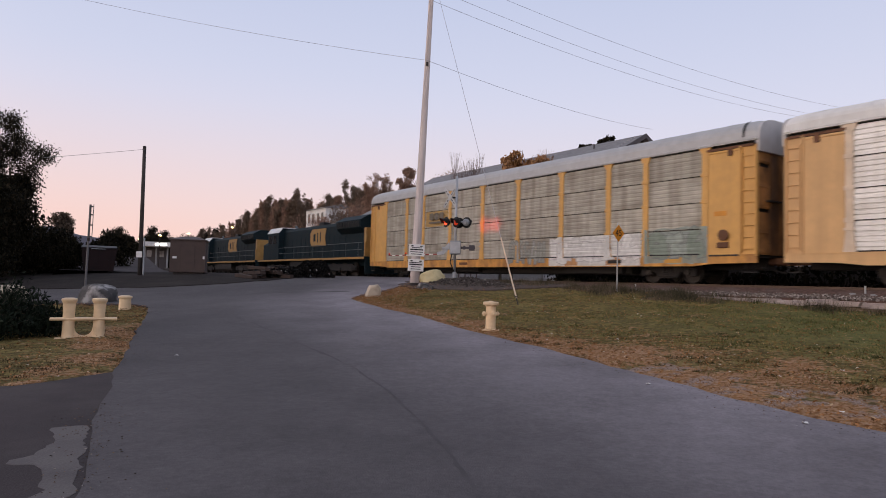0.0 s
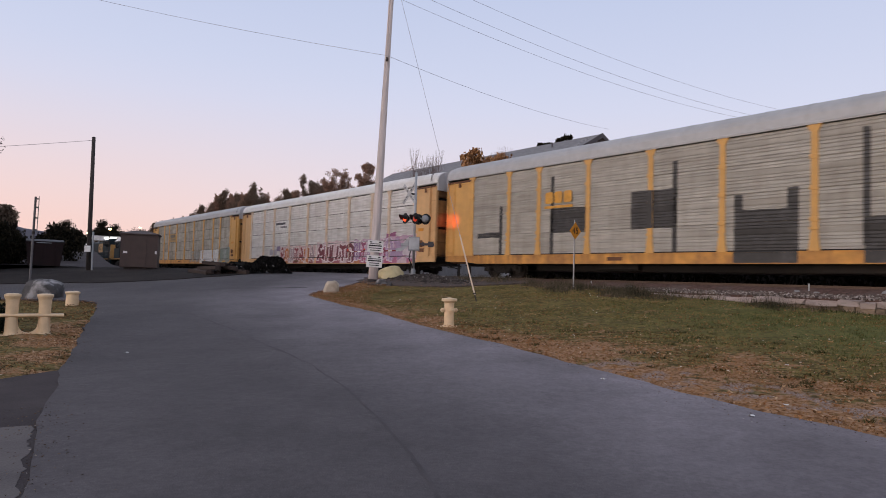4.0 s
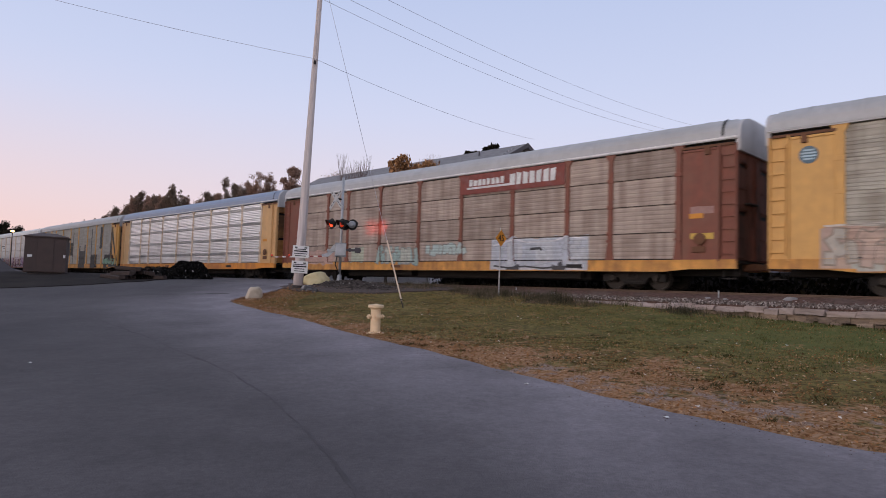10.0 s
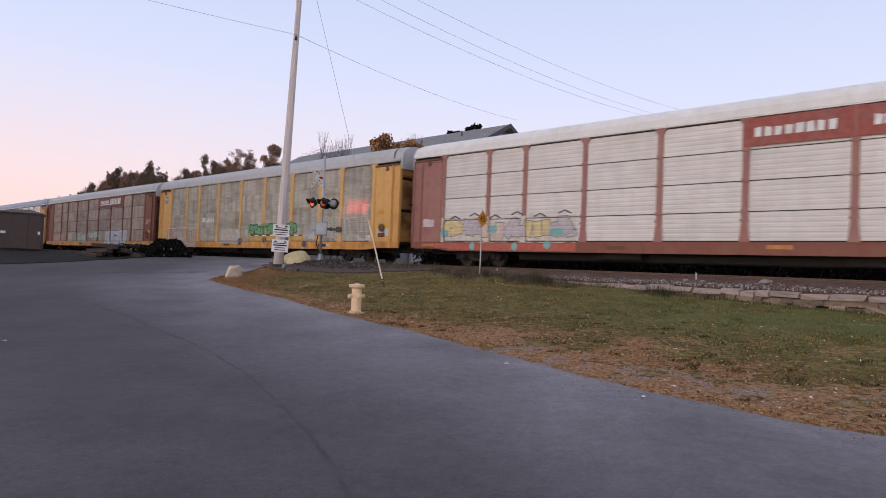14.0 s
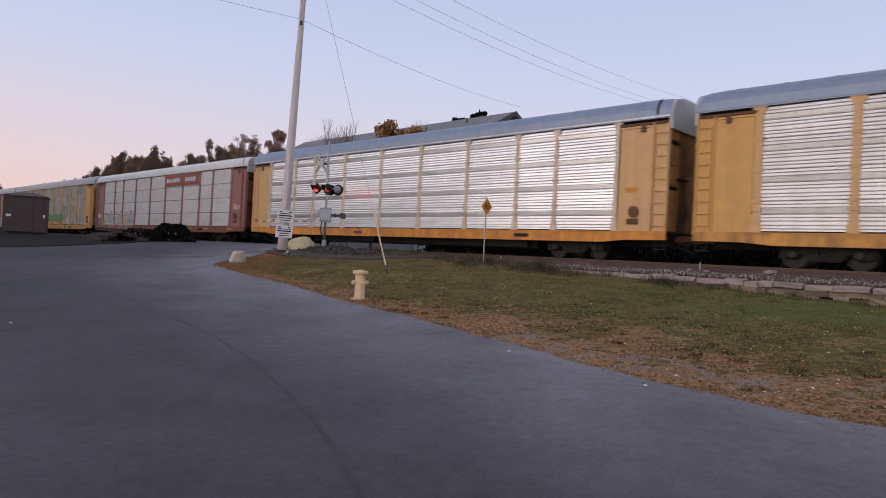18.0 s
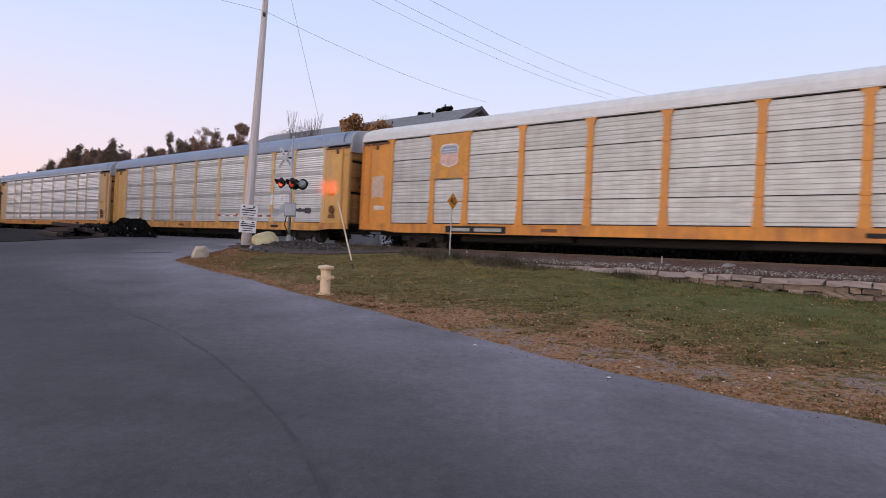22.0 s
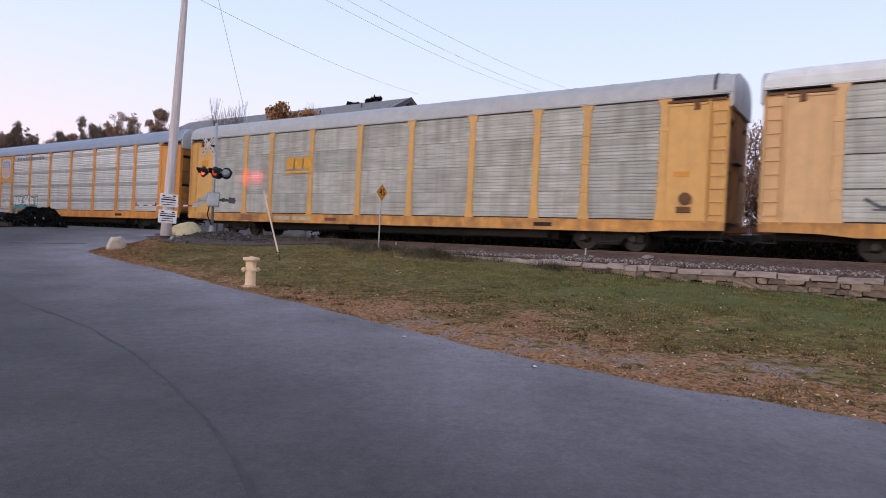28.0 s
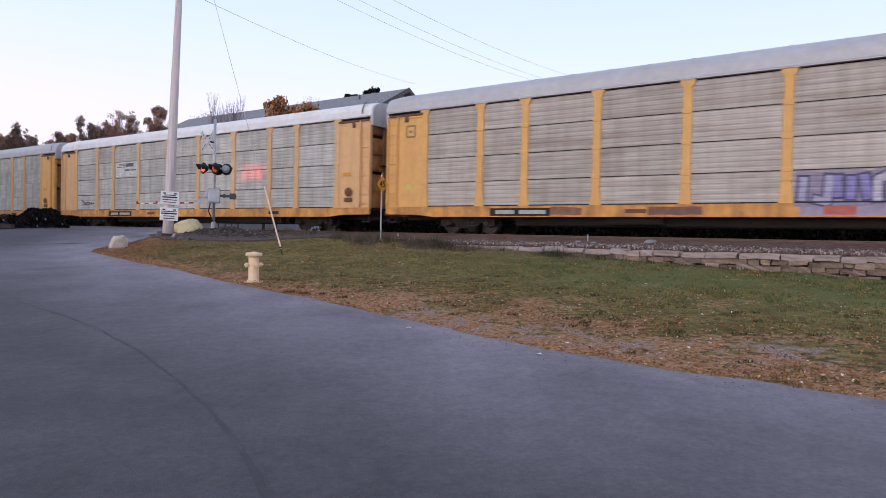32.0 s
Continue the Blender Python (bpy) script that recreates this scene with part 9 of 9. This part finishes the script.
        single("wooded_ridge", s.add(v, f2), mat("ridge_woods_and_haze", (0.05, 0.045, 0.04) if n == 0 else (0.16, 0.17, 0.22), 0.95, vary=0.3, scale=0.05, fine=0.3, bump=0.0), "distant wooded ridge, haze put into the far one's colour", "hill", kind="structure")


build_ground()
build_roads()
build_track()
gravel_heap()
build_trees()
build_hedge()
far_brush()
warehouse()
signal_shed()
street_end()
big_pole()
build_wires()
crossing_signal()
speed_sign()
hydrant()
bitts()
boulder("boulder", pose(-2.56, 24.31, land(-2.56, 24.31) - 0.06, 12, 14, 20), (0.32, 0.32, 0.36), 23, "rock_pale", "pale grey boulder at the tip of the verge", (0.7, 0.62, 1.0))
boulder("boulder", pose(*plan(24.5, 16.5).to_2d(), rise(*plan(24.5, 16.5).to_2d()) - 0.1, 0, -9, 15), (0.66, 0.48, 0.50), 31, "rock_yellow", "rounded yellow-painted boulder beside the signal", (1.2, 1.2, 0.9))
boulder("boulder", pose(-0.75, 26.6, land(-0.75, 26.6) - 0.08, 0, 20, 30), (0.34, 0.26, 0.24), 8, "rock_dark", "small mottled broken rock at the foot of the pole", (0.55, 0.6, 0.7))
boulder("boulder", pose(-0.42, 26.2, land(-0.42, 26.2) - 0.05, 10, 30, 70), (0.2, 0.14, 0.16), 9, "rock_dark", "small mottled chip of rock near the pole", (0.5, 0.6, 0.7))
boulder("boulder", pose(-12.45, 23.8, 0.40, 0, 0, 10), (0.66, 0.55, 0.58), 12, "rock_dark", "large mottled grey boulder on the island")
boulder("boulder", pose(-16.7, 25.3, 0.35, 0, 0, 40), (0.8, 0.7, 0.5), 14, "rock_pale", "large pale boulder beside the juniper")
trackside()
timber_pile()
build_plants()
build_wall()


# ---- what moves ----
def front(n, t):
    """Where the front of car n stands along the track at t seconds."""
    return SIDE * (3.1827 + 0.5156 * t - 0.000232 * t * t - 1.3291 * n)


TIMES = [0, 4, 8, 12, 16, 20, 24, 28, 32]


def rolling(t):
    """Degrees that the wheels have turned at t seconds."""
    return math.degrees((front(1, t) - front(1, 0)) / 0.425)


def motions():
    far_car = bpy.data.objects["car"]
    side = Vector((STREET.y, -STREET.x, 0))
    rows = []
    for t in TIMES:
        k = 112 - 1.4 * t
        p = STREET * k - side * (0.7 + 0.07 * t)
        rows.append((t, pose(p.x, p.y, street_height(k), 0, 0, 116.2)))
    walk(far_car, rows)
    ticks = [k / FPS for k in range(int(32 * FPS) + 1)]
    for x, sets in WHEELSETS.items():
        walk(sets[0], [(t, pose(x, 0, 0.43, 0, rolling(t), 0)) for t in ticks])
        keys = sets[0].animation_data
        for other in sets[1:]:
            other.rotation_mode = "QUATERNION"
            other.animation_data_create()
            other.animation_data.action, other.animation_data.action_slot = keys.action, keys.action_slot
    for n, car in enumerate(CARS, 1):
        walk(car, [(t, track_pose(front(n, t) - HALF, TRACK, RAIL)) for t in TIMES])
    for n, loco in enumerate(LOCOS):
        walk(loco, [(t, track_pose(front(1, t) + 0.9 + 11.1 + 22.9 * (1 - n), TRACK, RAIL)) for t in TIMES])


CARS = build_train()
LOCOS = [locomotive("dark blue diesel locomotive at the head of the train"), locomotive("dark blue and yellow diesel locomotive coupled to the cars")]
motions()
